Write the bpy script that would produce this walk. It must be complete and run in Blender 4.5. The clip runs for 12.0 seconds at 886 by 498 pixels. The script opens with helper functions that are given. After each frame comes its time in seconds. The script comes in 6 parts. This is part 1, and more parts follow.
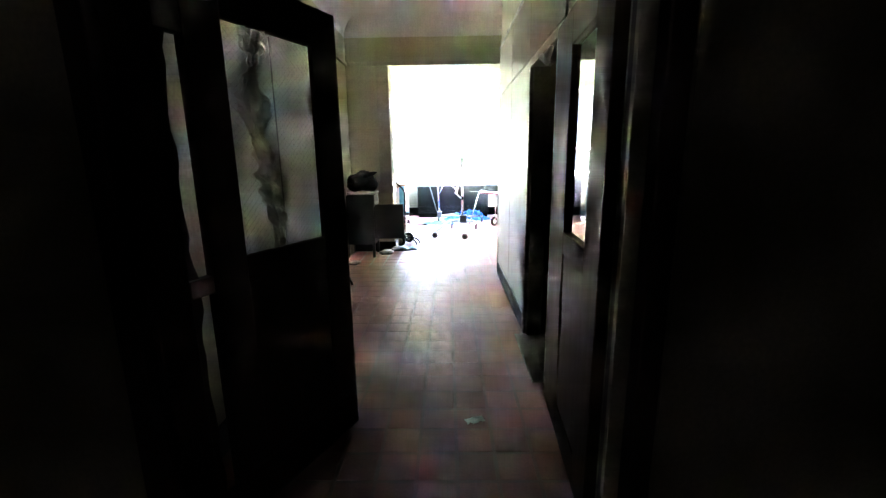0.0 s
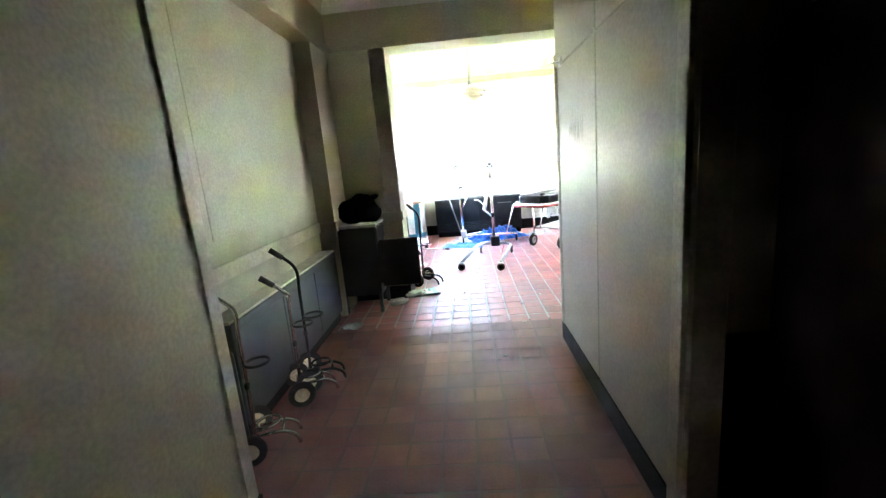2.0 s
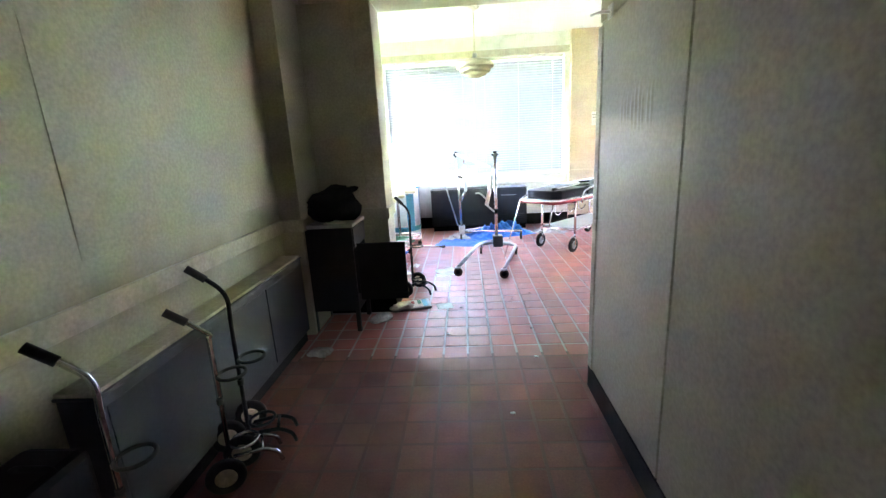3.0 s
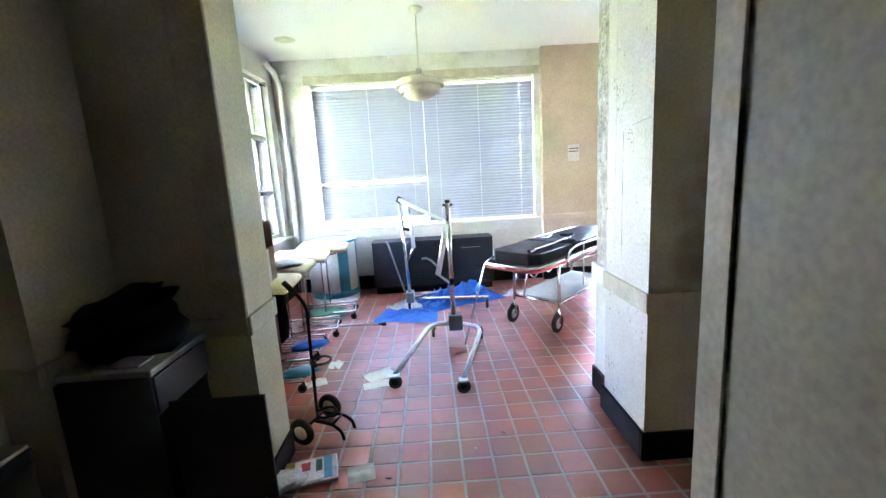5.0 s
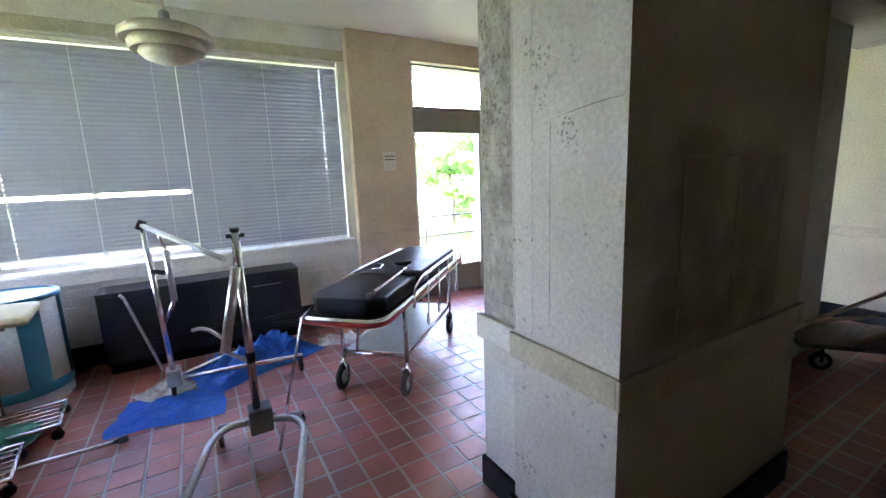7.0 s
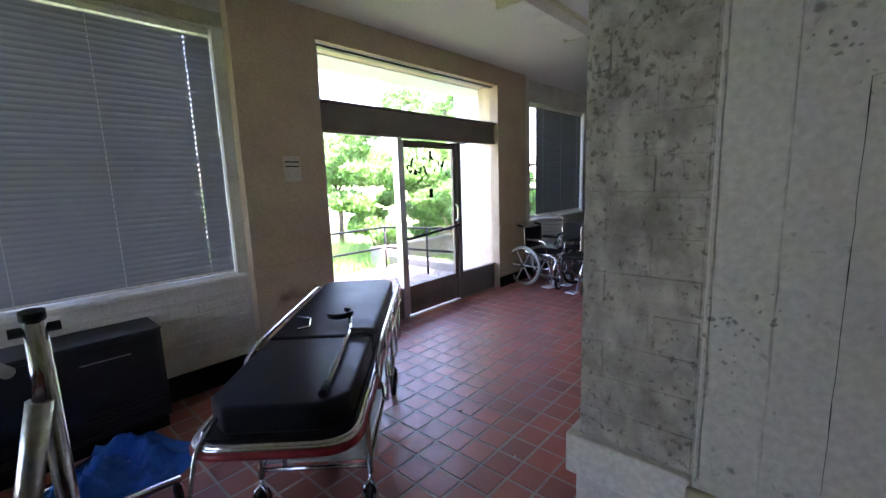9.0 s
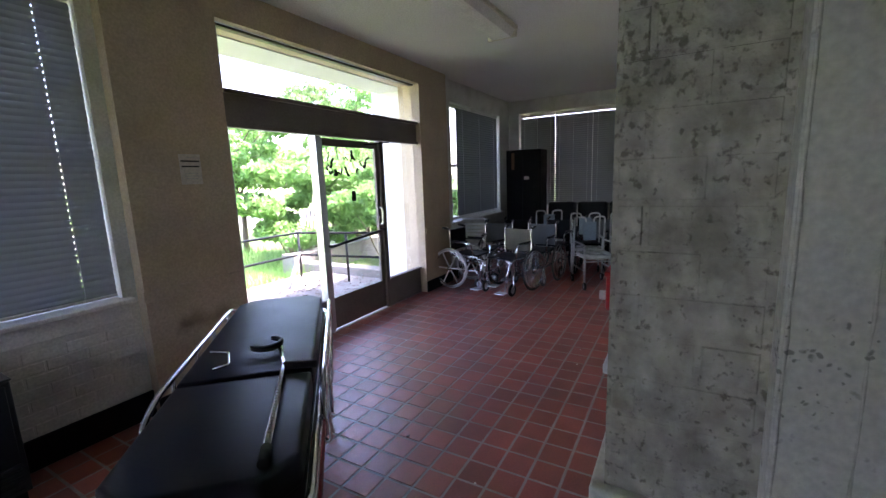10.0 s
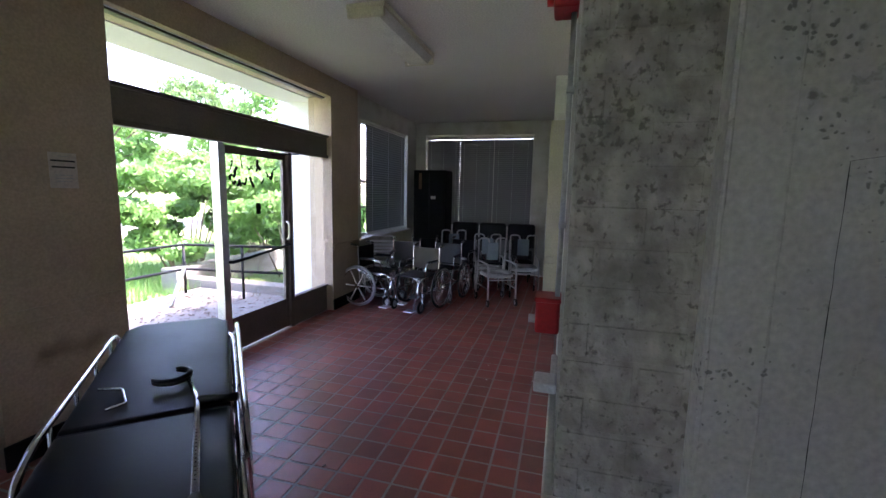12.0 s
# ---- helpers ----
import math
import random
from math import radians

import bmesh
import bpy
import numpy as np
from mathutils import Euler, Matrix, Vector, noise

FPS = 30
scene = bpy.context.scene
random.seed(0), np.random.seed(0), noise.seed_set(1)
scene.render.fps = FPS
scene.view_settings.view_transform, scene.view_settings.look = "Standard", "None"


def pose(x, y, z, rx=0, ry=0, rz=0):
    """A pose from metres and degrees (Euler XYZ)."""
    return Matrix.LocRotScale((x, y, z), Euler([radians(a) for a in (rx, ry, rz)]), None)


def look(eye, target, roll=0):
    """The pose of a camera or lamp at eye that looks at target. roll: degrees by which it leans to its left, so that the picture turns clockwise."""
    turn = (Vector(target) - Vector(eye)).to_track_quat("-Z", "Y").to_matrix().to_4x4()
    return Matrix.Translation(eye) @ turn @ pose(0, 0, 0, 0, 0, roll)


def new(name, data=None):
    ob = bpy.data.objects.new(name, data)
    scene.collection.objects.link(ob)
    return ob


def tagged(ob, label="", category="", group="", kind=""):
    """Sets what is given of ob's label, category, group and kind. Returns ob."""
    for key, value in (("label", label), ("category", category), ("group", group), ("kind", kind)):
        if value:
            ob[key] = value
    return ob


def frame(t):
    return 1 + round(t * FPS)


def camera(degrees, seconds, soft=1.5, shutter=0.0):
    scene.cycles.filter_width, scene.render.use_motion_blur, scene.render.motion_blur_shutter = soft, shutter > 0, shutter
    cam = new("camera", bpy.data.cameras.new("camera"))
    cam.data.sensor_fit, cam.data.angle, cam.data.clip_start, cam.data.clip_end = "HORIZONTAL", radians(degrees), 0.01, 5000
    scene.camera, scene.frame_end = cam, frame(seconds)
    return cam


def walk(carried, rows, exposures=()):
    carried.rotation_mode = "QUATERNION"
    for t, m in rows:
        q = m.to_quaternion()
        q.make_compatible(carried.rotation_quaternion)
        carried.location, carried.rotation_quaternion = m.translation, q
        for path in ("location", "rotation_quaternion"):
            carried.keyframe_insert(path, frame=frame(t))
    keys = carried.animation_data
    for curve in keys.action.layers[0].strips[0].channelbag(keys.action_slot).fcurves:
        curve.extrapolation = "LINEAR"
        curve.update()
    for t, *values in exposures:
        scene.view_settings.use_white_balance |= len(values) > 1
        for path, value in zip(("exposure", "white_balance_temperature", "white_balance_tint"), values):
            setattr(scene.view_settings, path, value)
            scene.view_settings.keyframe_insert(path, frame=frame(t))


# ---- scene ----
cam = camera(93.3, 12.0)
PATH = [
    (0, (0.291, 0.736, 1.363), (0.264, 2.691, 0.942), -0.8),
    (0.5, (0.264, 1.119, 1.42), (0.285, 3.082, 1.036), -3.8),
    (1, (0.197, 1.543, 1.472), (0.222, 3.502, 1.07), -4.8),
    (1.5, (0.168, 1.985, 1.441), (0.006, 3.937, 1.037), -4.6),
    (2, (0.175, 2.453, 1.461), (0.05, 4.408, 1.058), -5.1),
    (2.5, (0.143, 2.879, 1.486), (0.078, 4.829, 1.046), -3.2),
    (2.7, (0.148, 3.048, 1.472), (0.042, 4.988, 0.994), -3.6),
    (4.3, (0.357, 4.395, 1.634), (0.271, 6.351, 1.228), -1.5),
    (4.5, (0.398, 4.557, 1.644), (0.308, 6.517, 1.259), -1.6),
    (5, (0.402, 4.953, 1.62), (0.453, 6.921, 1.268), -3.3),
    (5.5, (0.313, 5.339, 1.643), (0.575, 7.284, 1.258), -3.2),
    (6, (0.3, 5.668, 1.627), (0.526, 7.623, 1.267), -3.6),
    (6.5, (0.33, 5.942, 1.645), (0.773, 7.868, 1.336), -5.0),
    (7, (0.391, 6.199, 1.625), (1.388, 7.898, 1.277), -2.3),
    (7.5, (0.426, 6.35, 1.629), (1.757, 7.814, 1.336), -0.2),
    (7.7, (0.426, 6.428, 1.632), (1.807, 7.852, 1.376), 0.0),
    (9.3, (0.523, 7.523, 1.661), (2.046, 8.763, 1.282), -3.4),
    (9.5, (0.534, 7.593, 1.665), (2.154, 8.698, 1.272), -2.6),
    (10, (0.606, 7.682, 1.673), (2.316, 8.664, 1.342), -2.1),
    (10.5, (0.62, 7.749, 1.673), (2.364, 8.675, 1.353), -3.5),
    (11, (0.565, 7.822, 1.677), (2.386, 8.588, 1.367), -2.4),
    (11.5, (0.541, 7.85, 1.683), (2.384, 8.566, 1.385), -0.9),
    (12, (0.513, 7.829, 1.722), (2.421, 8.367, 1.458), 1.3),
]

EXPOSURES = [(0.0, 10.05, 7100, 25), (1.0, 9.5, 7100, 26), (1.5, 9.25, 7100, 26), (2.5, 8.6, 7000, 29), (4.5, 7.6, 6650, 33), (5.5, 7.4, 6500, 36), (6.5, 6.5, 6600, 37), (7.5, 5.7, 6900, 39), (9.5, 4.4, 6750, 39), (11.0, 4.15, 6700, 41), (12.0, 4.0, 6650, 41)]
walk(cam, [(t, look(eye, target, roll)) for t, eye, target, roll in PATH], EXPOSURES)

# ---- world and daylight ----
world = bpy.data.worlds.new("overcast_sky")
scene.world = world
world.use_nodes = True
wn = world.node_tree.nodes
wl = world.node_tree.links
sky = wn.new("ShaderNodeTexSky")
sky.sky_type = 'NISHITA'
sky.sun_disc = False
sky.sun_elevation = radians(60)
sky.sun_rotation = radians(150)
sky.air_density, sky.dust_density, sky.ozone_density = 1.0, 1.5, 1.5
wl.new(sky.outputs[0], wn["Background"].inputs[0])
wn["Background"].inputs[1].default_value = 0.15
sun_data = bpy.data.lights.new("sun", 'SUN')
sun_data.energy, sun_data.angle, sun_data.color = 3.8, radians(20), (1.0, 0.98, 0.95)
sun = new("sun", sun_data)
sun.matrix_world = look((20, -5.3, 34.6), (10, 12, 0))
lamp = bpy.data.lights.new("north_window_sky", 'AREA')
lamp.shape, lamp.size, lamp.size_y, lamp.energy, lamp.color = 'RECTANGLE', 3.0, 1.9, 0.020, (0.92, 0.97, 1.0)
new("north_window_sky", lamp).matrix_world = look((0.40, 11.165, 1.92), (0.40, 0.0, 1.92))


# ---- materials ----
def material(name, color, color2=None, rough=0.6, metal=0.0, scale=6.0, fine=60.0, mix=0.5, bump=0.15, vary=0.0, island=False,
             stain=None, stain_scale=1.5, stain_amount=0.5, stretch=(1, 1, 1), spec=0.5, rough_vary=0.1, spots=None, patch=None, mould=None):
    m = bpy.data.materials.new(name)
    m.use_nodes = True
    n, l = m.node_tree.nodes, m.node_tree.links
    b = n["Principled BSDF"]
    b.inputs["Roughness"].default_value, b.inputs["Metallic"].default_value = rough, metal
    b.inputs["Specular IOR Level"].default_value = spec
    co = n.new("ShaderNodeNewGeometry")
    mp = n.new("ShaderNodeMapping")
    mp.inputs["Scale"].default_value = stretch
    l.new(co.outputs["Position"], mp.inputs[0])
    big = n.new("ShaderNodeTexNoise")
    big.inputs["Scale"].default_value, big.inputs["Detail"].default_value = scale, 6
    small = n.new("ShaderNodeTexNoise")
    small.inputs["Scale"].default_value, small.inputs["Detail"].default_value = fine, 4
    l.new(mp.outputs[0], big.inputs["Vector"]), l.new(mp.outputs[0], small.inputs["Vector"])
    c2 = color2 or tuple(c * 0.75 for c in color)
    ramp = n.new("ShaderNodeMapRange")
    ramp.inputs[1].default_value, ramp.inputs[2].default_value = 0.35, 0.68
    ramp.inputs[4].default_value = mix
    l.new(big.outputs[0], ramp.inputs[0])
    mx = n.new("ShaderNodeMix")
    mx.data_type = 'RGBA'
    mx.inputs[6].default_value, mx.inputs[7].default_value = (*color, 1), (*c2, 1)
    l.new(ramp.outputs[0], mx.inputs[0])
    last = mx.outputs[2]
    grain = n.new("ShaderNodeMix")
    grain.data_type, grain.blend_type = 'RGBA', 'MULTIPLY'
    gr = n.new("ShaderNodeMapRange")
    gr.inputs[1].default_value, gr.inputs[2].default_value, gr.inputs[3].default_value, gr.inputs[4].default_value = 0.3, 0.7, 0.82, 1.08
    l.new(small.outputs[0], gr.inputs[0])
    grain.inputs[0].default_value = 1.0
    l.new(last, grain.inputs[6]), l.new(gr.outputs[0], grain.inputs[7])
    last = grain.outputs[2]
    if stain:
        st = n.new("ShaderNodeTexNoise")
        st.inputs["Scale"].default_value, st.inputs["Detail"].default_value, st.inputs["Roughness"].default_value = stain_scale, 8, 0.65
        l.new(mp.outputs[0], st.inputs["Vector"])
        sr = n.new("ShaderNodeMapRange")
        sr.inputs[1].default_value, sr.inputs[2].default_value, sr.inputs[4].default_value = 0.5, 0.66, stain_amount
        l.new(st.outputs[0], sr.inputs[0])
        sm = n.new("ShaderNodeMix")
        sm.data_type = 'RGBA'
        sm.inputs[7].default_value = (*stain, 1)
        l.new(sr.outputs[0], sm.inputs[0]), l.new(last, sm.inputs[6])
        last = sm.outputs[2]
    if spots:
        tint, sscale, low = spots
        sp = n.new("ShaderNodeTexNoise")
        sp.inputs["Scale"].default_value, sp.inputs["Detail"].default_value = sscale, 3
        l.new(mp.outputs[0], sp.inputs["Vector"])
        zone = n.new("ShaderNodeTexNoise")
        zone.inputs["Scale"].default_value, zone.inputs["Detail"].default_value = 3.2, 2
        l.new(mp.outputs[0], zone.inputs["Vector"])
        z2 = n.new("ShaderNodeMath")
        z2.operation = 'MULTIPLY_ADD'
        z2.inputs[1].default_value, z2.inputs[2].default_value = 0.35, -0.17
        l.new(zone.outputs[0], z2.inputs[0])
        sa = n.new("ShaderNodeMath")
        l.new(sp.outputs[0], sa.inputs[0]), l.new(z2.outputs[0], sa.inputs[1])
        sq = n.new("ShaderNodeMapRange")
        sq.inputs[1].default_value, sq.inputs[2].default_value, sq.inputs[4].default_value = low, low + 0.12, 0.75
        l.new(sa.outputs[0], sq.inputs[0])
        sx = n.new("ShaderNodeMix")
        sx.data_type = 'RGBA'
        sx.inputs[7].default_value = (*tint, 1)
        l.new(sq.outputs[0], sx.inputs[0]), l.new(last, sx.inputs[6])
        last = sx.outputs[2]
    if mould:
        tint, mscale, size = mould
        vo = n.new("ShaderNodeTexVoronoi")
        vo.inputs["Scale"].default_value = mscale
        blur = n.new("ShaderNodeTexNoise")
        blur.inputs["Scale"].default_value, blur.inputs["Detail"].default_value = 30, 4
        l.new(mp.outputs[0], blur.inputs["Vector"])
        sh = n.new("ShaderNodeVectorMath")
        sh.operation = 'MULTIPLY_ADD'
        sh.inputs[1].default_value = (0.03, 0.03, 0.03)
        l.new(blur.outputs["Color"], sh.inputs[0]), l.new(mp.outputs[0], sh.inputs[2]), l.new(sh.outputs[0], vo.inputs["Vector"])
        area = n.new("ShaderNodeTexNoise")
        area.inputs["Scale"].default_value, area.inputs["Detail"].default_value = 3.6, 3
        l.new(mp.outputs[0], area.inputs["Vector"])
        rad = n.new("ShaderNodeMapRange")
        rad.inputs[1].default_value, rad.inputs[2].default_value, rad.inputs[3].default_value, rad.inputs[4].default_value = 0.52, 0.70, -0.08, size
        l.new(area.outputs[0], rad.inputs[0])
        gap_ = n.new("ShaderNodeMath")
        gap_.operation = 'SUBTRACT'
        l.new(rad.outputs[0], gap_.inputs[0]), l.new(vo.outputs["Distance"], gap_.inputs[1])
        sm_ = n.new("ShaderNodeMapRange")
        sm_.inputs[1].default_value, sm_.inputs[2].default_value, sm_.inputs[4].default_value = 0.0, 0.14, 0.7
        l.new(gap_.outputs[0], sm_.inputs[0])
        mo = n.new("ShaderNodeMix")
        mo.data_type = 'RGBA'
        mo.inputs[7].default_value = (*tint, 1)
        l.new(sm_.outputs[0], mo.inputs[0]), l.new(last, mo.inputs[6])
        last = mo.outputs[2]
    for tint, amount, lo, hi, soft in patch or ():
        sep = n.new("ShaderNodeSeparateXYZ")
        wob = n.new("ShaderNodeVectorMath")
        wob.operation = 'MULTIPLY_ADD'
        wob.inputs[1].default_value = (0.22, 0.0, 0.22)
        warp = n.new("ShaderNodeTexNoise")
        warp.inputs["Scale"].default_value, warp.inputs["Detail"].default_value = 5.0, 6
        l.new(co.outputs["Position"], warp.inputs["Vector"])
        l.new(warp.outputs["Color"], wob.inputs[0]), l.new(co.outputs["Position"], wob.inputs[2])
        l.new(wob.outputs[0], sep.inputs[0])
        mask = None
        for k in range(3):
            for edge, sign in ((lo[k], 1), (hi[k], -1)):
                r_ = n.new("ShaderNodeMapRange")
                r_.interpolation_type = 'SMOOTHSTEP'
                w_ = soft if k != 1 else 0.002
                a_ = edge + (0.11 if k != 1 else 0)
                r_.inputs[1].default_value, r_.inputs[2].default_value = (a_ - w_, a_ + w_) if sign > 0 else (a_ + w_, a_ - w_)
                l.new(sep.outputs[k], r_.inputs[0])
                if mask is None:
                    mask = r_.outputs[0]
                else:
                    mu = n.new("ShaderNodeMath")
                    mu.operation = 'MULTIPLY'
                    l.new(mask, mu.inputs[0]), l.new(r_.outputs[0], mu.inputs[1])
                    mask = mu.outputs[0]
        br_ = n.new("ShaderNodeMapRange")
        br_.inputs[1].default_value, br_.inputs[2].default_value, br_.inputs[3].default_value, br_.inputs[4].default_value = 0.25, 0.6, 0.25 * amount, amount
        l.new(warp.outputs[0], br_.inputs[0])
        mm = n.new("ShaderNodeMath")
        mm.operation = 'MULTIPLY'
        l.new(mask, mm.inputs[0]), l.new(br_.outputs[0], mm.inputs[1])
        pm = n.new("ShaderNodeMix")
        pm.data_type = 'RGBA'
        pm.inputs[7].default_value = (*tint, 1)
        l.new(mm.outputs[0], pm.inputs[0]), l.new(last, pm.inputs[6])
        last = pm.outputs[2]
    if vary:
        if island:
            src = n.new("ShaderNodeNewGeometry").outputs["Random Per Island"]
        else:
            src = n.new("ShaderNodeObjectInfo").outputs["Random"]
        vr = n.new("ShaderNodeMapRange")
        vr.inputs[3].default_value, vr.inputs[4].default_value = 1 - vary, 1 + vary
        l.new(src, vr.inputs[0])
        vm = n.new("ShaderNodeMix")
        vm.data_type, vm.blend_type = 'RGBA', 'MULTIPLY'
        vm.inputs[0].default_value = 1.0
        l.new(last, vm.inputs[6]), l.new(vr.outputs[0], vm.inputs[7])
        last = vm.outputs[2]
    l.new(last, b.inputs["Base Color"])
    rr = n.new("ShaderNodeMapRange")
    rr.inputs[3].default_value, rr.inputs[4].default_value = max(0.02, rough - rough_vary), min(1, rough + rough_vary)
    l.new(big.outputs[0], rr.inputs[0]), l.new(rr.outputs[0], b.inputs["Roughness"])
    if bump:
        bp = n.new("ShaderNodeBump")
        bp.inputs["Strength"].default_value, bp.inputs["Distance"].default_value = bump, 0.01
        add = n.new("ShaderNodeMath")
        l.new(small.outputs[0], add.inputs[0]), l.new(big.outputs[0], add.inputs[1])
        l.new(add.outputs[0], bp.inputs["Height"]), l.new(bp.outputs[0], b.inputs["Normal"])
    return m


def glass_material(name, tint=(0.95, 0.98, 0.97), rough=0.0):
    m = bpy.data.materials.new(name)
    m.use_nodes = True
    b = m.node_tree.nodes["Principled BSDF"]
    b.inputs["Base Color"].default_value = (*tint, 1)
    b.inputs["Roughness"].default_value = rough
    b.inputs["Transmission Weight"].default_value = 1.0
    b.inputs["IOR"].default_value = 1.45
    return m


def translucent_material(name, color, through_color, amount, rough=0.5):
    m = bpy.data.materials.new(name)
    m.use_nodes = True
    n, l = m.node_tree.nodes, m.node_tree.links
    b = n["Principled BSDF"]
    no = n.new("ShaderNodeTexNoise")
    no.inputs["Scale"].default_value = 5
    mr = n.new("ShaderNodeMapRange")
    mr.inputs[3].default_value, mr.inputs[4].default_value = 0.85, 1.1
    l.new(no.outputs[0], mr.inputs[0])
    mx = n.new("ShaderNodeMix")
    mx.data_type, mx.blend_type = 'RGBA', 'MULTIPLY'
    mx.inputs[0].default_value, mx.inputs[6].default_value = 1.0, (*color, 1)
    l.new(mr.outputs[0], mx.inputs[7]), l.new(mx.outputs[2], b.inputs["Base Color"])
    b.inputs["Roughness"].default_value = rough
    t = n.new("ShaderNodeBsdfTranslucent")
    t.inputs[0].default_value = (*through_color, 1)
    s = n.new("ShaderNodeMixShader")
    s.inputs[0].default_value = amount
    l.new(b.outputs[0], s.inputs[1]), l.new(t.outputs[0], s.inputs[2])
    l.new(s.outputs[0], n["Material Output"].inputs[0])
    return m


CREAM = material("cream_paint", (0.50, 0.47, 0.32), (0.43, 0.40, 0.27), 0.5, scale=2.5, mix=0.6, bump=0.035, stain=(0.33, 0.30, 0.22), stain_scale=1.1, stain_amount=0.35)
CREAM_STAINED = material("stained_cream_paint", (0.50, 0.47, 0.32), (0.43, 0.40, 0.27), 0.5, scale=2.5, mix=0.6, bump=0.04, stain=(0.33, 0.30, 0.22), stain_scale=1.1, stain_amount=0.35, patch=[((0.20, 0.18, 0.125), 0.6, (-1.9, 4.0, 0.82), (-0.9, 6.6, 1.05), 0.09)])
PANEL = material("panel_paint", (0.39, 0.365, 0.265), (0.32, 0.30, 0.215), 0.38, scale=2.0, mix=0.5, bump=0.02, stain=(0.36, 0.33, 0.25), stain_scale=2.2, stain_amount=0.25)
WHITE = material("white_wall_paint", (0.66, 0.645, 0.59), (0.57, 0.555, 0.49), 0.55, scale=3.0, mix=0.6, bump=0.12, stain=(0.36, 0.34, 0.27), stain_scale=3.0, stain_amount=0.35)
ROUGH = material("rough_plaster", (0.47, 0.44, 0.38), (0.29, 0.265, 0.225), 0.75, scale=16.0, fine=40, mix=1.0, bump=0.8, stain=(0.16, 0.15, 0.125), stain_scale=7.0, stain_amount=0.6, stretch=(1, 1, 0.9), spots=((0.09, 0.08, 0.065), 62.0, 0.565))
COLUMN = material("column_paint", (0.58, 0.56, 0.50), (0.49, 0.47, 0.41), 0.55, scale=3.0, mix=0.6, bump=0.06, stain=(0.34, 0.32, 0.26), stain_scale=2.5, stain_amount=0.3, spots=((0.12, 0.11, 0.09), 30.0, 0.65), mould=((0.09, 0.088, 0.078), 58.0, 0.40))
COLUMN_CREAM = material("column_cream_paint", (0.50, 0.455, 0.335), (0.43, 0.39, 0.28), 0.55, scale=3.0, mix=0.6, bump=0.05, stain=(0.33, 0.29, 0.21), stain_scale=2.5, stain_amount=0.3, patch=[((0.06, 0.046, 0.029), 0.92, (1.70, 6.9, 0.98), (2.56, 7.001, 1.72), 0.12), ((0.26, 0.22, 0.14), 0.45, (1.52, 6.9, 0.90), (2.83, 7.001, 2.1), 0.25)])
FADEDLINE = material("faded_line", (0.33, 0.285, 0.20), (0.22, 0.19, 0.13), 0.6, scale=14, mix=0.9)
TAN = material("tan_paint", (0.50, 0.385, 0.27), (0.43, 0.325, 0.22), 0.55, scale=2.0, mix=0.5, bump=0.06, stain=(0.30, 0.22, 0.17), stain_scale=2.0, stain_amount=0.2, patch=[((0.10, 0.06, 0.04), 0.8, (2.25, 10.9, 0.60), (2.62, 11.0, 0.70), 0.05)])
CEIL = material("ceiling_paint", (0.72, 0.69, 0.675), (0.66, 0.63, 0.61), 0.75, scale=1.2, mix=0.5, bump=0.06)
MORTAR = material("mortar", (0.42, 0.36, 0.32), (0.28, 0.23, 0.20), 0.45, scale=3.0, fine=120, bump=0.12, stain=(0.12, 0.09, 0.08), stain_scale=1.2)
TILE = material("quarry_tile", (0.39, 0.086, 0.055), (0.295, 0.066, 0.043), 0.42, scale=5.0, fine=90, mix=0.8, bump=0.05, vary=0.22, stain=(0.17, 0.075, 0.06), stain_scale=1.6, stain_amount=0.5, rough_vary=0.08, spec=1.0)
TILE_REST = material("quarry_tile_rest", (0.39, 0.086, 0.055), (0.295, 0.066, 0.043), 0.42, scale=5.0, fine=90, mix=0.8, bump=0.06, vary=0.22, island=True, stain=(0.17, 0.075, 0.06), stain_scale=1.6, stain_amount=0.5, rough_vary=0.08, spec=1.0)
TILE_DUSTY = material("dusty_quarry_tile", (0.25, 0.085, 0.068), (0.19, 0.068, 0.055), 0.50, scale=5.0, fine=90, mix=0.8, bump=0.06, vary=0.14, island=True, stain=(0.21, 0.115, 0.095), stain_scale=1.3, stain_amount=0.6, rough_vary=0.10, spec=0.45)
BLACK = material("black_parts_and_dark_room", (0.011, 0.011, 0.012), rough=0.5, bump=0.05, stain=(0.02, 0.019, 0.018), stain_scale=5, spec=0.15)
DARKWOOD = material("dark_stained_wood", (0.045, 0.020, 0.013), (0.028, 0.012, 0.008), 0.4, scale=3, fine=40, stretch=(8, 8, 0.7), bump=0.08)
BROWNWOOD = material("brown_varnished_wood", (0.065, 0.030, 0.014), (0.042, 0.019, 0.009), 0.6, scale=3, fine=40, stretch=(8, 8, 0.7), bump=0.08, spec=0.15)
CREAMTRIM = material("cream_trim", (0.50, 0.46, 0.34), (0.36, 0.32, 0.23), 0.5, scale=9, mix=0.7, bump=0.08)
WHITETRIM = material("white_trim", (0.70, 0.68, 0.63), (0.60, 0.58, 0.52), 0.45, scale=5, mix=0.6, bump=0.06)
STEELGREY = material("grey_frame_paint", (0.42, 0.43, 0.43), (0.33, 0.34, 0.34), 0.45, scale=8, bump=0.05)
BRONZE = material("bronze_frame", (0.19, 0.16, 0.14), (0.14, 0.12, 0.10), 0.45, metal=0.3, scale=5, bump=0.05)
ALU = material("aluminium", (0.62, 0.63, 0.64), (0.5, 0.51, 0.52), 0.32, metal=1.0, scale=12, bump=0.03)
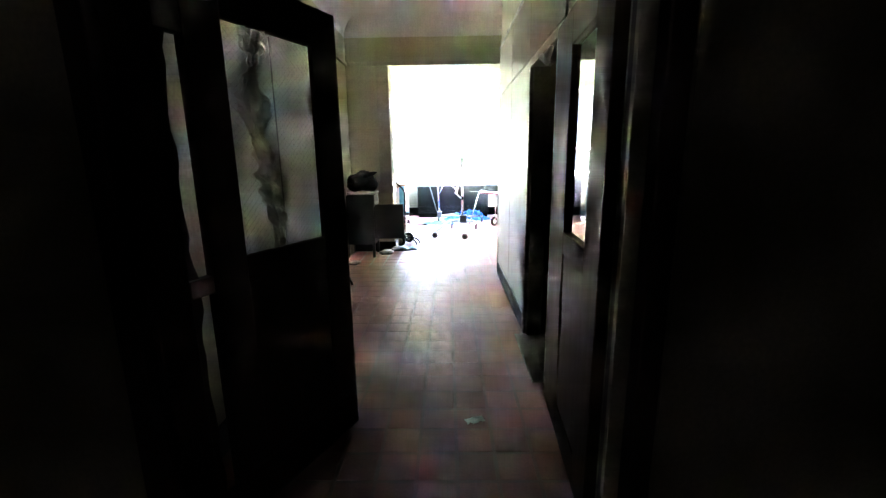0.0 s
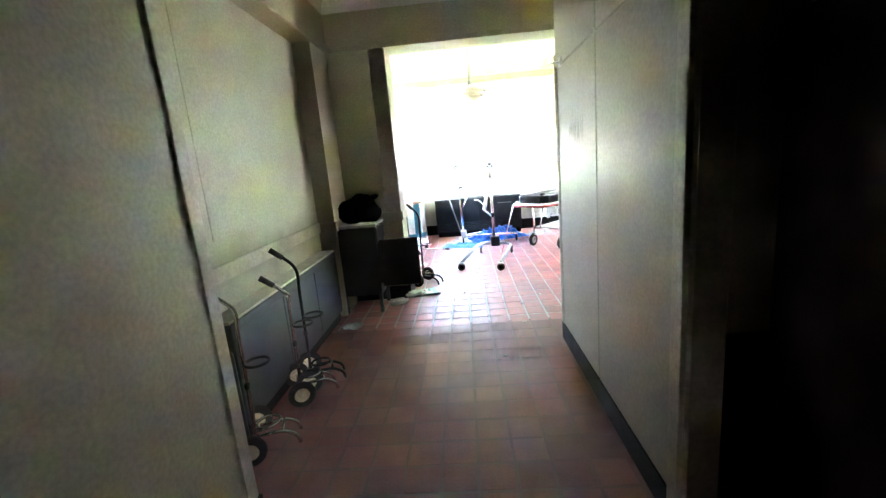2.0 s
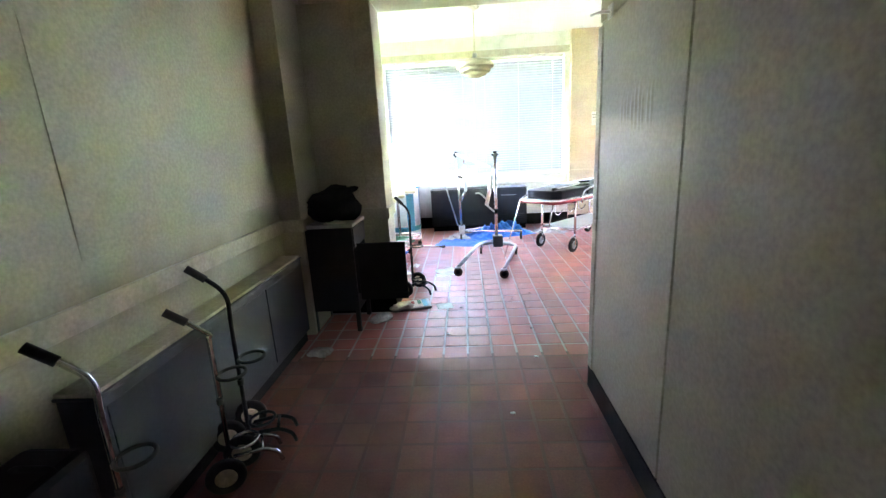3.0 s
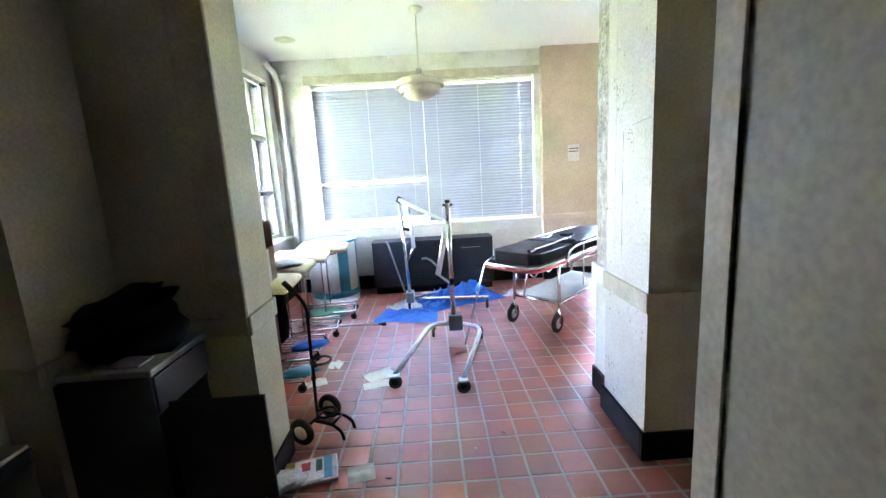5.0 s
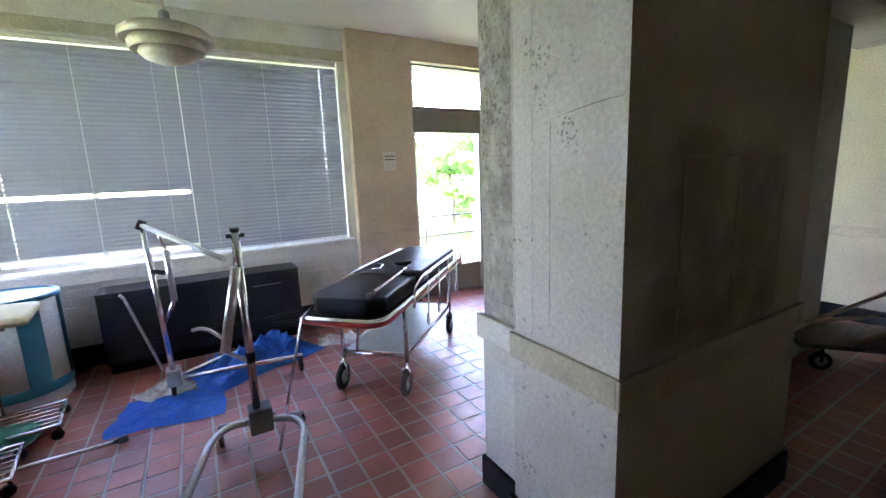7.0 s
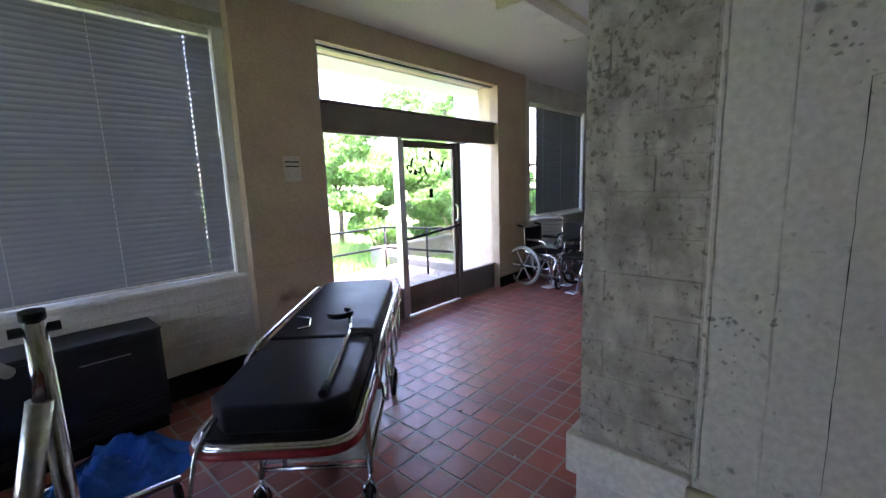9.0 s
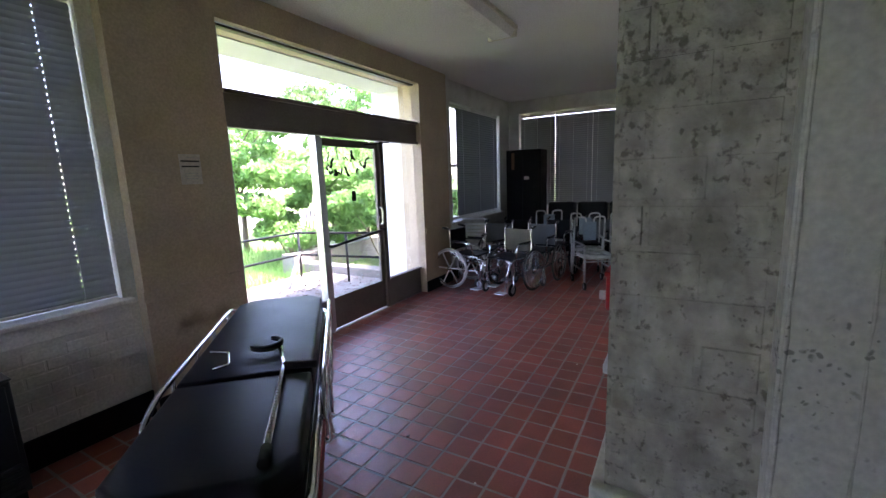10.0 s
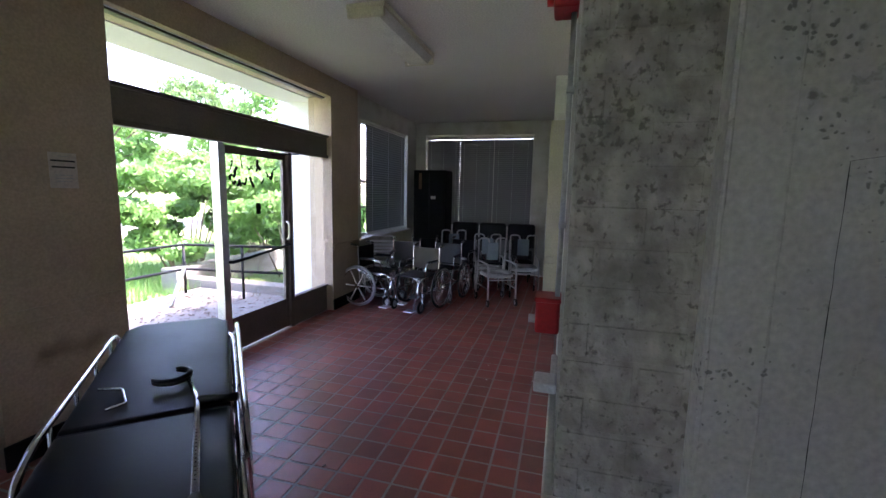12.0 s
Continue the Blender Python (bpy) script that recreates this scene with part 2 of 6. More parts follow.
CHROME = material("chrome", (0.75, 0.76, 0.78), (0.62, 0.63, 0.65), 0.16, metal=1.0, scale=14, bump=0.03, stain=(0.35, 0.31, 0.27), stain_scale=9, stain_amount=0.4)
DARKMETAL = material("charcoal_metal", (0.010, 0.012, 0.015), (0.007, 0.008, 0.011), 0.45, metal=0.0, scale=5, bump=0.04, spec=0.18)
GUNMETAL = material("gunmetal_paint", (0.10, 0.105, 0.11), (0.07, 0.074, 0.08), 0.42, metal=0.5, scale=9, bump=0.06)
SLATE = material("slate_enamel", (0.020, 0.024, 0.030), (0.014, 0.017, 0.022), 0.42, scale=3, bump=0.04, stain=(0.045, 0.05, 0.056), stain_scale=2.5, stain_amount=0.4, spec=0.35)
BLUEGREY = material("blue_grey_enamel", (0.034, 0.042, 0.050), (0.025, 0.031, 0.038), 0.5, scale=3, bump=0.04, stain=(0.055, 0.062, 0.07), stain_scale=2.5, stain_amount=0.4)
SOOT = material("soot", (0.007, 0.006, 0.006), (0.012, 0.010, 0.009), 0.95, scale=9, bump=0.5, spec=0.1)
MORTAR_DARK = material("dirty_mortar", (0.19, 0.085, 0.07), (0.14, 0.058, 0.048), 0.5, scale=3, fine=120, bump=0.15)
BLACKPAD = material("black_vinyl", (0.007, 0.008, 0.011), (0.010, 0.011, 0.014), 0.45, scale=4, fine=180, bump=0.10, spec=0.2)
RUBBER = material("black_rubber", (0.022, 0.021, 0.02), rough=0.7, scale=20, bump=0.1, stain=(0.08, 0.07, 0.06), stain_scale=8, stain_amount=0.3)
RUST = material("rusty_rubber", (0.09, 0.05, 0.035), (0.05, 0.03, 0.02), 0.7, scale=20, bump=0.2)
REDTRIM = material("red_bumper", (0.38, 0.03, 0.035), rough=0.35, scale=8, bump=0.03)
REDBOX = material("red_plastic", (0.45, 0.015, 0.02), rough=0.4, scale=8, bump=0.03)
BLUETARP = material("blue_plastic_sheet", (0.008, 0.14, 0.55), (0.006, 0.09, 0.42), 0.55, scale=6, fine=40, bump=0.3, spec=0.2)
TEAL = material("blue_paint", (0.03, 0.28, 0.42), (0.025, 0.22, 0.34), 0.35, scale=4, bump=0.05)
GREENBAG = material("green_fabric", (0.02, 0.20, 0.12), (0.015, 0.14, 0.085), 0.6, scale=6, bump=0.3)
WHITEPLASTIC = material("white_enamel", (0.72, 0.73, 0.72), (0.62, 0.63, 0.62), 0.35, scale=5, bump=0.04)
YELLOWFOAM = material("cream_vinyl", (0.68, 0.60, 0.40), (0.58, 0.50, 0.32), 0.5, scale=5, bump=0.08)
WEATHERED = material("weathered_wood", (0.20, 0.185, 0.16), (0.12, 0.105, 0.09), 0.8, scale=4, stretch=(1, 5, 1), bump=0.15, stain=(0.07, 0.05, 0.04), stain_scale=5, stain_amount=0.6)
CARD = material("cardboard", (0.20, 0.125, 0.065), (0.15, 0.09, 0.05), 0.8, scale=5, stretch=(1, 1, 4), bump=0.08)
PAPER = material("paper", (0.70, 0.68, 0.62), (0.60, 0.57, 0.5), 0.7, scale=8, bump=0.1)
FADEDPAPER = material("faded_paper", (0.58, 0.52, 0.47), (0.50, 0.44, 0.39), 0.7, scale=8, bump=0.1)
# White tube with the dim corner's shade put into its colour.
DIMMEDWHITE = material("dimmed_white_tube", (0.42, 0.43, 0.42), (0.30, 0.31, 0.30), 0.4, scale=7, bump=0.06)
LOCKER = material("grey_green_enamel", (0.036, 0.041, 0.041), (0.026, 0.030, 0.030), 0.4, scale=4, bump=0.04, stain=(0.06, 0.062, 0.06), stain_scale=3, stain_amount=0.4)
YELLOWPRINT = material("yellow_print", (0.52, 0.50, 0.08), (0.42, 0.42, 0.07), 0.4, scale=9, bump=0.03)
LAMPMETAL = material("lamp_enamel", (0.62, 0.57, 0.45), (0.52, 0.47, 0.36), 0.45, scale=5, bump=0.04)
DIFFUSER = material("lamp_diffuser", (0.74, 0.72, 0.68), rough=0.5, scale=5, bump=0.03)
BLACKCLOTH = material("black_cloth", (0.007, 0.007, 0.008), (0.011, 0.011, 0.012), 0.85, scale=10, bump=0.3, spec=0.1)
GLASS = glass_material("clear_glass")
# Slats coloured darker than white to cut the daylight passing through the closed blinds.
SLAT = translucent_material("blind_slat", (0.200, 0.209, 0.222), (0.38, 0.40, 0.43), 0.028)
# Slats darkened further for the windows in the dim corner.
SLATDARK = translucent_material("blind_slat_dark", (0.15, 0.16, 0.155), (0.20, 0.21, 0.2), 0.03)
CONCRETE = material("concrete", (0.24, 0.225, 0.20), (0.16, 0.15, 0.13), 0.85, scale=2, bump=0.25, stain=(0.18, 0.16, 0.13), stain_scale=1.0)
GRASS = material("grass_ground", (0.10, 0.17, 0.04), (0.16, 0.20, 0.07), 0.9, scale=0.7, fine=30, bump=0.5)
BARK = material("bark", (0.12, 0.09, 0.065), (0.07, 0.05, 0.04), 0.9, scale=8, bump=0.6, stretch=(1, 1, 0.3))
LEAF = translucent_material("leaf", (0.065, 0.13, 0.04), (0.14, 0.28, 0.08), 0.45)
LEAF2 = translucent_material("leaf_light", (0.095, 0.20, 0.055), (0.20, 0.42, 0.12), 0.52)
STUCCO = material("white_stucco", (0.76, 0.75, 0.72), (0.66, 0.65, 0.61), 0.8, scale=4, bump=0.2)


# ---- mesh helpers ----
def add_box(bm, x0, x1, y0, y1, z0, z1, bevel=0.0):
    r = bmesh.ops.create_cube(bm, size=1.0)
    vs = r["verts"]
    for v in vs:
        v.co = Vector(((x0 + x1) / 2 + v.co.x * (x1 - x0), (y0 + y1) / 2 + v.co.y * (y1 - y0), (z0 + z1) / 2 + v.co.z * (z1 - z0)))
    if bevel:
        es = list({e for v in vs for e in v.link_edges})
        bmesh.ops.bevel(bm, geom=es, offset=bevel, segments=2, profile=0.5, affect='EDGES')
    return vs


def add_tube(bm, pts, r, seg=10, closed=False, caps=True):
    """A round tube along points; r may be a list."""
    pts = [Vector(p) for p in pts]
    n = len(pts)
    rings = []
    ref = Vector((0.13, 0.21, 0.97))
    for i, p in enumerate(pts):
        a = pts[i - 1] if (i > 0 or closed) else p
        b = pts[(i + 1) % n] if (i < n - 1 or closed) else p
        d = (b - a).normalized()
        side = d.cross(ref)
        if side.length < 0.05:
            side = d.cross(Vector((1, 0, 0)))
        side.normalize()
        up = side.cross(d)
        rad = r[i] if isinstance(r, (list, tuple)) else r
        rings.append([bm.verts.new(p + rad * (math.cos(2 * math.pi * k / seg) * side + math.sin(2 * math.pi * k / seg) * up)) for k in range(seg)])
    m = n if closed else n - 1
    for i in range(m):
        A, B = rings[i], rings[(i + 1) % n]
        for k in range(seg):
            f = bm.faces.new((A[k], A[(k + 1) % seg], B[(k + 1) % seg], B[k]))
            f.smooth = True
    if caps and not closed:
        bm.faces.new(rings[0][::-1])
        bm.faces.new(rings[-1])


def bend(pts, radius=0.06, steps=5):
    """Rounds the corners of a line of points."""
    pts = [Vector(p) for p in pts]
    out = [pts[0]]
    for i in range(1, len(pts) - 1):
        a, p, b = pts[i - 1], pts[i], pts[i + 1]
        r = min(radius, (a - p).length * 0.48, (b - p).length * 0.48)
        s, e = p + (a - p).normalized() * r, p + (b - p).normalized() * r
        for k in range(steps + 1):
            t = k / steps
            out.append((1 - t) ** 2 * s + 2 * t * (1 - t) * p + t * t * e)
    return out + [pts[-1]]


def add_lathe(bm, profile, seg=28, at=(0, 0, 0), axis='Z', caps=True):
    """Turns (radius, height) pairs round an axis."""
    at = Vector(at)
    rings = []
    for r, h in profile:
        ring = []
        for k in range(seg):
            a = 2 * math.pi * k / seg
            c = (r * math.cos(a), r * math.sin(a), h)
            if axis == 'X':
                c = (c[2], c[0], c[1])
            elif axis == 'Y':
                c = (c[0], c[2], c[1])
            ring.append(bm.verts.new(at + Vector(c)))
        rings.append(ring)
    for A, B in zip(rings, rings[1:]):
        for k in range(seg):
            f = bm.faces.new((A[k], A[(k + 1) % seg], B[(k + 1) % seg], B[k]))
            f.smooth = True
    if caps:
        for ring in (rings[0], rings[-1]):
            if (ring[0].co - ring[seg // 2].co).length > 1e-4:
                bm.faces.new(ring)


def add_torus(bm, centre, R, r, axis='X', seg=28, sides=8):
    c = Vector(centre)
    pts = []
    for k in range(seg):
        a = 2 * math.pi * k / seg
        u, v = R * math.cos(a), R * math.sin(a)
        pts.append(c + Vector({'X': (0, u, v), 'Y': (u, 0, v), 'Z': (u, v, 0)}[axis]))
    add_tube(bm, pts, r, sides, closed=True)


def mesh_of(name, bm, mat):
    bmesh.ops.recalc_face_normals(bm, faces=bm.faces[:])
    me = bpy.data.meshes.new(name)
    bm.to_mesh(me)
    bm.free()
    me.materials.append(mat)
    return me


def part(name, bm, mat, parent=None, label=""):
    ob = new(name, mesh_of(name, bm, mat))
    if parent:
        ob.parent = parent
    if label:
        tagged(ob, label)
    return ob


def setting(name, bm, mat, label=""):
    ob = part(name, bm, mat)
    return tagged(ob, label or name.replace("_", " "), kind="structure")


def thing(name, label, category, m=None, group=""):
    ob = new(name)
    ob.empty_display_size = 0.1
    tagged(ob, label, category, group)
    if m is not None:
        ob.matrix_basis = m
    return ob


def box_part(name, parent, mat, x0, x1, y0, y1, z0, z1, bevel=0.004, label=""):
    bm = bmesh.new()
    add_box(bm, x0, x1, y0, y1, z0, z1, bevel)
    return part(name, bm, mat, parent, label)


def tube_part(name, parent, mat, pts, r, label="", seg=10, closed=False):
    bm = bmesh.new()
    add_tube(bm, pts, r, seg, closed)
    return part(name, bm, mat, parent, label)


def box_setting(name, mat, x0, x1, y0, y1, z0, z1, label="", bevel=0.0):
    bm = bmesh.new()
    add_box(bm, x0, x1, y0, y1, z0, z1, bevel)
    return setting(name, bm, mat, label)


def wall_with_holes(name, mat, axis, d0, d1, a0, a1, z0, z1, holes, label=""):
    """A wall between d0 and d1 across, from a0 to a1 along, with rectangular holes (a0, a1, z0, z1)."""
    bm = bmesh.new()
    xs = sorted({a0, a1, *[h[0] for h in holes], *[h[1] for h in holes]})
    for u0, u1 in zip(xs, xs[1:]):
        cuts = sorted([(h[2], h[3]) for h in holes if h[0] <= u0 and h[1] >= u1])
        z = z0
        for c0, c1 in cuts + [(z1, z1)]:
            if c0 > z + 1e-6:
                if axis == 'x':
                    add_box(bm, u0, u1, d0, d1, z, c0)
                else:
                    add_box(bm, d0, d1, u0, u1, z, c0)
            z = c1
    return setting(name, bm, mat, label)


# ---- structure: levels ----
CEILING = 3.25
HEADER = 2.645
RAIL = 0.956
WALL_N = 11.05      # inner face of the window wall
FACE_N = 10.945     # face of the tan piers by the glazed door
WEST = -1.65
EAST = 9.55

bm = bmesh.new()
add_box(bm, -4.0, 12.0, 6.1, 11.3, -0.12, -0.0018)
floor = setting("floor", bm, MORTAR, "mortar bed under worn red quarry tiles")
box_setting("floor_corridor", MORTAR_DARK, -4.0, 12.0, -2.5, 6.1, -0.12, -0.0010, "dirty mortar bed under the corridor tiles")
bm = bmesh.new()
add_box(bm, -4.0, 12.0, 7.4, 11.6, CEILING, CEILING + 0.2)
setting("ceiling", bm, CEIL, "off-white plaster ceiling with peeling patches")
bm = bmesh.new()
add_box(bm, -4.0, 12.0, -2.5, 7.4, CEILING + 0.003, CEILING + 0.2)
setting("ceiling_corridor", bm, CEIL, "white plaster corridor ceiling with a cove")

# entrance lobby behind the camera
box_setting("wall_lobby_south", CREAM, -2.6, 2.6, -2.3, -2.1, 0, CEILING, "plain cream lobby wall")
box_setting("wall_lobby_west", CREAM, -2.6, -2.4, -2.1, 1.9, 0, CEILING, "plain cream lobby wall")
box_setting("wall_lobby_east", CREAM, 2.4, 2.6, -2.1, 1.9, 0, CEILING, "plain cream lobby wall")
wall_with_holes("wall_entrance", CREAM, 'x', 1.9, 2.08, -2.6, 2.6, 0, CEILING, [(-0.66, 0.90, 0, 2.04)], "cream wall round the double door")
# corridor
box_setting("wall_corridor_west_near", CREAM, -1.0, -0.80, 2.08, 3.93, 0, CEILING, "cream plaster corridor wall")
box_setting("wall_corridor_west", CREAM_STAINED, -1.5, -1.30, 3.93, 6.98, 0, CEILING, "stained cream plaster wall with patched plaster")
box_setting("wall_recess_end", CREAM, -1.3, -1.0, 3.73, 3.93, 0, CEILING, "cream end wall of the recess")
box_setting("pilaster_west", CREAM, -1.30, -1.13, 6.50, 6.97, 0, HEADER, "cream plaster pilaster")
box_setting("beam_west", CREAM, -1.30, -1.12, 3.93, 6.97, HEADER, CEILING, "cream plaster beam above the recess")
wall_with_holes("wall_corridor_east", PANEL, 'y', 0.889, 1.0, 2.08, 5.645, 0, CEILING, [(3.10, 3.82, 0, 1.97)], "cream painted panel partition with joints")
box_setting("wall_closet_south", CREAM, 1.0, 2.6, 2.0, 2.08, 0, CEILING, "closet wall")
box_setting("wall_closet_east", CREAM, 2.5, 2.6, 2.08, 5.56, 0, CEILING, "closet wall")
box_setting("wall_side_south", CREAM, 1.0, 6.6, 5.54, 5.66, 0, CEILING, "dim wall of the side passage")
wall_with_holes("wall_side_east", CREAM, 'y', 6.3, 6.45, 5.66, 7.805, 0, CEILING, [(5.75, 7.28, 0, 2.35)], "cream wall with a dark doorway")
# Added walls coloured black, so the unlit room beyond the doorway reads as dark.
box_setting("wall_side_back", BLACK, 7.6, 7.7, 5.4, 7.9, 0, CEILING, "black wall added for the dark beyond the doorway")
box_setting("wall_side_back_south", BLACK, 6.45, 7.6, 5.40, 5.54, 0, CEILING, "black wall added for the dark beyond the doorway")
# wall between corridor and sunroom
wall_with_holes("wall_opening", CREAM, 'x', 6.97, 7.30, -1.65, 6.3, 0, CEILING, [(-0.53, 1.5, 0, HEADER), (1.5, 2.83, 0, CEILING), (2.83, 6.3, 0, HEADER)], "cream wall with a wide opening and deep lintel")
column = box_setting("column", COLUMN, 1.5, 2.83, 7.0, 7.52, 0, CEILING, "off-white plastered column with a mould-stained cream face")
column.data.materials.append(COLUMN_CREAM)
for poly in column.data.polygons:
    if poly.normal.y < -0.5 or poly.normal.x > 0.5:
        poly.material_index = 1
box_setting("pier", ROUGH, 1.56, 2.83, 7.52, 7.81, 0, CEILING, "rough painted brick pier with mildew")
box_setting("pier_east", CREAM, 6.0, 6.3, 7.34, 8.02, 0, HEADER, "white painted pier")
box_setting("wall_sunroom_south", WHITE, 6.3, EAST, 7.81, 8.0, 0, CEILING, "off-white sunroom wall")
# Added wall, mostly hidden by the column; it keeps door light off the side passage.
box_setting("wall_side_light_block", WHITE, 2.83, 5.0, 7.56, 7.81, 0, HEADER, "white wall added to hold door light out of the side passage")
box_setting("lintel_sunroom", WHITE, 2.83, 6.3, 7.30, 7.81, HEADER, CEILING, "white lintel over the side opening")
# sunroom west wall with windows
wall_with_holes("wall_west", WHITE, 'y', WEST - 0.25, WEST, 6.97, 11.3, 0, CEILING, [(8.55, 10.86, 0.88, 2.95)], "white painted brick wall round steel windows")
# north wall
wall_with_holes("wall_north", WHITE, 'x', WALL_N, WALL_N + 0.25, WEST - 0.25, 2.04, 0, CEILING, [(-1.15, 1.95, 0.93, 2.91)], "white painted brick wall round a wide window")
wall_with_holes("wall_north_door", TAN, 'x', FACE_N, WALL_N + 0.25, 2.04, 6.55, 0, CEILING, [(2.82, 5.77, 0, 2.99)], "tan painted wall round glazed doors")
wall_with_holes("wall_north_east", WHITE, 'x', WALL_N, WALL_N + 0.25, 6.55, EAST + 0.25, 0, CEILING, [(6.85, 9.0, 0.95, 2.91)], "white wall round a blinded window")
wall_with_holes("wall_east", WHITE, 'y', EAST, EAST + 0.25, 7.81, 11.05, 0, CEILING, [(8.46, 10.82, 0.98, 2.98)], "white wall round a row of blinded windows")

# ---- trim ----
def trim_run(name, mat, boxes, label, bevel=0.006):
    bm = bmesh.new()
    for b in boxes:
        add_box(bm, *b, bevel)
    return setting(name, bm, mat, label)


R0, R1 = 0.845, RAIL
trim_run("trim_rail_column", CREAMTRIM, [(1.482, 2.845, 6.982, 7.0, R0, R1), (1.482, 1.5, 7.0, 7.53, R0, R1)], "painted chair rail round the column")
box_setting("trim_pier_dado", WHITE, 1.552, 2.83, 7.522, 7.816, 0.164, 0.825, "smooth white painted foot of the pier", 0.004)
trim_run("trim_rail_pier", WHITETRIM, [(1.53, 1.56, 7.53, 7.84, 0.825, 0.945), (1.56, 2.58, 7.81, 7.84, 0.825, 0.945)], "white painted rail on the pier")
trim_run("trim_rail_corridor", CREAMTRIM, [(-1.30, -1.275, 3.93, 6.50, 0.885, 0.985), (-1.30, -1.11, 6.48, 6.50, 0.885, 0.985), (-1.13, -1.11, 6.50, 6.95, 0.885, 0.985), (-1.13, -0.53, 6.95, 6.97, 0.885, 0.985), (-0.53, -0.51, 6.95, 7.30, 0.885, 0.985)], "stained cream chair rail")
trim_run("trim_rail_north", TAN, [(2.025, 2.80, 10.925, 10.945, 0.88, 0.962), (5.79, 6.55, 10.925, 10.945, 0.88, 0.962)], "tan painted chair rail")
trim_run("baseboard_east", BLACK, [(0.872, 0.889, 3.83, 5.655, 0, 0.145), (0.889, 1.0, 5.645, 5.655, 0, 0.145)], "scuffed black baseboard", 0.004)
trim_run("baseboard_near_east", CREAMTRIM, [(0.872, 0.889, 2.08, 3.08, 0, 0.13)], "grey-green painted skirting", 0.004)
trim_run("baseboard_column", BLACK, [(1.478, 2.85, 6.978, 7.0, 0, 0.164), (1.478, 1.5, 7.0, 7.54, 0, 0.164), (1.535, 1.56, 7.54, 7.83, 0, 0.164), (1.56, 2.58, 7.81, 7.83, 0, 0.164)], "black baseboard round the column", 0.004)
trim_run("baseboard_west", BLACK, [(-0.80, -0.782, 2.08, 3.95, 0, 0.15), (-1.3, -0.782, 3.93, 3.95, 0, 0.15), (-1.30, -1.285, 3.95, 6.5, 0, 0.15), (-1.13, -0.512, 6.955, 6.97, 0, 0.15), (-0.53, -0.512, 6.97, 7.30, 0, 0.15)], "black baseboard along the corridor", 0.004)
trim_run("baseboard_north", BLACK, [(-1.65, 2.04, 11.03, 11.05, 0, 0.2), (2.025, 2.82, 10.925, 10.945, 0, 0.16), (5.77, 6.55, 10.925, 10.945, 0, 0.16), (6.55, EAST, 11.03, 11.05, 0, 0.16)], "black baseboard under the windows", 0.004)
trim_run("baseboard_sunroom_west", BLACK, [(WEST, WEST + 0.018, 7.27, 11.03, 0, 0.2)], "black baseboard", 0.004)
trim_run("baseboard_side", BLACK, [(1.0, 6.28, 5.66, 5.68, 0, 0.15), (5.98, 6.0, 7.34, 8.02, 0, 0.15)], "black baseboard of the side passage", 0.004)
trim_run("trim_rail_pier_east", CREAMTRIM, [(5.98, 6.0, 7.32, 8.02, 0.86, 0.955), (5.98, 6.3, 7.32, 7.34, 0.86, 0.955)], "cream chair rail on the pier")
trim_run("trim_opening", CREAMTRIM, [(-0.70, -0.53, 6.955, 6.97, 0.955, HEADER), (-1.12, 0.889, 6.955, 6.97, HEADER, HEADER + 0.05), (1.0, 1.5, 6.955, 6.97, HEADER, HEADER + 0.05)], "cream architrave of the wide opening")
trim_run("trim_recess_corner", CREAMTRIM, [(-0.80, -0.791, 3.865, 3.937, 0.15, 2.60)], "cream corner bead at the recess")
trim_run("trim_beam", CREAMTRIM, [(-1.12, -1.10, 3.93, 6.97, HEADER, HEADER + 0.05)], "cream moulding under the beam")
# cove of the corridor ceiling
bm = bmesh.new()
cove = [(0.0, 0.0)] + [(0.24 - 0.24 * math.cos(a), 0.24 * math.sin(a)) for a in [i * math.pi / 16 for i in range(9)]]
A = [bm.verts.new((-1.12 + c[0], 3.93, 3.01 + c[1])) for c in cove[1:]]
B = [bm.verts.new((-1.12 + c[0], 6.97, 3.01 + c[1])) for c in cove[1:]]
for i in range(len(A) - 1):
    bm.faces.new((A[i], A[i + 1], B[i + 1], B[i])).smooth = True
C = [bm.verts.new((-1.12, 6.97 - c[0], 3.01 + c[1])) for c in cove[1:]]
D = [bm.verts.new((6.2, 6.97 - c[0], 3.01 + c[1])) for c in cove[1:]]
for i in range(len(C) - 1):
    bm.faces.new((C[i], C[i + 1], D[i + 1], D[i])).smooth = True
setting("trim_cove", bm, CEIL, "plaster ceiling cove")

trim_run("trim_partition_end", CREAMTRIM, [(0.8705, 0.8775, 5.585, 5.650, 0.146, 2.02)], "pale edge strip at the partition's end", 0.002)
# panels of the east partition
bm = bmesh.new()
for y0, y1 in ((3.90, 4.735), (4.747, 5.643)):
    add_box(bm, 0.878, 0.889, y0, y1, 0.145, 2.025, 0.003)
    add_box(bm, 0.878, 0.889, y0, y1, 2.040, 2.60, 0.003)
add_box(bm, 0.878, 0.889, 2.99, 3.895, 2.040, 2.60, 0.003)
setting("trim_panels", bm, PANEL, "cream painted wall panels with scuffs")
bm = bmesh.new()
add_box(bm, 0.868, 0.889, 3.82, 3.895, 0, 2.025, 0.004)
add_box(bm, 0.868, 0.889, 3.0, 3.10, 0, 2.025, 0.004)
add_box(bm, 0.868, 0.889, 3.10, 3.82, 1.97, 2.025, 0.004)
add_box(bm, 0.889, 1.0, 3.79, 3.82, 0, 1.97, 0.003)
add_box(bm, 0.889, 1.0, 3.10, 3.13, 0, 1.97, 0.003)
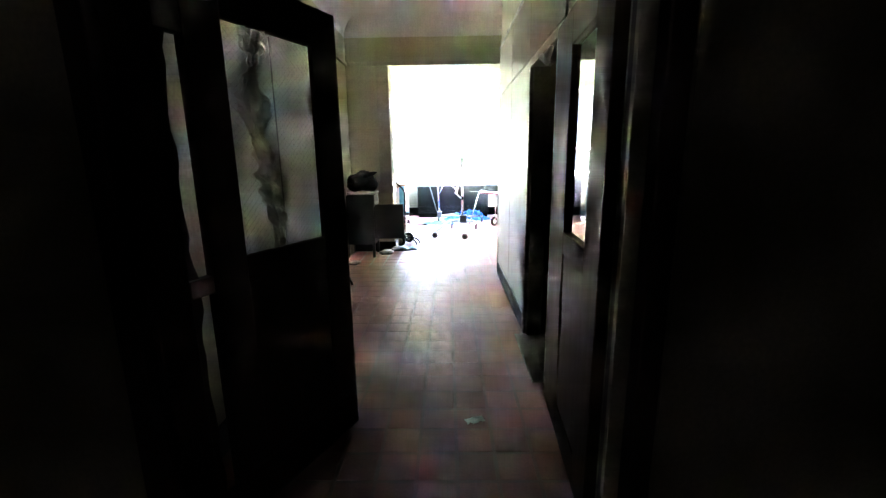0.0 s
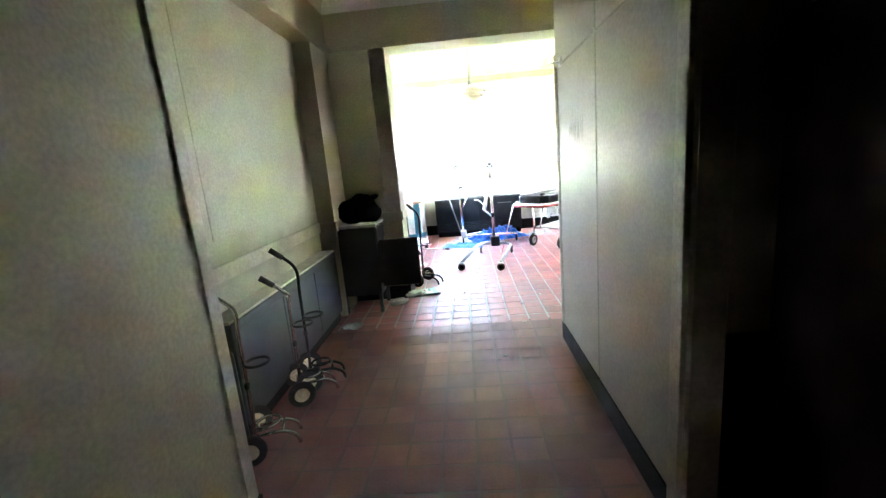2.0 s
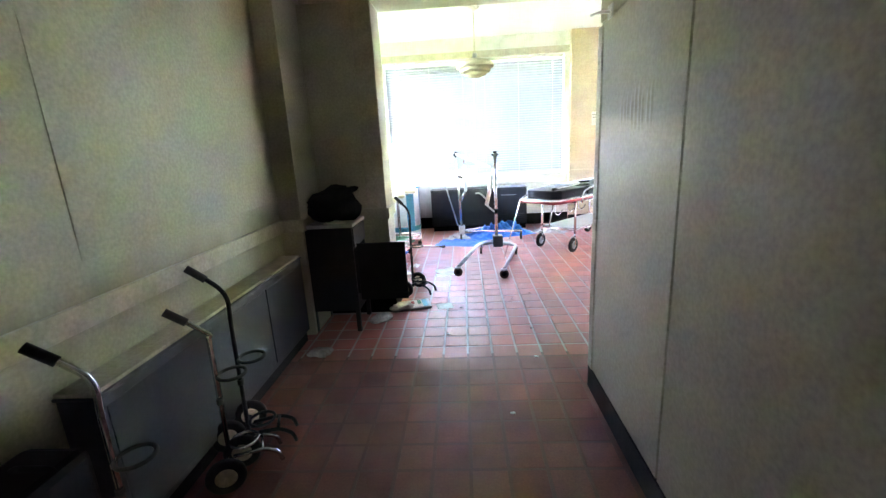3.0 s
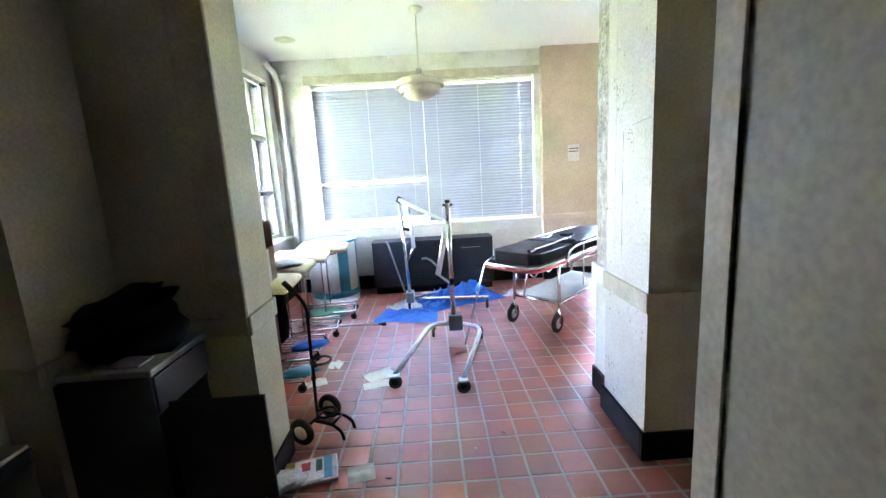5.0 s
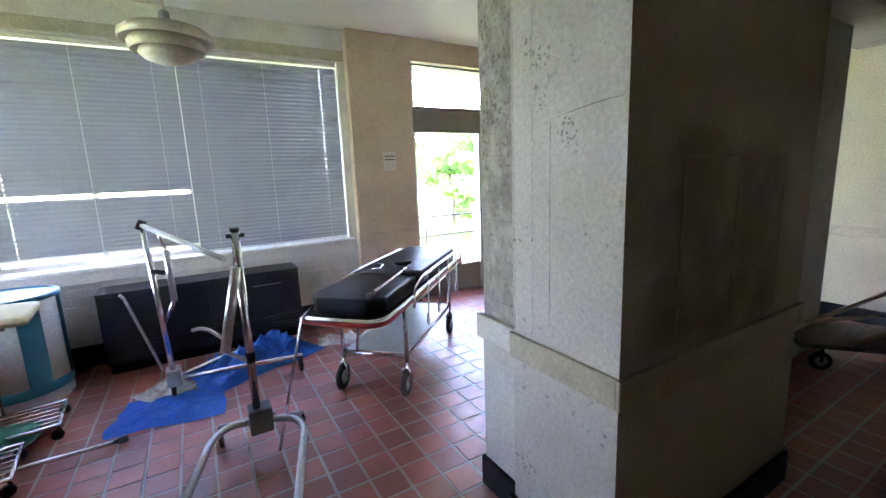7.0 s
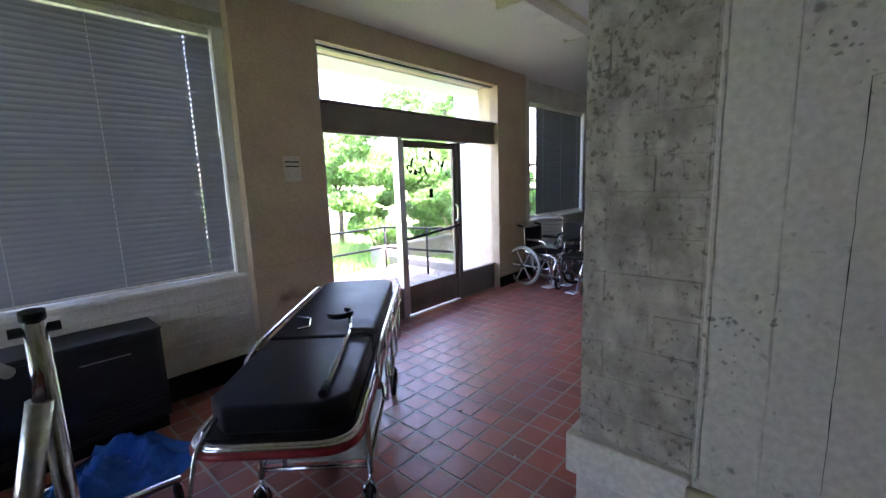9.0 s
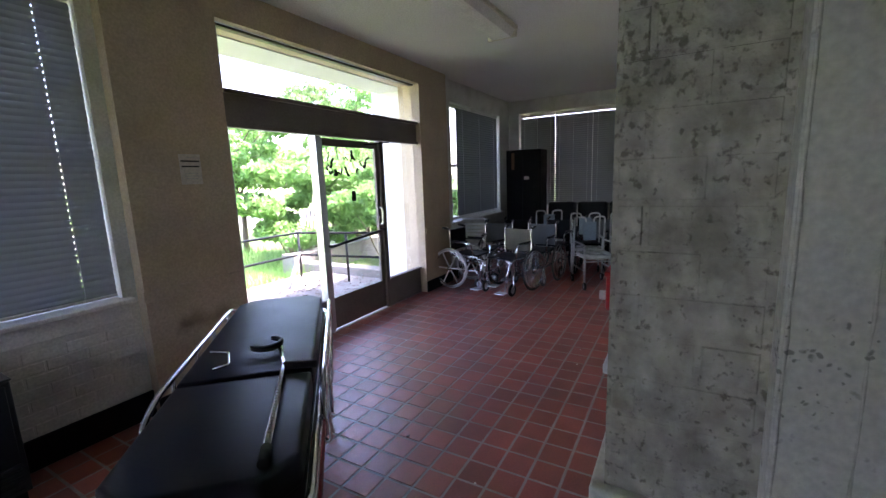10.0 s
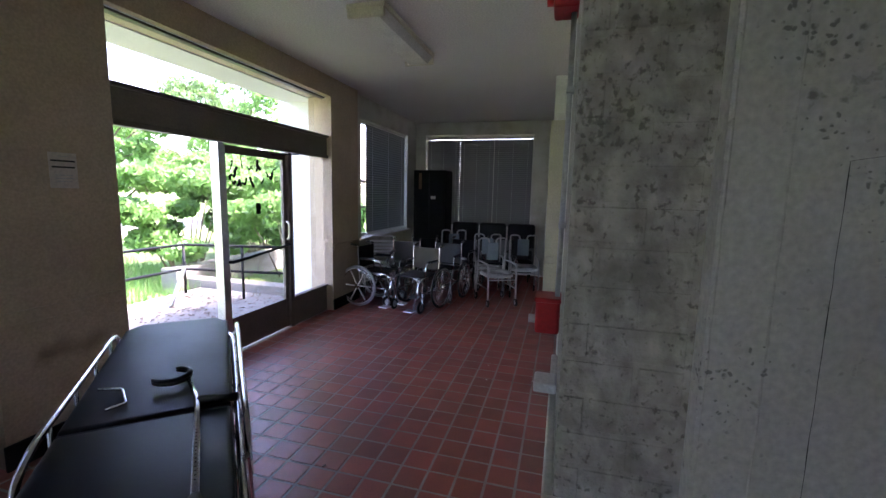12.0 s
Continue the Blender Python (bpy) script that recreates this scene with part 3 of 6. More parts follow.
setting("trim_side_door", bm, CREAMTRIM, "cream side door casing with a broken head")
# conduit with clips
for z, y0 in ((2.52, 2.2),):
    c = thing("conduit", "thin grey wall conduit along the partition", "conduit")
    tube_part("pipe", c, STEELGREY, [(0.872, y0, z), (0.872, 5.62, z), ], 0.009)
    for y in (2.8, 3.9, 5.0, 5.6):
        box_part("clip", c, STEELGREY, 0.860, 0.889, y - 0.012, y + 0.012, z - 0.014, z + 0.014, 0.002)
hook = thing("wall_hook", "small metal hook at the panel end", "hook")
tube_part("bar", hook, ALU, bend([(0.878, 5.49, 2.05), (0.83, 5.49, 2.05), (0.82, 5.60, 2.065)], 0.02), 0.008)
box_part("plate", hook, ALU, 0.870, 0.878, 5.46, 5.52, 2.02, 2.08, 0.002)
# scuffs on the panel and peeled strips
bm = bmesh.new()
ridges = [(4.99 + 0.04 * i + random.uniform(-0.008, 0.008), 1.585 + random.uniform(-0.02, 0.02), 0.105 - 0.006 * i + random.uniform(-0.03, 0.02), random.uniform(0.002, 0.004), random.uniform(0.007, 0.011)) for i in range(9)]
NY, NZ = 110, 26
grid = []
for i in range(NY + 1):
    col = []
    for k in range(NZ + 1):
        y, z = 4.90 + 0.50 * i / NY, 1.28 + 0.52 * k / NZ
        hgt = sum(a_ * math.exp(-((y - yc - 0.02 * (z - zc)) / w_) ** 2) * math.exp(-((z - zc) / h_ * 1.3) ** 4) for yc, zc, h_, a_, w_ in ridges)
        border = min(i, NY - i, k, NZ - k)
        col.append(bm.verts.new((0.8800 if border == 0 else 0.8782 - hgt, y, z)))
    grid.append(col)
for i in range(NY):
    for k in range(NZ):
        bm.faces.new((grid[i][k], grid[i + 1][k], grid[i + 1][k + 1], grid[i][k + 1])).smooth = True
bmesh.ops.recalc_face_normals(bm, faces=bm.faces[:])
setting("trim_panel_wrinkles", bm, PANEL, "vertical wrinkles in the painted panel sheet")

# side doorway: half-open brown door leaf inside, dark threshold
d = thing("side_door", "dark red-brown wooden door standing open in the side room", "door")
box_part("leaf", d, DARKWOOD, 1.02, 1.06, 3.14, 3.80, 0.16, 1.95, 0.003)
box_part("kick_plate", d, CREAMTRIM, 1.012, 1.02, 3.16, 3.78, 0.17, 0.30, 0.002, "dull metal kick plate")
d.matrix_basis = pose(0.12, 0.0, -0.155)
box_setting("trim_side_threshold", CONCRETE, 0.80, 1.10, 3.10, 3.82, 0.0, 0.012, "worn stone threshold", 0.003)
rag = thing("torn_lintel_strip", "torn pale strip hanging from the door head", "debris")
bm = bmesh.new()
add_tube(bm, [(0.88, 3.25, 1.97), (0.86, 3.27, 1.93), (0.87, 3.33, 1.90), (0.86, 3.42, 1.95), (0.88, 3.50, 1.97)], [0.012, 0.022, 0.016, 0.02, 0.01], 8)
part("strip", bm, PAPER, rag)

# ---- double entrance door ----
trim_run("trim_entrance_frame", DARKWOOD, [(-0.68, -0.61, 1.86, 2.10, 0, 2.06), (0.84, 0.92, 1.86, 2.10, 0, 2.06), (-0.68, 0.92, 1.86, 2.10, 1.99, 2.06)], "dark wooden door frame", 0.006)
trim_run("trim_entrance_stop", CREAMTRIM, [(0.79, 0.84, 1.92, 1.945, 0.25, 1.99), (0.905, 0.915, 1.855, 1.86, 0, 2.0)], "cream edge of the door frame", 0.003)
box_setting("trim_entrance_threshold", ALU, -0.61, 0.84, 1.97, 2.03, 0.0, 0.014, "metal door threshold", 0.004)


def door_leaf(name, label, width, mat, g0, g1, slot=False, film=True):
    """Leaf along +x from its hinge, glazed in the upper half."""
    d = thing(name, label, "door")
    zt = 1.975
    zg0, zg1 = 1.03, 1.82
    stiles = [(0.0, 0.115 if slot else g0), (g1, width)]
    for a, b in stiles:
        box_part("stile", d, mat, a, b, -0.022, 0.022, 0.012, zt, 0.004)
    if slot:
        box_part("stile", d, mat, 0.20, g0, -0.022, 0.022, 0.012, zt, 0.004)
        box_part("slot_rail", d, mat, 0.115, 0.20, -0.020, 0.020, 0.93, 0.99, 0.003)
        box_part("slot_rail", d, mat, 0.115, 0.20, -0.020, 0.020, 1.74, zt, 0.003)
        box_part("slot_rail", d, mat, 0.115, 0.20, -0.020, 0.020, 0.012, 0.10, 0.003)
        for z0, z1 in ((0.10, 0.93), (0.99, 1.74)):
            bm = bmesh.new()
            n = 16
            pts = []
            for i in range(n + 1):
                z = z0 + (z1 - z0) * i / n
                pts.append((0.150 + 0.028 * noise.noise(Vector((z * 9, 1.3, 0.2))), z))
            f1 = [bm.verts.new((0.116, -0.003, z)) for x, z in pts]
            f2 = [bm.verts.new((x, -0.003, z)) for x, z in pts]
            for i in range(n):
                bm.faces.new((f1[i], f2[i], f2[i + 1], f1[i + 1]))
            bmesh.ops.solidify(bm, geom=bm.faces[:], thickness=0.004)
            part("broken_panel", bm, mat, d)
    box_part("top_rail", d, mat, g0, g1, -0.022, 0.022, zg1, zt, 0.004)
    box_part("bottom_panel", d, mat, g0, g1, -0.016, 0.016, 0.16, zg0 - 0.10, 0.003)
    box_part("lock_rail", d, mat, g0, g1, -0.022, 0.022, zg0 - 0.10, zg0, 0.004)
    box_part("bottom_rail", d, mat, g0, g1, -0.022, 0.022, 0.012, 0.16, 0.004)
    box_part("kick_plate", d, BROWNWOOD, 0.08, width - 0.02, -0.0255, -0.0225, 0.03, 0.20, 0.001, "scuffed kick plate")
    gl = box_part("glass_pane", d, FROST if film else GLASS, g0 + 0.001, g1 - 0.001, -0.003, 0.003, zg0 + 0.001, zg1 - 0.001, 0.0, "wired glass pane")
    if film:
        bm = bmesh.new()
        wd, ht = g1 - g0 - 0.01, zg1 - zg0 - 0.01
        k = -ht
        while k < wd:
            for flip in (0, 1):
                a, c = max(0.0, k), min(wd, k + ht)
                if c - a > 0.01:
                    xa, xc = (a, c) if not flip else (wd - a, wd - c)
                    add_tube(bm, [(g0 + 0.005 + xa, -0.0042, zg0 + 0.005 + a - k), (g0 + 0.005 + xc, -0.0042, zg0 + 0.005 + c - k)], 0.0003, 4)
            k += 0.024
        part("wire_mesh", bm, STEELGREY, d, "fine wire mesh in the glass")
        bm = bmesh.new()
        add_box(bm, g0 + 0.205, g0 + 0.209, -0.007, -0.004, zg0 + 0.01, zg1 - 0.01)
        part("crack", bm, STEELGREY, d)
    return d


FROST = translucent_material("wired_frosted_glass", (0.55, 0.58, 0.56), (0.93, 0.96, 0.94), 0.90, 0.25)
left_leaf = door_leaf("entrance_door", "dark brown half-open door with torn film on wired glass", 0.90, DARKWOOD, 0.335, 0.745, slot=True)
left_leaf.matrix_basis = pose(-0.60, 1.907, 0, 0, 0, 64.6)
# torn film hanging on the pane
bm = bmesh.new()
rows = []
for i in range(56):
    z = 1.815 - 0.78 * i / 55
    c = 0.455 + 0.03 * math.sin(z * 7) + 0.03 * noise.noise(Vector((z * 5, 0, 3)))
    w = 0.045 + 0.05 * noise.noise(Vector((z * 8, 2, 0))) + 0.035 * noise.noise(Vector((z * 30, 5, 0)))
    row = []
    for k in range(11):
        u = k / 10 - 0.5
        fold = noise.noise(Vector((u * 4.5, z * 9, 7))) + 0.9 * noise.noise(Vector((u * 11, z * 26, 2)))
        row.append(bm.verts.new((c + w * u * 2, -0.022 - 0.022 * fold, z)))
    rows.append(row)
for a, b in zip(rows, rows[1:]):
    for k in range(10):
        bm.faces.new((a[k], a[k + 1], b[k + 1], b[k])).smooth = False
FILM = translucent_material("torn_film", (0.66, 0.65, 0.60), (0.80, 0.79, 0.74), 0.7, 0.4)
bmesh.ops.solidify(bm, geom=bm.faces[:], thickness=0.002)
part("torn_film", bm, FILM, left_leaf, "crumpled torn grey film")
right_leaf = door_leaf("entrance_door", "brown wooden door folded back against the wall, glazed", 0.90, BROWNWOOD, 0.19, 0.56, film=False)
right_leaf.matrix_basis = pose(0.80, 2.06, 0, 0, 0, 86.3)

# ---- windows and blinds ----
def frame_bars(owner, mat, axis, plane, thick, a, z, cols, rows_, bar=0.045):
    """Outer frame and bars between panes; axis: the wall's direction."""
    def bx(nm, a0, a1, z0, z1, t=thick):
        if axis == 'x':
            return box_part(nm, owner, mat, a0, a1, plane - t / 2, plane + t / 2, z0, z1, 0.004)
        return box_part(nm, owner, mat, plane - t / 2, plane + t / 2, a0, a1, z0, z1, 0.004)
    bx("frame_side", a[0], a[0] + bar, z[0], z[1]), bx("frame_side", a[1] - bar, a[1], z[0], z[1])
    bx("frame_head", a[0] + bar, a[1] - bar, z[1] - bar, z[1]), bx("frame_sill", a[0] + bar, a[1] - bar, z[0], z[0] + bar)
    for c in cols:
        bx("mullion", c - bar / 2, c + bar / 2, z[0] + bar, z[1] - bar, thick * 0.9)
    edges = [a[0] + bar, *[e for c in cols for e in (c - bar / 2, c + bar / 2)], a[1] - bar]
    for r in rows_:
        for e0, e1 in zip(edges[::2], edges[1::2]):
            bx("transom_bar", e0, e1, r - bar / 2, r + bar / 2, thick * 0.8)
    zed = [z[0] + bar, *[e for r in rows_ for e in (r - bar / 2, r + bar / 2)], z[1] - bar]
    for e0, e1 in zip(edges[::2], edges[1::2]):
        for z0, z1 in zip(zed[::2], zed[1::2]):
            p = bx("pane", e0, e1, z0, z1, 0.006)
            p.data.materials[0] = GLASS
            p.visible_shadow = False


def window(name, mat, axis, plane, a, z, cols, rows_, label, bar=0.045, thick=0.05):
    w = new(name)
    w.empty_display_size = 0.1
    tagged(w, label, kind="structure")
    frame_bars(w, mat, axis, plane, thick, a, z, cols, rows_, bar)
    return w


win_n = window("window_1", WHITETRIM, 'x', WALL_N + 0.17, (-1.15, 1.95), (0.93, 2.91), (-0.38, 0.40, 1.18), (1.9,), "white steel window behind blinds")
win_w = window("window_2", STEELGREY, 'y', WEST - 0.10, (8.55, 10.86), (0.88, 2.95), (9.12, 9.88), (1.50, 2.21), "grey steel casement window with bright panes", 0.055, 0.06)
win_ne = window("window_3", WHITETRIM, 'x', WALL_N + 0.17, (6.85, 9.0), (0.95, 2.91), (7.6, 8.3), (1.9,), "white steel window behind blinds")
win_e = window("window_4", WHITETRIM, 'y', EAST + 0.17, (8.46, 10.82), (0.98, 2.98), (9.3, 10.05), (1.9,), "white steel window behind blinds")
for nm, b in (("sill_north", (-1.22, 2.0, 10.97, 11.10, 0.895, 0.93)), ("sill_west", (WEST - 0.05, WEST + 0.10, 8.5, 10.95, 0.84, 0.88)), ("sill_north_east", (6.8, 9.05, 10.98, 11.1, 0.915, 0.95)), ("sill_east", (9.47, 9.6, 8.4, 10.9, 0.945, 0.98))):
    box_setting("trim_" + nm, WHITETRIM, *b, "white window sill", 0.008)
box_setting("trim_sill_apron", WHITETRIM, -1.20, 1.98, 11.02, 11.05, 0.78, 0.895, "white apron under the sill", 0.006)
box_setting("trim_head_north", CREAMTRIM, -1.22, 2.03, 11.02, 11.05, 2.92, 3.03, "cream trim above the window", 0.006)
# latches on the west window
for y, z in ((9.12, 1.50), (9.5, 1.50), (10.38, 1.50), (9.88, 2.21), (9.88, 2.90), (10.8, 2.90)):
    la = thing("window_latch", "dark metal window latch", "latch", group="window latches")
    box_part("plate", la, DARKMETAL, WEST - 0.068, WEST - 0.055, y - 0.03, y + 0.03, z - 0.018, z + 0.018, 0.003)
    tube_part("lever", la, DARKMETAL, [(WEST - 0.06, y, z), (WEST - 0.03, y, z), (WEST - 0.025, y + 0.05, z - 0.01)], 0.007)


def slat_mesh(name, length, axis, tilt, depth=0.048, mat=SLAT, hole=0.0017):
    bm = bmesh.new()
    prof = [(-0.5, 0.0), (-0.25, 0.0055), (0.0, 0.0075), (0.25, 0.0055), (0.5, 0.0)]
    ca, sa = math.cos(tilt), math.sin(tilt)
    holes = [(f - 0.5) * length for f in (0.12, 0.5, 0.88)]
    cuts = [-0.5 * length, *[e for c in holes for e in (c - hole, c + hole)], 0.5 * length]
    ends = []
    for along in cuts:
        ring = []
        for u, h in prof:
            p, q = u * depth * ca - h * sa, u * depth * sa + h * ca
            ring.append(bm.verts.new((along, p, q) if axis == 'x' else (p, along, q)))
        ends.append(ring)
    for k in range(len(ends) - 1):
        for i in range(4):
            if k % 2 == 0 or i != 1 or not mat == SLAT:
                bm.faces.new((ends[k][i], ends[k][i + 1], ends[k + 1][i + 1], ends[k + 1][i])).smooth = True
    me = bpy.data.meshes.new(name)
    bm.to_mesh(me)
    bm.free()
    me.materials.append(mat)
    return me


def blind(axis, plane, a0, a1, z0, z1, tilt, label, mat=SLAT, pitch=0.042, gap=None, open_from=None, jog=0.0):
    b = thing("venetian_blind", label, "blind", group="venetian blinds")
    mid, length = (a0 + a1) / 2, a1 - a0
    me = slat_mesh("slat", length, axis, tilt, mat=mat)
    z = z0 + 0.03
    k = 0
    while z < z1 - 0.05:
        if not (gap and gap[0] < z < gap[1]):
            s = new("slat", me)
            s.parent = b
            sag = 0.0025 * noise.noise(Vector((z * 3, mid, 0)))
            rot = random.uniform(-1.0, 1.0) * 0.08
            s.matrix_basis = pose(mid if axis == 'x' else plane, plane if axis == 'x' else mid, z + sag, rot * 20 if axis == 'x' else 0, 0 if axis == 'x' else rot * 20, 0)
        z += pitch
        k += 1
    def bx(nm, m, u0, u1, d, zz0, zz1, off=0.0):
        if axis == 'x':
            return box_part(nm, b, m, u0, u1, plane - d + off, plane + d + off, zz0, zz1, 0.003)
        return box_part(nm, b, m, plane - d + off, plane + d + off, u0, u1, zz0, zz1, 0.003)
    bx("head_rail", WHITETRIM, a0, a1, 0.025, z1 - 0.04, z1)
    bx("bottom_rail", WHITETRIM, a0, a1, 0.02, z0, z0 + 0.018)
    inward = -0.028 if axis == 'x' else -0.028
    for f in (0.12, 0.5, 0.88):
        u = a0 + f * length
        bx("ladder_cord", STEELGREY, u - 0.0012, u + 0.0012, 0.001, z0, z1 - 0.04, inward)
    return b


TIL = radians(75)
blind('x', WALL_N + 0.06, -1.14, 0.392, 1.03, 2.90, TIL, "venetian blind with slats darkened to grey-blue, closed, hanging in the window", gap=(1.553, 1.597))
blind('x', WALL_N + 0.06, 0.402, 1.942, 0.945, 2.90, TIL, "venetian blind with slats darkened to grey-blue, closed, hanging in the window")
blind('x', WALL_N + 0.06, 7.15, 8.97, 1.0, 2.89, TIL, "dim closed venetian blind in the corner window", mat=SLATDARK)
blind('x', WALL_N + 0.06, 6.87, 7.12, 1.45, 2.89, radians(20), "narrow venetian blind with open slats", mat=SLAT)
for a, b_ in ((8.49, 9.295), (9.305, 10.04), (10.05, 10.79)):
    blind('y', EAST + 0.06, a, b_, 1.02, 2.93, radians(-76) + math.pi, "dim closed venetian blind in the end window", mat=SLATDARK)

# ---- glazed entrance ----
gd = new("door_1")
gd.empty_display_size = 0.1
tagged(gd, "glazed aluminium entrance with a transom light", kind="structure")
X0, X1, XM, XL = 2.86, 5.94, 3.89, 4.92
for nm, m, b in (
    ("frame_head", BRONZE, (X0, X1, 11.04, 11.12, 2.97, 3.06)), ("frame_head_trim", ALU, (X0, X1, 11.015, 11.04, 2.985, 3.03)),
    ("transom_bar", BRONZE, (X0, X1, 11.02, 11.14, 2.175, 2.465)), ("transom_cap", BRONZE, (X0, X1, 10.985, 11.02, 2.44, 2.475)), ("transom_foot", BRONZE, (X0, X1, 10.995, 11.02, 2.165, 2.205)),
    ("side_frame", ALU, (X0, X0 + 0.04, 11.05, 11.11, 0.0, 2.97)), ("side_frame", ALU, (X1 - 0.05, X1, 11.05, 11.11, 0.0, 2.97)),
    ("mullion", ALU, (XM - 0.035, XM + 0.035, 11.03, 11.13, 0.0, 2.165)), ("mullion", BRONZE, (XL, XL + 0.075, 11.03, 11.13, 0.0, 2.165)),
    ("kick_panel", BRONZE, (X0 + 0.04, XM - 0.035, 11.05, 11.11, 0.0, 0.38)), ("kick_panel", BRONZE, (XL + 0.075, X1 - 0.05, 11.05, 11.11, 0.0, 0.38)),
    ("kick_cap", BRONZE, (XL + 0.075, X1 - 0.05, 11.02, 11.05, 0.36, 0.385)),
):
    box_part(nm, gd, m, *b, 0.005)
for b in ((X0 + 0.04, X1 - 0.05, 11.077, 11.083, 2.475, 2.97), (X0 + 0.04, XM - 0.035, 11.077, 11.083, 0.38, 2.165), (XL + 0.075, X1 - 0.05, 11.077, 11.083, 0.385, 2.165)):
    p = box_part("glass_pane", gd, GLASS, *b, 0.0)
    p.visible_shadow = False
leaf = thing("glazed_door", "aluminium glass door with push bar and spray-painted marks", "door")
for nm, m, b in (
    ("hinge_stile", ALU, (XM + 0.04, XM + 0.085, 11.06, 11.10, 0.02, 2.15)), ("lock_stile", BRONZE, (XL - 0.06, XL - 0.005, 11.06, 11.10, 0.02, 2.15)),
    ("top_rail", BRONZE, (XM + 0.085, XL - 0.06, 11.06, 11.10, 2.07, 2.15)), ("bottom_rail", BRONZE, (XM + 0.085, XL - 0.06, 11.06, 11.10, 0.02, 0.38)),
    ("sticker", DARKMETAL, (4.40, 4.47, 11.070, 11.076, 1.45, 1.57)),
):
    box_part(nm, leaf, m, *b, 0.003)
p = box_part("glass_pane", leaf, GLASS, XM + 0.085, XL - 0.06, 11.077, 11.083, 0.38, 2.07, 0.0)
p.visible_shadow = False
tube_part("push_bar", leaf, DARKMETAL, [(XM + 0.06, 11.06, 0.98), (XM + 0.06, 11.0, 0.98), (XL - 0.03, 11.0, 1.06), (XL - 0.03, 11.06, 1.06)], 0.016)
tube_part("pull_handle", leaf, ALU, bend([(XL - 0.03, 11.06, 1.12), (XL - 0.03, 11.01, 1.14), (XL - 0.03, 11.01, 1.32), (XL - 0.03, 11.06, 1.34)], 0.03), 0.014)
tube_part("closer_arm", leaf, DARKMETAL, [(XL - 0.28, 11.05, 2.11), (XL - 0.10, 10.99, 2.13), (XL + 0.18, 11.01, 2.16)], 0.008)
random.seed(5)
for i in range(15):
    x, z = 4.04 + 0.055 * (i % 13) + random.uniform(-0.01, 0.01), 1.86 + random.uniform(-0.07, 0.09)
    pts = [(x, 11.074, z)]
    for k in range(4):
        pts.append((pts[-1][0] + random.uniform(-0.03, 0.035), 11.074, pts[-1][2] + random.uniform(-0.05, 0.05)))
    bm = bmesh.new()
    add_tube(bm, bend(pts, 0.02, 3), 0.007 + 0.004 * (i % 3), 6)
    part("paint_stroke", bm, BLACK, leaf, "black spray-paint stroke")

# patched plaster of the recess and outline of a removed board
bm = bmesh.new()
add_box(bm, -1.30, -1.2955, 4.77, 6.44, 1.13, 2.64, 0.002)
setting("trim_plaster_patch", bm, CREAM_STAINED, "raised patch of cream plaster")
bm = bmesh.new()
for q in ((1.80, 1.815, 6.9985, 7.0, 1.02, 1.66), (2.165, 2.177, 6.9985, 7.0, 1.0, 1.66), (2.54, 2.552, 6.9985, 7.0, 1.0, 1.66), (1.815, 2.54, 6.9985, 7.0, 1.65, 1.662)):
    add_box(bm, *q)
setting("trim_board_outline", bm, FADEDLINE, "pale outline of a removed board")
for pts in ([(1.4995, 7.01, 1.835), (1.4995, 7.12, 1.828), (1.4995, 7.22, 1.815), (1.4995, 7.31, 1.80)], [(1.4995, 7.31 + 0.002 * noise.noise(Vector((i * 0.9, 3, 0))), 1.80 - 0.04 * i) for i in range(20)]):
    ck = thing("wall_crack", "dark hairline crack in the column plaster", "crack")
    bm = bmesh.new()
    add_tube(bm, pts, [0.0004] + [0.0005 if i % 7 else 0.0011 for i in range(len(pts) - 2)] + [0.0003], 5)
    part("line", bm, DARKMETAL, ck)

# plaster ridges where the column's coat ends beside the brickwork
for k, (x, y, r_) in enumerate(((1.5010, 7.405, 0.0035), (1.5010, 7.512, 0.005))):
    bm = bmesh.new()
    pts = [(x, y + 0.0018 * noise.noise(Vector((i * 0.35, k * 5, 0))), 0.98 + 2.26 * i / 40) for i in range(41)]
    add_tube(bm, pts, [r_ * (0.75 + 0.5 * noise.noise(Vector((i * 0.8, k * 3, 4)))) for i in range(41)], 7)
    setting("trim_plaster_ridge", bm, COLUMN, "uneven ridge of old plaster")

# ---- outside ----
bm = bmesh.new()
add_box(bm, -400, 400, 11.32, 700, -0.5, -0.16)
add_box(bm, -400, WEST - 0.27, -300, 11.32, -0.5, -0.16)
setting("ground", bm, GRASS, "grass and weeds outside")
box_setting("pavement", CONCRETE, 1.6, 6.4, 11.32, 14.0, -0.4, -0.05, "weathered concrete terrace")
box_setting("road", CONCRETE, -60, 60, 24, 30, -0.4, -0.15, "pale road in the distance")
box_setting("wall_porch", STUCCO, 5.95, 6.25, 11.3, 11.92, -0.1, 3.3, "white stucco porch wall")
box_setting("canopy", STUCCO, 2.4, 6.25, 11.3, 11.8, 2.98, 3.3, "white porch lintel")
kerb = box_setting("low_wall", CONCRETE, 6.2, 10.5, 14.3, 14.65, -0.3, 0.28, "low concrete garden wall")
rail = thing("ramp_railing", "dark steel pipe railing along the ramp", "railing")
for z in (0.37, 0.78):
    tube_part("rail", rail, DARKMETAL, [(1.7, 13.84, z), (5.97, 13.86, z), (6.04, 11.94, z + 0.05)], 0.022)
for x, y in ((3.1, 13.85), (4.5, 13.855), (5.97, 13.86), (6.01, 12.72)):
    tube_part("post", rail, DARKMETAL, [(x, y, -0.06), (x, y, 0.79)], 0.022)
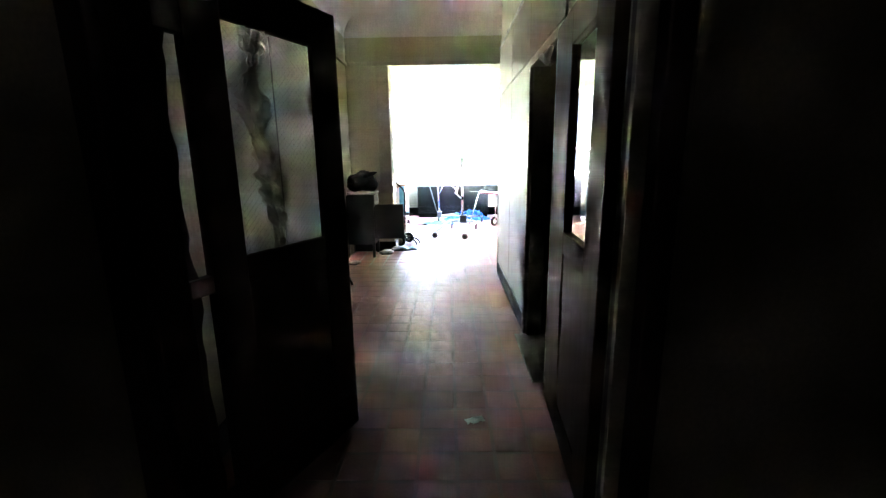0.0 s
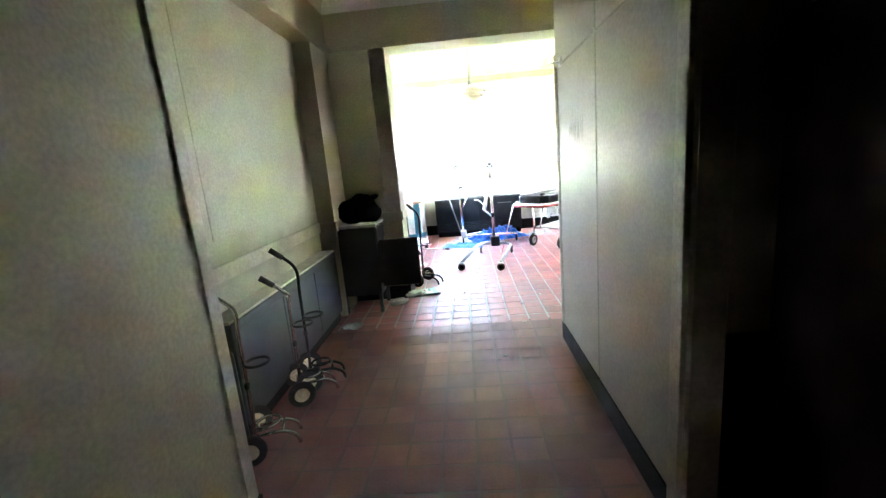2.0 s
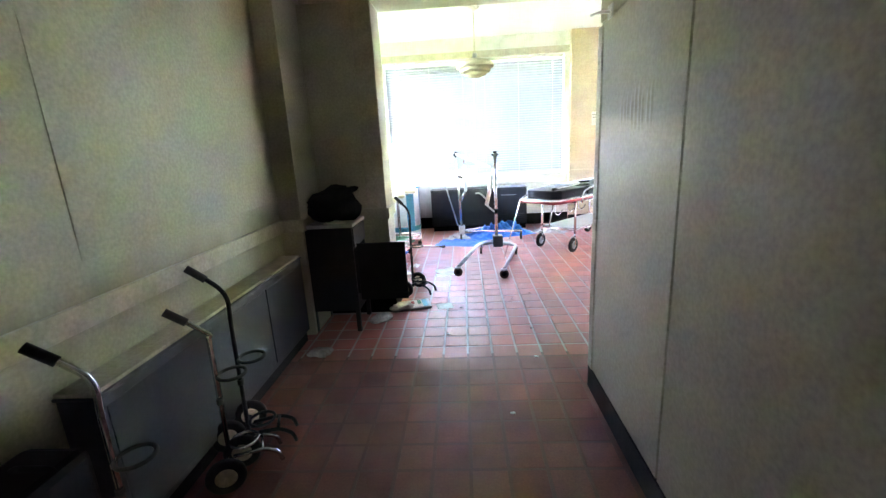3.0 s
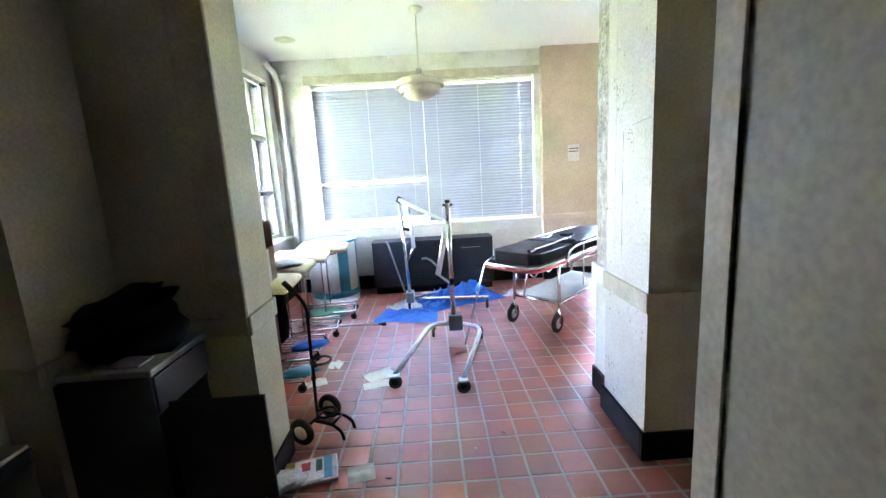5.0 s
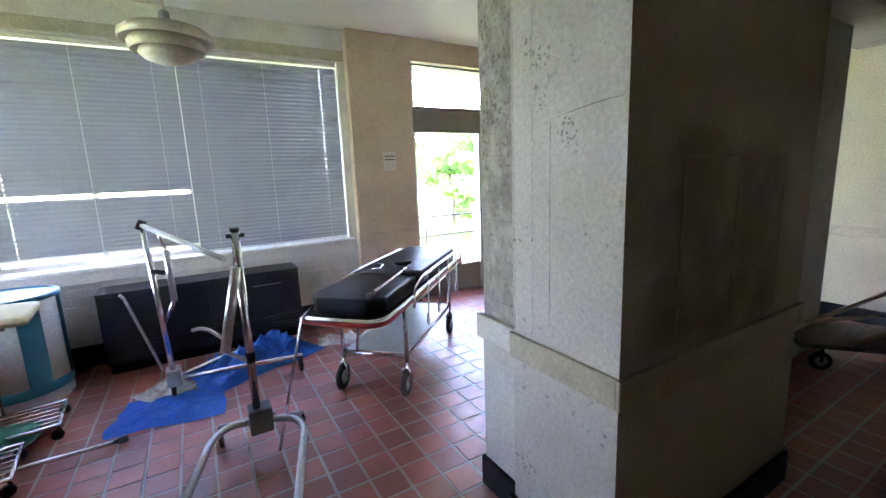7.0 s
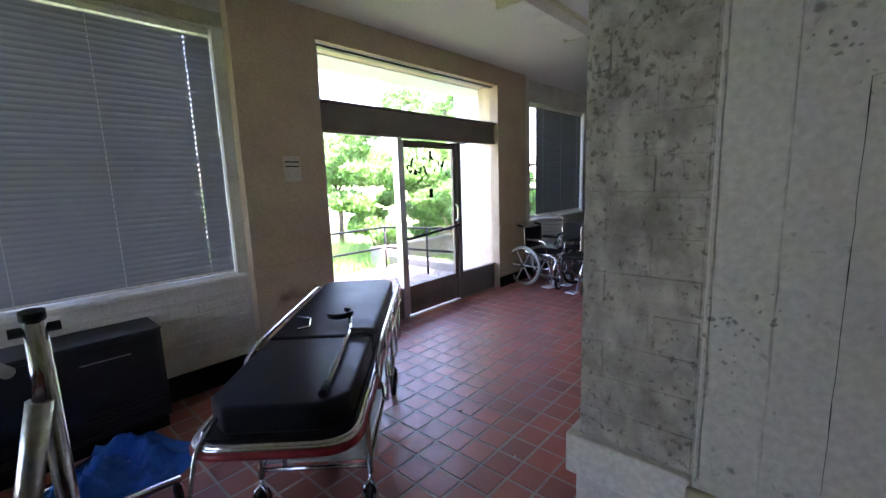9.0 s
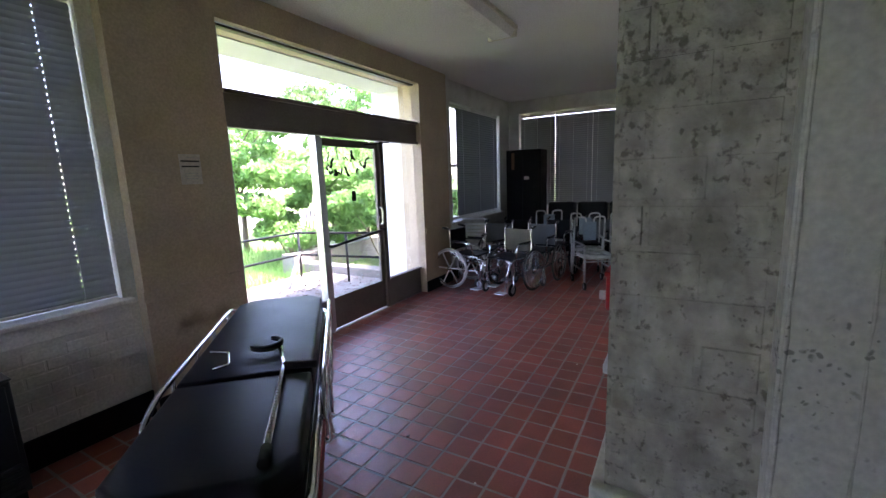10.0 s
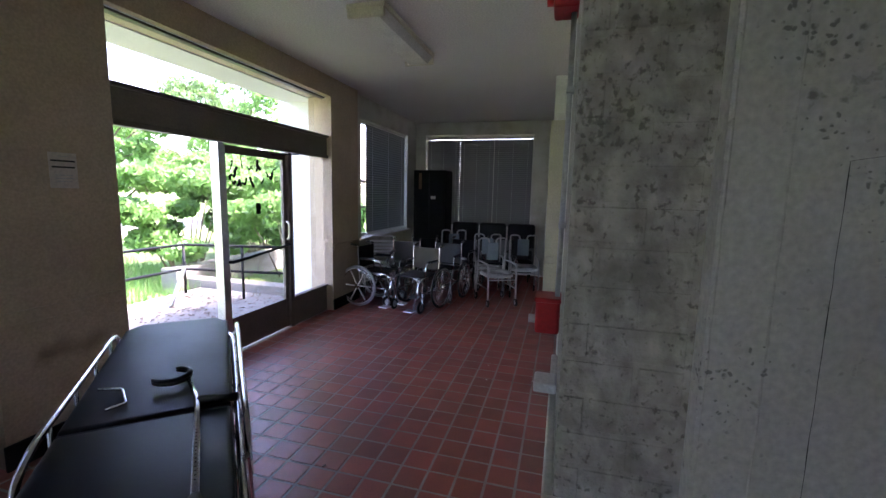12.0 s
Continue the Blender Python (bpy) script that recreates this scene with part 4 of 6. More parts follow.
box_setting("trim_terrace_kerb", CONCRETE, 6.4, 6.68, 11.95, 14.3, -0.3, 0.10, "weathered concrete kerb beside the terrace", 0.02)
litter_rng = np.random.default_rng(8)
n = 420
lx, ly = litter_rng.uniform(4.3, 6.35, n), litter_rng.uniform(11.9, 13.9, n)
la_ = litter_rng.uniform(0, 6.28, n)
ls = litter_rng.uniform(0.02, 0.045, n)
lv = np.zeros((n, 4, 3))
for k, (du, dv) in enumerate(((-1, 0), (0, 0.5), (1, 0), (0, -0.5))):
    lv[:, k] = np.stack([lx + ls * (du * np.cos(la_) - dv * np.sin(la_)), ly + ls * (du * np.sin(la_) + dv * np.cos(la_)), -0.046 + 0.02 * litter_rng.random(n)], 1)
me = bpy.data.meshes.new("leaf_litter")
me.from_pydata(lv.reshape(-1, 3).tolist(), [], [(4 * i, 4 * i + 1, 4 * i + 2, 4 * i + 3) for i in range(n)])
me.materials.append(BARK)
tagged(new("leaf_litter", me), "brown dead leaves scattered on the terrace", "leaves", kind="stuff")
pole = thing("fallen_pole", "pale fallen pole leaning on the terrace", "pole")
tube_part("shaft", pole, ALU, [(5.2, 13.3, -0.03), (5.9, 13.78, 0.42)], 0.03)


def leaves_mesh(name, centres, count, size, mat, seed):
    rng = np.random.default_rng(seed)
    c = np.array([p[:3] for p in centres])
    r = np.array([p[3] for p in centres])
    idx = rng.choice(len(c), count, p=r ** 2 / (r ** 2).sum())
    d = rng.normal(size=(count, 3))
    d /= np.linalg.norm(d, axis=1)[:, None]
    pos = c[idx] + d * (r[idx] * rng.uniform(0.35, 1.0, count) ** 0.6)[:, None] * np.array([1, 1, 0.55])
    u = rng.normal(size=(count, 3))
    u /= np.linalg.norm(u, axis=1)[:, None]
    w = np.cross(u, rng.normal(size=(count, 3)))
    w /= np.linalg.norm(w, axis=1)[:, None]
    s = size * rng.uniform(0.6, 1.4, count)[:, None]
    q = np.stack([pos - u * s, pos + w * s * 0.5, pos + u * s, pos - w * s * 0.5], 1).reshape(-1, 3)
    me = bpy.data.meshes.new(name)
    me.from_pydata(q.tolist(), [], [(4 * i, 4 * i + 1, 4 * i + 2, 4 * i + 3) for i in range(count)])
    me.materials.append(mat)
    return me


def tree(x, y, h, spread, seed, mat, count=5000, size=0.11, label="leafy broadleaf tree with a forked trunk"):
    rnd = random.Random(seed)
    t = thing("tree", label, "tree", group="trees outside")
    t.matrix_basis = pose(x, y, -0.2)
    bm = bmesh.new()
    top = Vector((rnd.uniform(-0.3, 0.3), rnd.uniform(-0.3, 0.3), h * 0.75))
    add_tube(bm, [(0, 0, -0.1), (0.05, 0.02, h * 0.2), (top.x * 0.5, top.y * 0.5, h * 0.45), top], [0.035 * h * 0.5, 0.028 * h * 0.5, 0.02 * h * 0.5, 0.006 * h * 0.5], 9)
    clumps = []
    for i in range(11):
        a = i * 2.4 + rnd.uniform(-0.4, 0.4)
        z0 = h * rnd.uniform(0.22, 0.6)
        rr = spread * rnd.uniform(0.45, 1.0)
        end = Vector((rr * math.cos(a), rr * math.sin(a), z0 + h * rnd.uniform(0.1, 0.32)))
        st = Vector((top.x * z0 / h * 0.7, top.y * z0 / h * 0.7, z0))
        mid = (st + end) / 2 + Vector((0, 0, 0.06 * h))
        add_tube(bm, [st, mid, end], [0.011 * h * 0.5, 0.007 * h * 0.5, 0.003 * h * 0.5], 6)
        for k in range(7):
            f = 0.45 + 0.095 * k
            p = st.lerp(end, f) + Vector((rnd.uniform(-1, 1), rnd.uniform(-1, 1), rnd.uniform(-0.5, 0.7))) * spread * 0.22
            clumps.append((*p, spread * rnd.uniform(0.09, 0.22)))
    part("trunk", bm, BARK, t)
    ob = new("crown", leaves_mesh("crown", clumps, count, size, mat, seed))
    ob.parent = t
    return t


tree(7.9, 18.2, 5.0, 2.0, 1, LEAF2, 15000, 0.06, "slim broadleaf tree beside the ramp")
tree(12.2, 19.0, 6.2, 2.6, 2, LEAF2, 13000, 0.07)
tree(19.5, 24.0, 9.5, 4.2, 3, LEAF, 14000, 0.10)
tree(12.5, 29.0, 7.0, 3.4, 4, LEAF, 9000, 0.11)
tree(3.0, 30.0, 6.5, 3.2, 6, LEAF, 4000, 0.16)
tree(-15.5, 13.5, 7.0, 3.0, 7, LEAF2, 4000, 0.15)
tree(-19.0, 9.0, 8.0, 3.5, 8, LEAF, 4000, 0.15)


def bush(x, y, r, h, seed, mat=LEAF2, count=3500):
    rnd = random.Random(seed)
    b = thing("bush", "dense green shrub beyond the railing", "bush", group="shrubs outside")
    b.matrix_basis = pose(x, y, -0.2)
    bm = bmesh.new()
    cl = []
    for i in range(14):
        a = rnd.uniform(0, 6.28)
        q = rnd.uniform(0.1, 1)
        p = (r * q * math.cos(a), r * q * math.sin(a), h * rnd.uniform(0.25, 0.95))
        add_tube(bm, [(0.2 * p[0], 0.2 * p[1], -0.05), (0.6 * p[0], 0.6 * p[1], p[2] * 0.6), p], [0.02, 0.013, 0.005], 6)
        cl.append((*p, r * rnd.uniform(0.28, 0.45)))
    part("stems", bm, BARK, b)
    o = new("foliage", leaves_mesh("foliage", cl, count, 0.075, mat, seed))
    o.parent = b
    return b


bush(7.4, 15.4, 1.2, 2.4, 11, LEAF2, 7000)
bush(8.4, 13.6, 1.3, 2.3, 15, LEAF2, 9000)
bush(9.1, 15.6, 1.6, 3.0, 12, LEAF2, 12000)
bush(10.5, 16.2, 1.5, 3.1, 13, LEAF2, 8000)
bush(11.8, 17.0, 1.4, 2.8, 14, LEAF, 4500)
rng = np.random.default_rng(4)
n = 5000
gx, gy = rng.uniform(3.0, 8.0, n), rng.uniform(14.0, 18.0, n)
hh = rng.uniform(0.10, 0.42, n)
an = rng.uniform(0, 6.28, n)
lean = rng.normal(0, 0.08, (n, 2))
v = np.zeros((n, 3, 3))
v[:, 0] = np.stack([gx - 0.008 * np.cos(an), gy - 0.008 * np.sin(an), np.full(n, -0.17)], 1)
v[:, 1] = np.stack([gx + 0.008 * np.cos(an), gy + 0.008 * np.sin(an), np.full(n, -0.17)], 1)
v[:, 2] = np.stack([gx + lean[:, 0], gy + lean[:, 1], -0.17 + hh], 1)
me = bpy.data.meshes.new("weeds")
me.from_pydata(v.reshape(-1, 3).tolist(), [], [(3 * i, 3 * i + 1, 3 * i + 2) for i in range(n)])
me.materials.append(LEAF2)
tagged(new("weeds", me), "tall green weeds and grass beside the ramp", "grass", kind="stuff")
fence = thing("chain_fence", "pale wire fence far beyond the trees", "fence")
for x in range(-14, 16, 2):
    tube_part("post", fence, ALU, [(x, 23.0, -0.2), (x, 23.0, 1.9)], 0.03)
for z in (0.1, 1.0, 1.85):
    tube_part("wire", fence, ALU, [(-14, 23.0, z), (14, 23.0, z)], 0.015)

# ---- ceiling lamps ----
pl = thing("pendant_lamp", "cream enamel tiered pendant lamp hanging from the ceiling", "lamp")
tube_part("rod", pl, LAMPMETAL, [(0, 0, 0.29), (0, 0, 0.86)], 0.008)
bm = bmesh.new()
add_lathe(bm, [(0.075, 0.865), (0.07, 0.84), (0.02, 0.815), (0.008, 0.80)], 24)
part("ceiling_rose", bm, LAMPMETAL, pl)
bm = bmesh.new()
add_lathe(bm, [(0.028, 0.21), (0.032, 0.25), (0.030, 0.29), (0.012, 0.30)], 20)
part("neck", bm, STEELGREY, pl)
for nm, prof in (("upper_shade", [(0.03, 0.225), (0.12, 0.215), (0.22, 0.185), (0.255, 0.155), (0.258, 0.115), (0.25, 0.112), (0.21, 0.165), (0.1, 0.195), (0.03, 0.205)]),
                 ("middle_shade", [(0.20, 0.125), (0.215, 0.10), (0.205, 0.055), (0.198, 0.055), (0.20, 0.10), (0.188, 0.125)]),
                 ("lower_shade", [(0.155, 0.07), (0.165, 0.045), (0.14, 0.015), (0.08, -0.008), (0.0, -0.014)])):
    bm = bmesh.new()
    add_lathe(bm, prof, 36, caps=False)
    bmesh.ops.remove_doubles(bm, verts=bm.verts[:], dist=1e-5)
    part(nm, bm, LAMPMETAL, pl)
pl.matrix_basis = pose(0.375, 9.45, 2.39)
fl = thing("ceiling_light", "unlit fluorescent ceiling fixture with a yellowed diffuser", "ceiling light")
box_part("base", fl, LAMPMETAL, 4.0, 5.36, 9.38, 9.73, 3.21, 3.252, 0.006)
bm = bmesh.new()
vs = add_box(bm, 4.03, 5.33, 9.40, 9.71, 3.145, 3.21)
for q in vs:
    if q.co.z < 3.16:
        q.co.y += 0.05 if q.co.y < 9.5 else -0.05
part("diffuser", bm, DIFFUSER, fl)
for x in (4.0, 5.33):
    box_part("end_cap", fl, LAMPMETAL, x, x + 0.03, 9.39, 9.72, 3.14, 3.21, 0.004)
fl.matrix_basis = pose(-0.17, -0.085, 0)
cs = thing("ceiling_rosette", "dirty patch of broken plaster on the ceiling", "plaster")
bm = bmesh.new()
add_lathe(bm, [(0.0, -0.012), (0.07, -0.015), (0.11, -0.006), (0.13, 0.003)], 18, caps=False)
part("patch", bm, CREAMTRIM, cs)
cs.matrix_basis = pose(-1.15, 10.2, 3.25)
pipe = thing("corner_pipe", "white painted pipe in the window corner", "pipe")
tube_part("riser", pipe, WHITETRIM, bend([(-1.52, 10.98, 0.02), (-1.52, 10.98, 2.95), (-1.57, 10.93, 3.08), (-1.57, 10.6, 3.14)], 0.07), 0.035)

# ---- corridor heater ----
def heater(name, x0, x1, y0, y1, z0, z1, mat, label, grille_axis):
    h = thing(name, label, "heater")
    box_part("casing", h, mat, x0, x1, y0, y1, z0 + 0.09, z1 - 0.012, 0.008)
    box_part("plinth", h, BLACK, x0 + 0.02, x1 - 0.02, y0 + 0.02, y1 - 0.02, z0, z0 + 0.09, 0.004)
    box_part("top", h, mat, x0 - 0.006, x1 + 0.006, y0 - 0.006, y1 + 0.006, z1 - 0.012, z1, 0.004)
    return h


h1 = heater("corridor_heater", -1.298, -1.145, 4.53, 6.42, 0.0, 0.70, BLUEGREY, "blue-grey enamel wall heater casing along the corridor", 'y')
box_part("top_strip", h1, CREAMTRIM, -1.296, -1.152, 4.53, 6.42, 0.7005, 0.716, 0.002, "pale dusty top slot")
for y in (4.56, 5.18, 5.80):
    box_part("front_panel", h1, BLUEGREY, -1.145, -1.138, y, y + 0.60, 0.13, 0.65, 0.003)
h2 = heater("window_heater", -0.43, 1.245, 10.67, 11.02, 0.0, 0.735, SLATE, "charcoal metal convector heater under the window", 'x')
box_part("front_panel", h2, SLATE, -0.40, 0.41, 10.662, 10.67, 0.30, 0.70, 0.003)
box_part("front_panel", h2, SLATE, 0.42, 1.22, 10.662, 10.67, 0.30, 0.70, 0.003)
for i in range(5):
    box_part("louvre", h2, SLATE, -0.40, 1.22, 10.655, 10.672, 0.11 + 0.035 * i, 0.125 + 0.035 * i, 0.002)
box_part("latch_slot", h2, STEELGREY, 0.80, 1.06, 10.656, 10.663, 0.600, 0.606, 0.001)

# ---- bedside locker with junk ----
lk = thing("bedside_locker", "dark grey metal bedside locker with its door hanging open", "locker")
box_part("side", lk, LOCKER, -1.16, -0.75, 6.54, 6.552, 0.19, 0.895, 0.002)
box_part("side", lk, LOCKER, -1.16, -0.75, 6.928, 6.94, 0.19, 0.895, 0.002)
box_part("back", lk, LOCKER, -1.172, -1.16, 6.54, 6.94, 0.19, 0.895, 0.002)
box_part("bottom", lk, LOCKER, -1.16, -0.75, 6.552, 6.928, 0.19, 0.205, 0.002)
box_part("shelf", lk, LOCKER, -1.16, -0.76, 6.552, 6.928, 0.71, 0.722, 0.002)
box_part("top", lk, STEELGREY, -1.18, -0.735, 6.53, 6.95, 0.895, 0.925, 0.006, "grey laminate top with a pale edge")
box_part("drawer_front", lk, LOCKER, -0.75, -0.738, 6.548, 6.932, 0.73, 0.885, 0.003)
for x, y in ((-1.14, 6.56), (-0.77, 6.56), (-1.14, 6.92), (-0.77, 6.92)):
    box_part("leg", lk, LOCKER, x - 0.018, x + 0.018, y - 0.018, y + 0.018, 0.0, 0.19, 0.003)
box_part("door", lk, LOCKER, -0.74, -0.34, 6.60, 6.615, 0.26, 0.75, 0.004)
bg = thing("black_bag", "crumpled black bag heaped on the locker", "bag", pose(0, 0, 0.083))


def crumple(rx, ry, rz, seed, amp=0.35, res=3):
    b = bmesh.new()
    bmesh.ops.create_icosphere(b, subdivisions=res, radius=1.0)
    for v_ in b.verts:
        d_ = 1 + amp * noise.noise(v_.co * 1.7 + Vector((seed, 0, 0))) + amp * 0.5 * noise.noise(v_.co * 4.3 + Vector((0, seed, 0)))
        v_.co = Vector((v_.co.x * rx * d_, v_.co.y * ry * d_, max(-0.8, v_.co.z) * rz * d_))
    lo = min(v_.co.z for v_ in b.verts)
    for v_ in b.verts:
        v_.co.z -= lo
    for f in b.faces:
        f.smooth = True
    return b


o = part("body", crumple(0.24, 0.19, 0.125, 3.0), BLACKCLOTH, bg)
o.location = (-0.95, 6.74, 0.842)
tube_part("strap", bg, BLACKCLOTH, bend([(-1.10, 6.70, 0.94), (-1.05, 6.72, 1.05), (-0.92, 6.76, 1.06), (-0.80, 6.80, 0.96)], 0.08), 0.014)
o = part("flap", crumple(0.21, 0.13, 0.06, 8.0, 0.5), BLACKCLOTH, bg)
o.matrix_basis = pose(-0.95, 6.76, 0.985, 8, -16, 15)
box_part("tag", bg, PAPER, -0.99, -0.92, 6.575, 6.582, 0.87, 0.925, 0.001, "pale paper tag")
pf = thing("paper_folder", "flat papers lying on the locker top", "papers", pose(0, 0, 0.083))
box_part("sheet", pf, PAPER, -0.98, -0.80, 6.56, 6.66, 0.843, 0.852, 0.001)


def flat_sheet(name, label, cat, cx, cy, w, h, rot, mat, z=0.001, curl=0.02, seed=0, marks=0):
    t = thing(name, label, cat)
    t.matrix_basis = pose(cx, cy, z, 0, 0, rot)
    b = bmesh.new()
    n_ = 7
    g = [[b.verts.new(((i / n_ - 0.5) * w, (j / n_ - 0.5) * h, 0.002 + curl * max(0, noise.noise(Vector((i * 0.5 + seed, j * 0.5, seed)))))) for j in range(n_ + 1)] for i in range(n_ + 1)]
    for i in range(n_):
        for j in range(n_):
            b.faces.new((g[i][j], g[i + 1][j], g[i + 1][j + 1], g[i][j + 1])).smooth = True
    part("sheet", b, mat, t)
    for k in range(marks):
        box_part("printed_line", t, DARKMETAL, -w * 0.35, w * 0.3, -h * 0.3 + k * h * 0.14, -h * 0.3 + k * h * 0.14 + 0.006, 0.004 + curl, 0.005 + curl, 0)
    return t


flat_sheet("paper_sheet", "dirty white paper lying on the tiles", "paper", -0.07, 7.05, 0.15, 0.14, 12, PAPER, seed=1, curl=0.012)
flat_sheet("paper_sheet", "crumpled white paper under the hoist wheel", "paper", -0.10, 8.22, 0.24, 0.17, 30, PAPER, seed=2, curl=0.02)
flat_sheet("paper_sheet", "grubby printed paper beside the hoist", "paper", -0.10, 8.06, 0.22, 0.11, 15, PAPER, seed=3, curl=0.014)
flat_sheet("paper_sheet", "small torn paper scrap on the tiles", "paper", -0.517, 8.467, 0.12, 0.14, -10, PAPER, seed=4, curl=0.04)
flat_sheet("paper_sheet", "torn paper scrap near the hampers", "paper", -0.62, 8.14, 0.2, 0.1, 20, PAPER, seed=5, curl=0.03)
flat_sheet("paper_sheet", "small scrap of paper in the corridor", "paper", 0.42, 2.72, 0.10, 0.05, 20, PAPER, seed=6, curl=0.02)


def bag(cx, cy, rx, ry, rz, rot, label, mat, seed):
    t = thing("plastic_bag", label, "bag")
    t.matrix_basis = pose(cx, cy, 0.0, 0, 0, rot)
    part("body", crumple(rx, ry, rz, seed, 0.3), mat, t)
    return t


PLASTIC = material("clear_plastic_bag", (0.62, 0.62, 0.60), (0.35, 0.36, 0.37), 0.22, scale=9, mix=0.9, bump=0.6, stain=(0.45, 0.12, 0.10), stain_scale=6, stain_amount=0.35)
pk = thing("magazine_pack", "printed magazines in a clear plastic wrapper on the tiles", "magazine", pose(-0.36, 7.08, 0.001, 0, 0, 14))
b = bmesh.new()
add_box(b, -0.15, 0.15, -0.11, 0.11, 0.0, 0.022, 0.006)
part("wrapper", b, PLASTIC, pk)
for nm, m_, q in (("cover", PAPER, (-0.13, 0.12, -0.09, 0.09, 0.0222, 0.0242)), ("yellow_strip", YELLOWPRINT, (-0.13, -0.085, -0.09, 0.09, 0.0244, 0.0256)), ("red_block", REDBOX, (-0.05, 0.0, 0.0, 0.07, 0.0244, 0.0256)), ("blue_strip", TEAL, (0.075, 0.12, -0.09, 0.09, 0.0244, 0.0256)), ("green_block", GREENBAG, (0.03, 0.065, -0.02, 0.08, 0.0244, 0.0256))):
    box_part(nm, pk, m_, *q, 0.0)
bag(-0.47, 6.98, 0.11, 0.08, 0.04, 30, "crumpled clear plastic bag beside the magazines", PLASTIC, 2.0)
bag(-0.97, 6.13, 0.09, 0.06, 0.03, 10, "small white plastic scrap by the heater", PLASTIC, 5.0)
bag(-0.62, 6.72, 0.10, 0.06, 0.04, 40, "torn plastic wrapper under the locker", PLASTIC, 7.0)


# ---- oxygen cylinder carts ----
def wheel_parts(owner, x, y, z, r, w, name="wheel", hub=STEELGREY, tyre=RUBBER, axis='X'):
    b = bmesh.new()
    add_lathe(b, [(r * 0.55, -w / 2), (r * 0.9, -w / 2), (r, -w / 4), (r, w / 4), (r * 0.9, w / 2), (r * 0.55, w / 2)], 24, (x, y, z), axis, caps=False)
    t = part(name, b, tyre, owner)
    b = bmesh.new()
    add_lathe(b, [(0.0, -w * 0.35), (r * 0.2, -w * 0.55), (r * 0.57, -w * 0.3), (r * 0.57, w * 0.3), (r * 0.2, w * 0.55), (0.0, w * 0.35)], 20, (x, y, z), axis, caps=False)
    part("hub", b, hub, t)
    return t


def oxygen_cart(m, frame_mat, label, grip=True, h=0.98):
    c = thing("cylinder_cart", label, "cart", m, group="cylinder carts")
    tube_part("pole", c, frame_mat, bend([(0, 0, 0.06), (0, 0.01, 0.70), (0, 0.02, h - 0.14), (0, -0.09, h - 0.03), (0, -0.13, h)], 0.08, 6), 0.011)
    if grip:
        tube_part("grip", c, RUBBER, [(0, -0.062, h - 0.06), (0, -0.135, h + 0.005)], 0.018)
    for z in (0.14, 0.50):
        b = bmesh.new()
        add_torus(b, (0, 0.075, z), 0.062, 0.008, 'Z', 24, 8)
        part("cylinder_ring", b, RUBBER if z > 0.3 else frame_mat, c)
        tube_part("bracket", c, frame_mat, [(0, 0, z), (0, 0.02, z)], 0.01)
    tube_part("axle", c, frame_mat, [(-0.15, -0.01, 0.085), (0.15, -0.01, 0.085)], 0.009)
    for s in (-1, 1):
        wheel_parts(c, s * 0.155, -0.01, 0.085, 0.085, 0.032, hub=YELLOWFOAM)
    for s in (-1, 1):
        tube_part("foot", c, frame_mat, bend([(s * 0.05, 0.02, 0.10), (s * 0.06, 0.16, 0.10), (s * 0.065, 0.22, 0.06), (s * 0.065, 0.23, 0.012)], 0.05, 5), 0.010)
    tube_part("foot_bar", c, frame_mat, [(-0.06, 0.15, 0.10), (0.06, 0.15, 0.10)], 0.008)
    tube_part("collar", c, RUBBER, [(0, 0.004, 0.36), (0, 0.006, 0.39)], 0.015)
    return c


oxygen_cart(pose(-1.08, 4.46, 0, 0, 0, -70), CHROME, "chrome oxygen cylinder cart with a black grip", h=0.95)
oxygen_cart(pose(-1.03, 4.99, 0, 0, 0, -62), CHROME, "chrome oxygen cylinder cart with a black grip", h=0.85)
oxygen_cart(pose(-1.02, 5.16, 0, 0, 0, -70), DARKMETAL, "black oxygen cylinder cart with a ring holder", h=0.99)
oxygen_cart(pose(-0.42, 7.50, 0, 0, 0, -110), DARKMETAL, "black oxygen cylinder cart beside the hampers", h=1.0)
bp = thing("black_case", "black plastic case leaning beside the heater", "case")
box_part("body", bp, BLACK, -1.29, -1.06, 4.18, 4.40, 0.0, 0.62, 0.03)
tube_part("handle", bp, BLACK, bend([(-1.22, 4.29, 0.55), (-1.22, 4.29, 0.62), (-1.08, 4.29, 0.62), (-1.08, 4.29, 0.55)], 0.03), 0.012)

